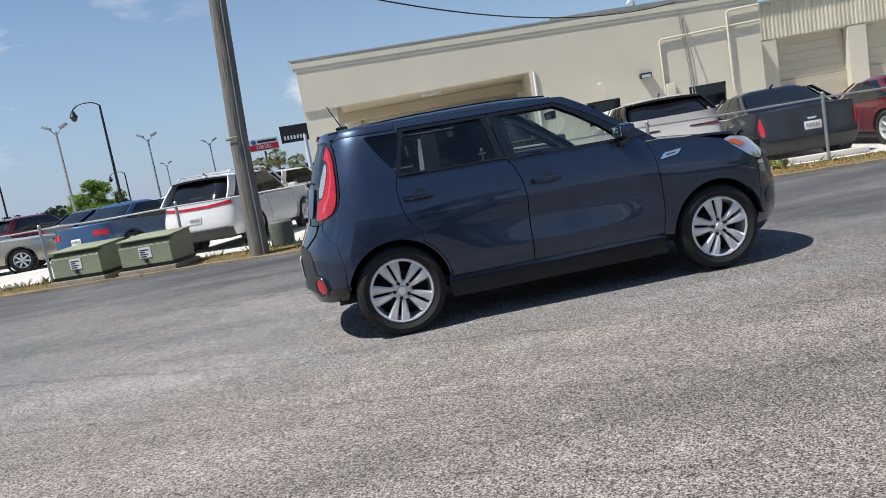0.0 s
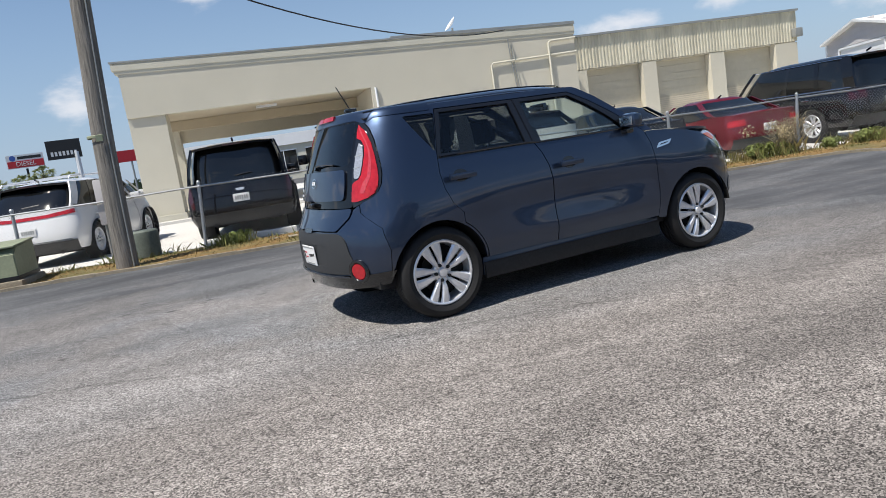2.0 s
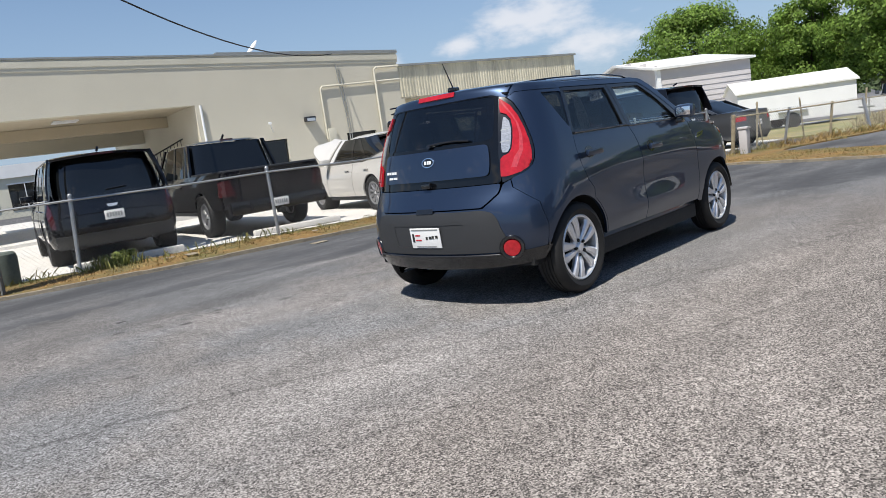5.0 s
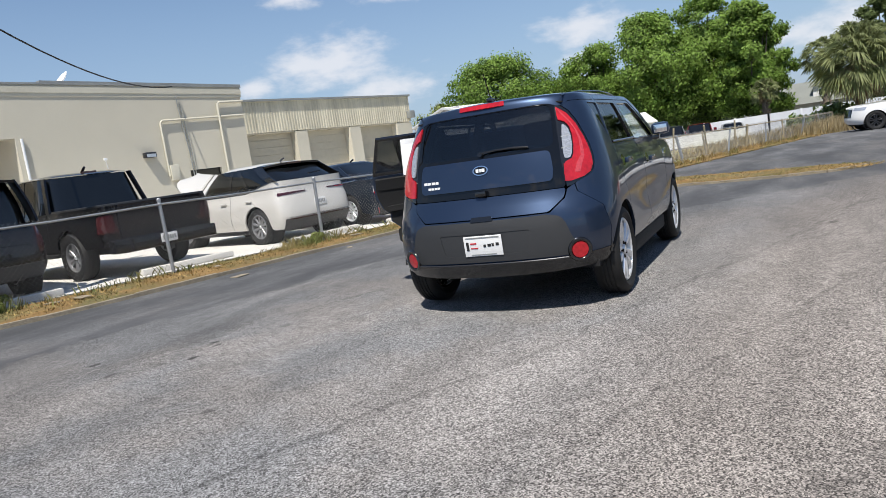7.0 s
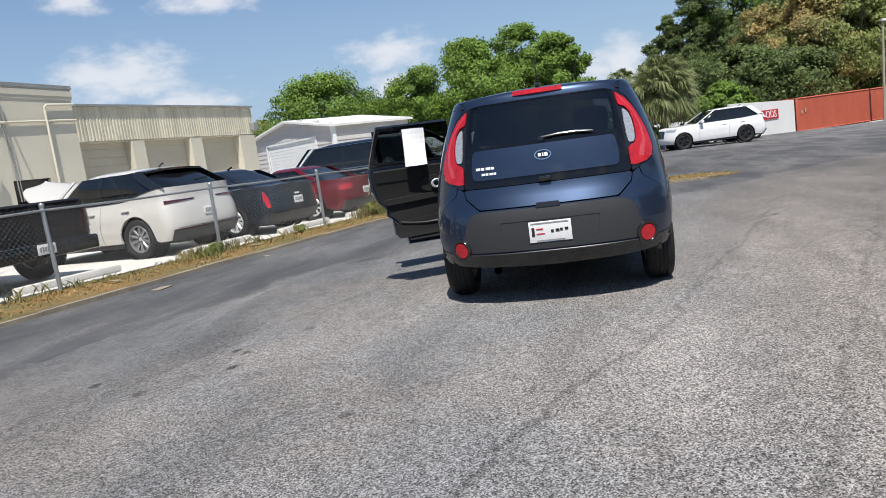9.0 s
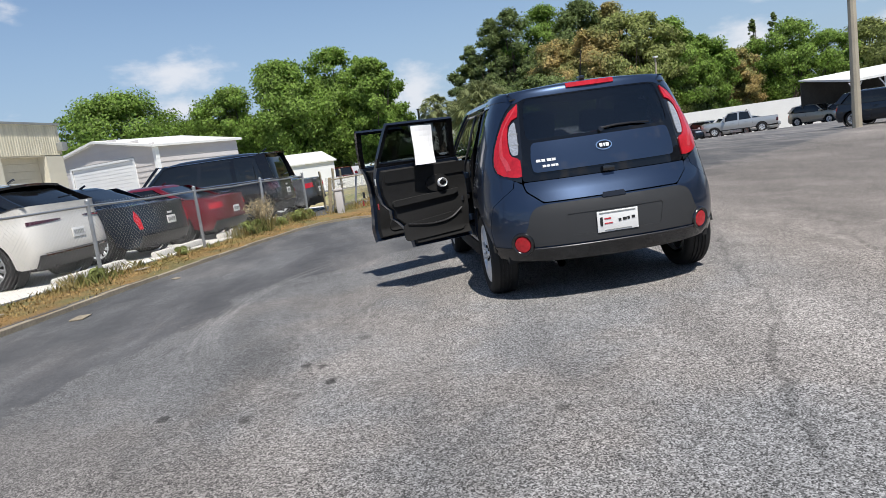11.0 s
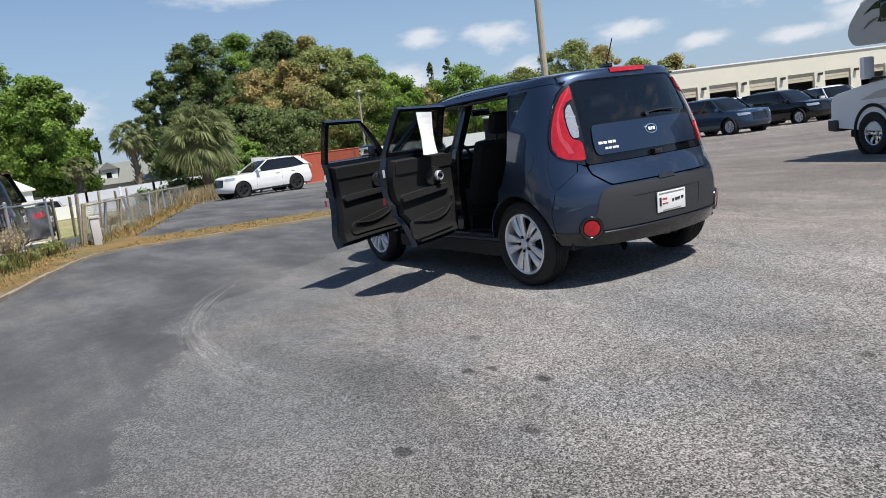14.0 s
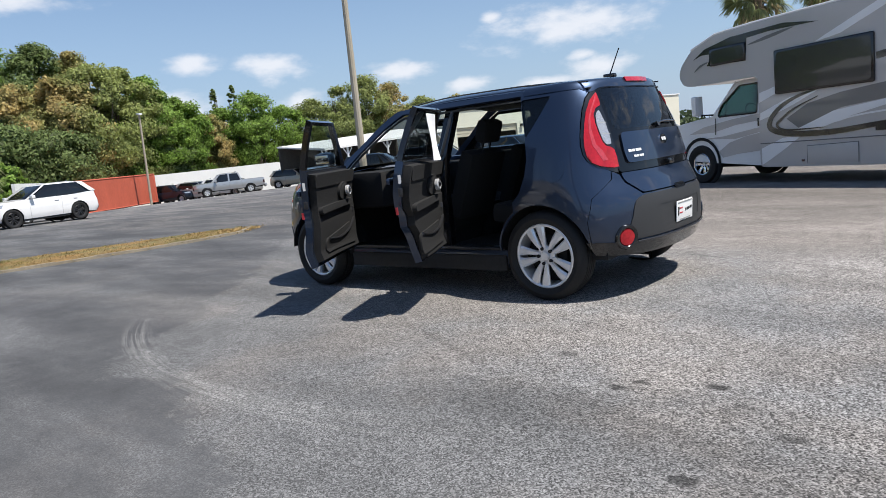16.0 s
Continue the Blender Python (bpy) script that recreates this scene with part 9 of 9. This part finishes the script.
def build_motorhome():
    """A class C motorhome: cab, coach body with over-cab nose, decals, windows and wheels. The origin is under the front axle."""
    at = pose(0.77, -9.95, ground_z(0.8, -9.9), 0, 0, -25)
    r = thing("motorhome", "grey motorhome with over-cab bunk and sweeping stripes", "motorhome", at)
    hw = 1.2
    prof = rounded([(-1.62, 1.93), (-0.05, 1.93), (0.16, 1.97), (0.28, 2.15), (0.22, 2.34), (-0.06, 2.61), (-0.68, 2.81), (-1.55, 2.85), (-7.0, 2.9), (-7.0, 0.32), (-1.62, 0.32)], 0.09, 5)
    bm = bmesh.new()
    add_prism(bm, prof, lambda x, z: (x, hw, z), lambda x, z: (x, -hw, z))
    bmesh.ops.recalc_face_normals(bm, faces=bm.faces)
    part("coach_body", bm, "rv_grey", r, angle=30)
    part("roof_rail", tube([(-0.06, hw - 0.02, 2.63), (-0.68, hw - 0.02, 2.83), (-1.55, hw - 0.02, 2.87), (-7.0, hw - 0.02, 2.92)], 0.022, 6), "rv_light", r)
    part("roof_unit", box(-4.2, -3.3, -0.4, 0.4, 2.93, 3.26, bevel=0.06), "white_metal", r)
    # cab: two sides with open windows, and the nose between them
    side = rounded([(-1.64, 0.32), (-1.64, 1.925), (-0.98, 1.925), (-0.86, 1.88), (-0.32, 1.31), (0.5, 1.2), (1.04, 1.12), (1.12, 1.0), (1.12, 0.52), (0.46, 0.46), (-0.4, 0.4)], 0.05, 3)
    pane = rounded([(-1.38, 1.3), (-1.4, 1.83), (-0.96, 1.83), (-0.55, 1.5), (-0.47, 1.36), (-0.48, 1.29)], 0.035)
    for s in (1, -1):
        cs = part("cab_side", sheet_mesh(side, lambda x, z, t: Vector((x, s * (0.98 - 0.1 * max(0, z - 1.25) + t), z)), 0.04, 0.12, [pane]), "rv_light", r, angle=40)
        part("cab_window", sheet_mesh(pane, lambda x, z, t: Vector((x, s * (0.965 - 0.1 * max(0, z - 1.25) + t), z)), 0.005, 0.3), "glass_cab", cs)
        part("window_trim", tube([(x, s * (0.987 - 0.1 * max(0, z - 1.25)), z) for x, z in pane + pane[:1]], 0.014, 5), "trim_black", cs)
        part("vent_bar", tube([(-0.62, s * 0.955, 1.29), (-0.66, s * 0.93, 1.58)], 0.01, 5), "trim_black", cs)
    nose = [(-0.32, 1.31), (0.1, 1.275), (0.5, 1.22), (0.98, 1.14), (1.1, 1.02), (1.12, 0.8), (1.11, 0.52)]
    part("hood", grid_solid(lambda i, j: Vector((nose[int(round(i * 6))][0], (2 * j - 1) * 0.95, nose[int(round(i * 6))][1] + 0.03 * (1 - (2 * j - 1) ** 2))), 6, 8, 0.02), "rv_light", r, angle=40)
    part("windscreen", grid_solid(lambda i, j: Vector((-0.34 - 0.52 * i, (2 * j - 1) * 0.9, 1.32 + 0.56 * i)), 3, 6, 0.008), "glass_cab", r)
    part("windscreen_post", tube([(-0.32, 0.95, 1.3), (-0.88, 0.9, 1.9)], 0.03, 6), "rv_light", r)
    part("windscreen_post", tube([(-0.32, -0.95, 1.3), (-0.88, -0.9, 1.9)], 0.03, 6), "rv_light", r)
    part("dashboard", box(-0.75, -0.35, -0.9, 0.9, 0.95, 1.26, bevel=0.06), "cabin", r)
    for y in (0.45, -0.45):
        part("cab_seat", box(-1.5, -1.3, y - 0.22, y + 0.22, 0.8, 1.42, bevel=0.07), "cloth", r)
    part("steering_wheel", add_lathe(bmesh.new(), [(0.19, -0.015), (0.205, 0.0), (0.19, 0.015), (0.175, 0.0), (0.19, -0.015)], 20), "cabin", r, at=pose(-0.85, 0.45, 1.32, 0, 0, -90) @ pose(0, 0, 0, -25, 0, 0))

    def decal(name, pts, m, y=hw, out=0.006, smooth=True, par=r):
        o = [tuple(p) for p in smooth_line([(x, z) for x, z in pts], 5, True)] if smooth else pts
        return part(name, sheet_mesh(o, lambda x, z, t: Vector((x, y + out + t, z)), out + 0.002, 0.5), m, par, angle=0)

    def ribbon(name, pts, w, m, y=hw + 0.009, head=0.2):
        """A stripe that swells along its line."""
        line = smooth_line([(x, y, z) for x, z in pts], 6)
        b = bmesh.new()
        vs = []
        for i, p in enumerate(line):
            k = w * (head + (1 - head) * math.sin(math.pi * (i + 1) / (len(line) + 1)))
            t = (line[min(i + 1, len(line) - 1)] - line[max(i - 1, 0)]).normalized()
            n = Vector((-t.z, 0, t.x)) * k
            vs.append((b.verts.new(p + n), b.verts.new(p - n)))
        for p, q in zip(vs, vs[1:]):
            b.faces.new((p[0], p[1], q[1], q[0]))
        return part(name, thicken(b, 0.004), m, r, angle=0)
    decal("light_panel", [(-1.66, 0.36), (-1.66, 0.65), (-2.11, 0.82), (-2.46, 0.83), (-2.1, 0.6), (-1.78, 0.42)], "rv_light", out=0.005, smooth=False)
    decal("light_swoosh", [(-1.64, 1.46), (-1.65, 1.63), (-2.02, 1.72), (-2.02, 1.6)], "rv_light", out=0.005, smooth=False)
    decal("light_swoosh", [(-1.64, 1.15), (-1.66, 1.28), (-2.24, 1.49), (-2.85, 1.58), (-2.32, 1.36), (-2.0, 1.25)], "rv_light", out=0.005, smooth=False)
    decal("dark_swoosh", [(-2.19, 1.14), (-2.6, 1.36), (-3.2, 1.48), (-4.6, 1.62), (-6.9, 1.7), (-6.9, 1.45), (-4.6, 1.38), (-3.2, 1.24), (-2.42, 0.97)], "rv_dark", out=0.004, smooth=False)
    decal("light_swoosh", [(-2.42, 0.96), (-3.07, 1.2), (-3.9, 1.3), (-6.9, 1.4), (-6.9, 1.28), (-3.9, 1.21), (-3.34, 1.09), (-2.8, 0.93)], "rv_light", out=0.007, smooth=False)
    decal("upper_swoosh", [(-2.75, 2.32), (-3.0, 2.42), (-3.87, 2.76), (-4.2, 2.84), (-4.05, 2.7), (-3.21, 2.38)], "rv_light", out=0.005, smooth=False)
    decal("dark_swoosh", [(-3.78, 2.0), (-4.6, 2.1), (-6.9, 2.3), (-6.9, 2.1), (-4.6, 1.95), (-3.78, 1.9)], "rv_black", out=0.005, smooth=False)
    ribbon("black_stripe", [(-2.8, 1.58), (-2.4, 1.49), (-2.07, 1.34), (-1.87, 1.14), (-1.89, 0.98), (-2.3, 0.88), (-3.06, 0.87), (-3.9, 0.95), (-5.0, 1.05), (-6.9, 1.15)], 0.05, "rv_black")
    ribbon("black_stripe", [(-2.8, 1.46), (-2.35, 1.3), (-2.11, 1.15), (-2.0, 1.04), (-2.2, 0.95), (-2.9, 0.95)], 0.022, "rv_black")
    ribbon("thin_stripe", [(-3.1, 1.02), (-3.9, 1.13), (-6.9, 1.22)], 0.014, "rv_light")
    decal("nose_stripe", [(-0.13, 2.43), (-0.42, 2.59), (-1.05, 2.71), (-2.19, 2.74), (-2.85, 2.64), (-1.9, 2.66), (-1.42, 2.63), (-1.38, 2.24), (-0.47, 2.27), (-0.6, 2.48), (-0.34, 2.49)], "rv_black", smooth=False)
    ribbon("nose_line", [(-0.15, 2.2), (-0.3, 2.29), (-0.5, 2.34)], 0.02, "rv_dark")
    decal("nose_shade", [(-1.42, 2.5), (-1.9, 2.6), (-2.4, 2.64), (-1.9, 2.54)], "rv_dark")
    for pts in ([(0.32, 0.99), (-0.1, 1.12), (-0.8, 1.22), (-1.58, 1.29), (-1.58, 1.17), (-0.9, 1.11), (-0.34, 1.0)], [(0.0, 0.885), (-0.57, 0.91), (-1.58, 1.05), (-1.58, 0.97), (-0.88, 0.85)], [(-0.45, 0.62), (-0.72, 0.78), (-1.1, 0.88), (-1.58, 0.95), (-1.58, 0.62), (-0.9, 0.56), (-0.55, 0.5)]):
        decal("cab_stripe", pts, "rv_grey", 0.98, smooth=False)

    def window(x0, x1, z0, z1, y, name="window", rr=0.07):
        w = part(name, box(x0, x1, y, y + 0.03, z0, z1, bevel=0.028), "trim_black", r)
        part("pane", sheet_mesh(rounded([(x0 + 0.04, z0 + 0.04), (x1 - 0.04, z0 + 0.04), (x1 - 0.04, z1 - 0.04), (x0 + 0.04, z1 - 0.04)], rr), lambda x, z, t: Vector((x, y + 0.034 + t, z)), 0.004, 0.5), "rv_black", w)
    window(-3.76, -2.0, 1.57, 2.31, hw)
    window(-1.39, -0.56, 2.25, 2.57, hw, "bunk_window")
    window(-6.4, -5.2, 1.85, 2.5, hw)
    # hatch with its seam, vent, door seams
    hatch = part("storage_hatch", box(-3.48, -2.58, hw + 0.002, hw + 0.012, 0.37, 0.68, bevel=0.004), "rv_grey", r)
    part("hatch_seam", tube([(-3.48, hw + 0.012, 0.37), (-3.48, hw + 0.012, 0.69), (-2.58, hw + 0.012, 0.66), (-2.58, hw + 0.012, 0.37)], 0.006, 5), "rv_dark", hatch)
    part("skirt_rail", tube([(-1.64, hw + 0.004, 0.74), (-6.95, hw + 0.004, 0.78)], 0.008, 5), "rv_dark", r)
    part("vent", box(-3.92, -3.76, hw, hw + 0.02, 0.84, 0.96), "rv_black", r)
    part("marker_lamp", box(-2.52, -2.47, hw, hw + 0.02, 0.4, 0.44, bevel=0.006), "red_dark", r)
    part("door_seam", tube([(-1.5, 1.0, 0.45), (-1.5, 1.0, 1.27)], 0.007, 5), "trim_black", r)
    part("door_seam", tube([(-0.42, 1.0, 1.27), (-0.4, 1.0, 0.95)], 0.007, 5), "trim_black", r)
    part("door_handle", box(-1.46, -1.42, 0.98, 1.02, 1.05, 1.2, bevel=0.008), "trim_black", r)
    part("mirror", box(-0.04, 0.08, -0.02, 0.18, -0.18, 0.2, bevel=0.03), "rv_light", r, at=pose(-0.12, 1.06, 1.53))
    part("mirror_arm", tube([(-0.35, 0.96, 1.34), (-0.1, 1.12, 1.36), (-0.1, 1.14, 1.4)], 0.018, 6), "trim_black", r)
    part("front_bumper", box(1.02, 1.22, -1.0, 1.0, 0.42, 0.68, bevel=0.05), "chrome", r)
    part("bumper_cap", box(0.92, 1.2, 0.9, 1.02, 0.45, 0.66, bevel=0.04), "plastic", r)
    part("grille", box(1.1, 1.15, -0.7, 0.7, 0.72, 1.02), "trim_black", r)
    for s in (1, -1):
        part("headlamp", box(1.06, 1.16, s * 0.84 - 0.12, s * 0.84 + 0.12, 0.76, 1.02, bevel=0.02), "clear_lens", r)
        for x in (0.0, -4.6):
            fit_wheel(r, "coach", pose(x, s * (0.9 if x == 0 else 1.02), 0.385, 0, 0, 0 if s > 0 else 180), r=0.385, rim_r=0.215, width=0.24, spokes=8, twin=False, face="chrome", dish=0.05)
        part("wheel_arch", add_lathe(bmesh.new(), [(0.5, -0.03), (0.44, -0.03), (0.44, 0.03), (0.5, 0.03)], 28), "under", r, at=pose(0, s * 0.965, 0.42))
    part("chassis", box(-6.9, 0.9, -0.75, 0.75, 0.3, 0.55), "under", r, angle=0)
    part("step", box(-2.0, -1.3, -1.25, -1.0, 0.25, 0.3), "under", r, angle=0)


build_motorhome()


def far_cars():
    def put(b, d, eye, heading):
        x, y = polar(b, d, eye)
        return pose(x, y, ground_z(x, y), 0, 0, heading)
    e12, e14, e16 = (-6.4, 3.0), (-5.6, 4.1), (-4.1, 5.2)
    car("suv", "grey SUV parked facing the aisle", "suv", 4.76, 1.89, 1.68, 2.78, "car_gunmetal", put(-42.4, 35.5, e12, 186), light="side", wr=0.36, fo=0.5)
    car("suv", "dark grey SUV behind the light pole", "suv", 4.5, 1.85, 1.65, 2.67, "car_navy", put(-38.2, 40, e12, 212), light="side", wr=0.35)
    car("suv", "slate blue SUV parked facing the aisle", "suv", 5.0, 1.99, 1.75, 2.9, "car_steel", put(-51.4, 37, e14, 172), light="side", wr=0.38)
    car("suv", "white SUV parked facing the aisle", "suv", 5.0, 1.99, 1.75, 2.9, "car_purewhite", put(-53.5, 45, e14, 172), light="side", wr=0.38)
    car("suv", "black people carrier parked facing the aisle", "suv", 5.1, 1.98, 1.74, 3.06, "car_black", put(-55.8, 41, e14, 172), light="side", wr=0.35)
    car("suv", "white SUV parked tail out by the workshop", "suv", 4.5, 1.86, 1.66, 2.67, "car_purewhite", put(-59.6, 44, e14, 150), light="side", wr=0.36)
    car("suv", "white compact SUV before the service bays", "suv", 4.5, 1.86, 1.66, 2.67, "car_purewhite", put(-64.2, 55, e14, 170), light="side", wr=0.36)
    row = ((-27.5, 69, "car_navy", "navy", "suv"), (-28.5, 69, "car_purewhite", "white", "suv"), (-29.4, 68, "car_silver", "silver", "suv"), (-30.4, 68, "car_red", "dark red", "sedan"), (-31.3, 67, "car_purewhite", "white", "suv"), (-32.2, 67, "car_silver", "silver", "sedan"), (-36.6, 66, "car_gold", "pale gold", "suv"), (-38.4, 66, "car_purewhite", "white", "sedan"))
    for b, d, c, tone, kind in row:
        car(kind, "%s car parked along the white wall" % tone, kind, 4.6, 1.85, 1.5 if kind == "sedan" else 1.66, 2.7, c, put(b, d, e16, 205), light="side", wr=0.34)
    pickup("pickup_truck", "silver pickup parked along the white wall", "car_silver", put(-34.0, 63, e16, 62), cover=False, wr=0.38, H=1.85)
    e5 = (-5.9, -3.3)
    pickup("pickup_truck", "dark red pickup parked beyond the low wall", "car_red", put(7.4, 62, e5, 185), wr=0.4)
    pickup("pickup_truck", "grey pickup parked beyond the low wall", "car_gunmetal", put(9.6, 60, e5, 190), wr=0.4)
    car("suv", "pale green SUV parked beyond the low wall", "suv", 4.6, 1.85, 1.7, 2.7, "car_silver", put(5.2, 64, e5, 190), light="side", wr=0.35)


far_cars()


def build_house():
    h = thing("house", "distant house with grey shingle roof and white dormer", "house", pose(88, -6.0, ground_z(80, -8), 0, 0, 80))
    part("wall", box(-8, 8, -4, 4, 0, 2.6), "cream", h, angle=0)
    bm = bmesh.new()
    add_prism(bm, [(-4.6, 2.5), (0, 5.0), (4.6, 2.5)], lambda y, z: (-8.6, y, z), lambda y, z: (8.6, y, z))
    bmesh.ops.recalc_face_normals(bm, faces=bm.faces)
    part("roof", bm, "shingle", h, angle=0)
    d = part("dormer", box(-0.9, 0.9, 1.2, 3.4, 2.9, 4.3), "white_paint", h, angle=0)
    bm = bmesh.new()
    add_prism(bm, [(-1.15, 4.25), (0, 5.1), (1.15, 4.25)], lambda x, z: (x, 0.6, z), lambda x, z: (x, 3.7, z))
    bmesh.ops.recalc_face_normals(bm, faces=bm.faces)
    part("dormer_roof", bm, "shingle", h, angle=0)
    part("dormer_window", box(-0.28, 0.28, 3.38, 3.44, 3.25, 3.85), "glass_black", d, angle=0)
    part("chimney", tube([(1.0, -1.0, 3.0), (0.9, -1.0, 8.0), (0.9, -1.0, 8.3)], [0.15, 0.15, 0.24], 10), "black_metal", h)


build_house()


def build_back_shop():
    """The pale shop behind the canopy."""
    b = thing("shop_building", "pale flat-roofed shop building behind the canopy", "building", pose(17.5, 66.5, ground_z(17.5, 66.5), 0, 0, -16))
    part("wall", box(-13, 13, 0, 9, 0, 4.3), "cream", b, angle=0)
    part("fascia", box(-13.2, 13.2, -0.25, 9.2, 3.6, 4.75), "white_metal", b, angle=0)
    for x in (-11, -7.4, -3.8, -0.2, 3.4, 7.0):
        w = part("window", box(x, x + 2.6, -0.06, 0.02, 0.7, 3.1), "glass_black", b, angle=0)
        part("window_frame", box(x - 0.08, x + 2.68, -0.1, -0.062, 3.0, 3.12), "white_metal", w, angle=0)
        part("mullion", box(x + 1.26, x + 1.34, -0.1, -0.062, 0.7, 3.0), "white_metal", w, angle=0)


build_back_shop()
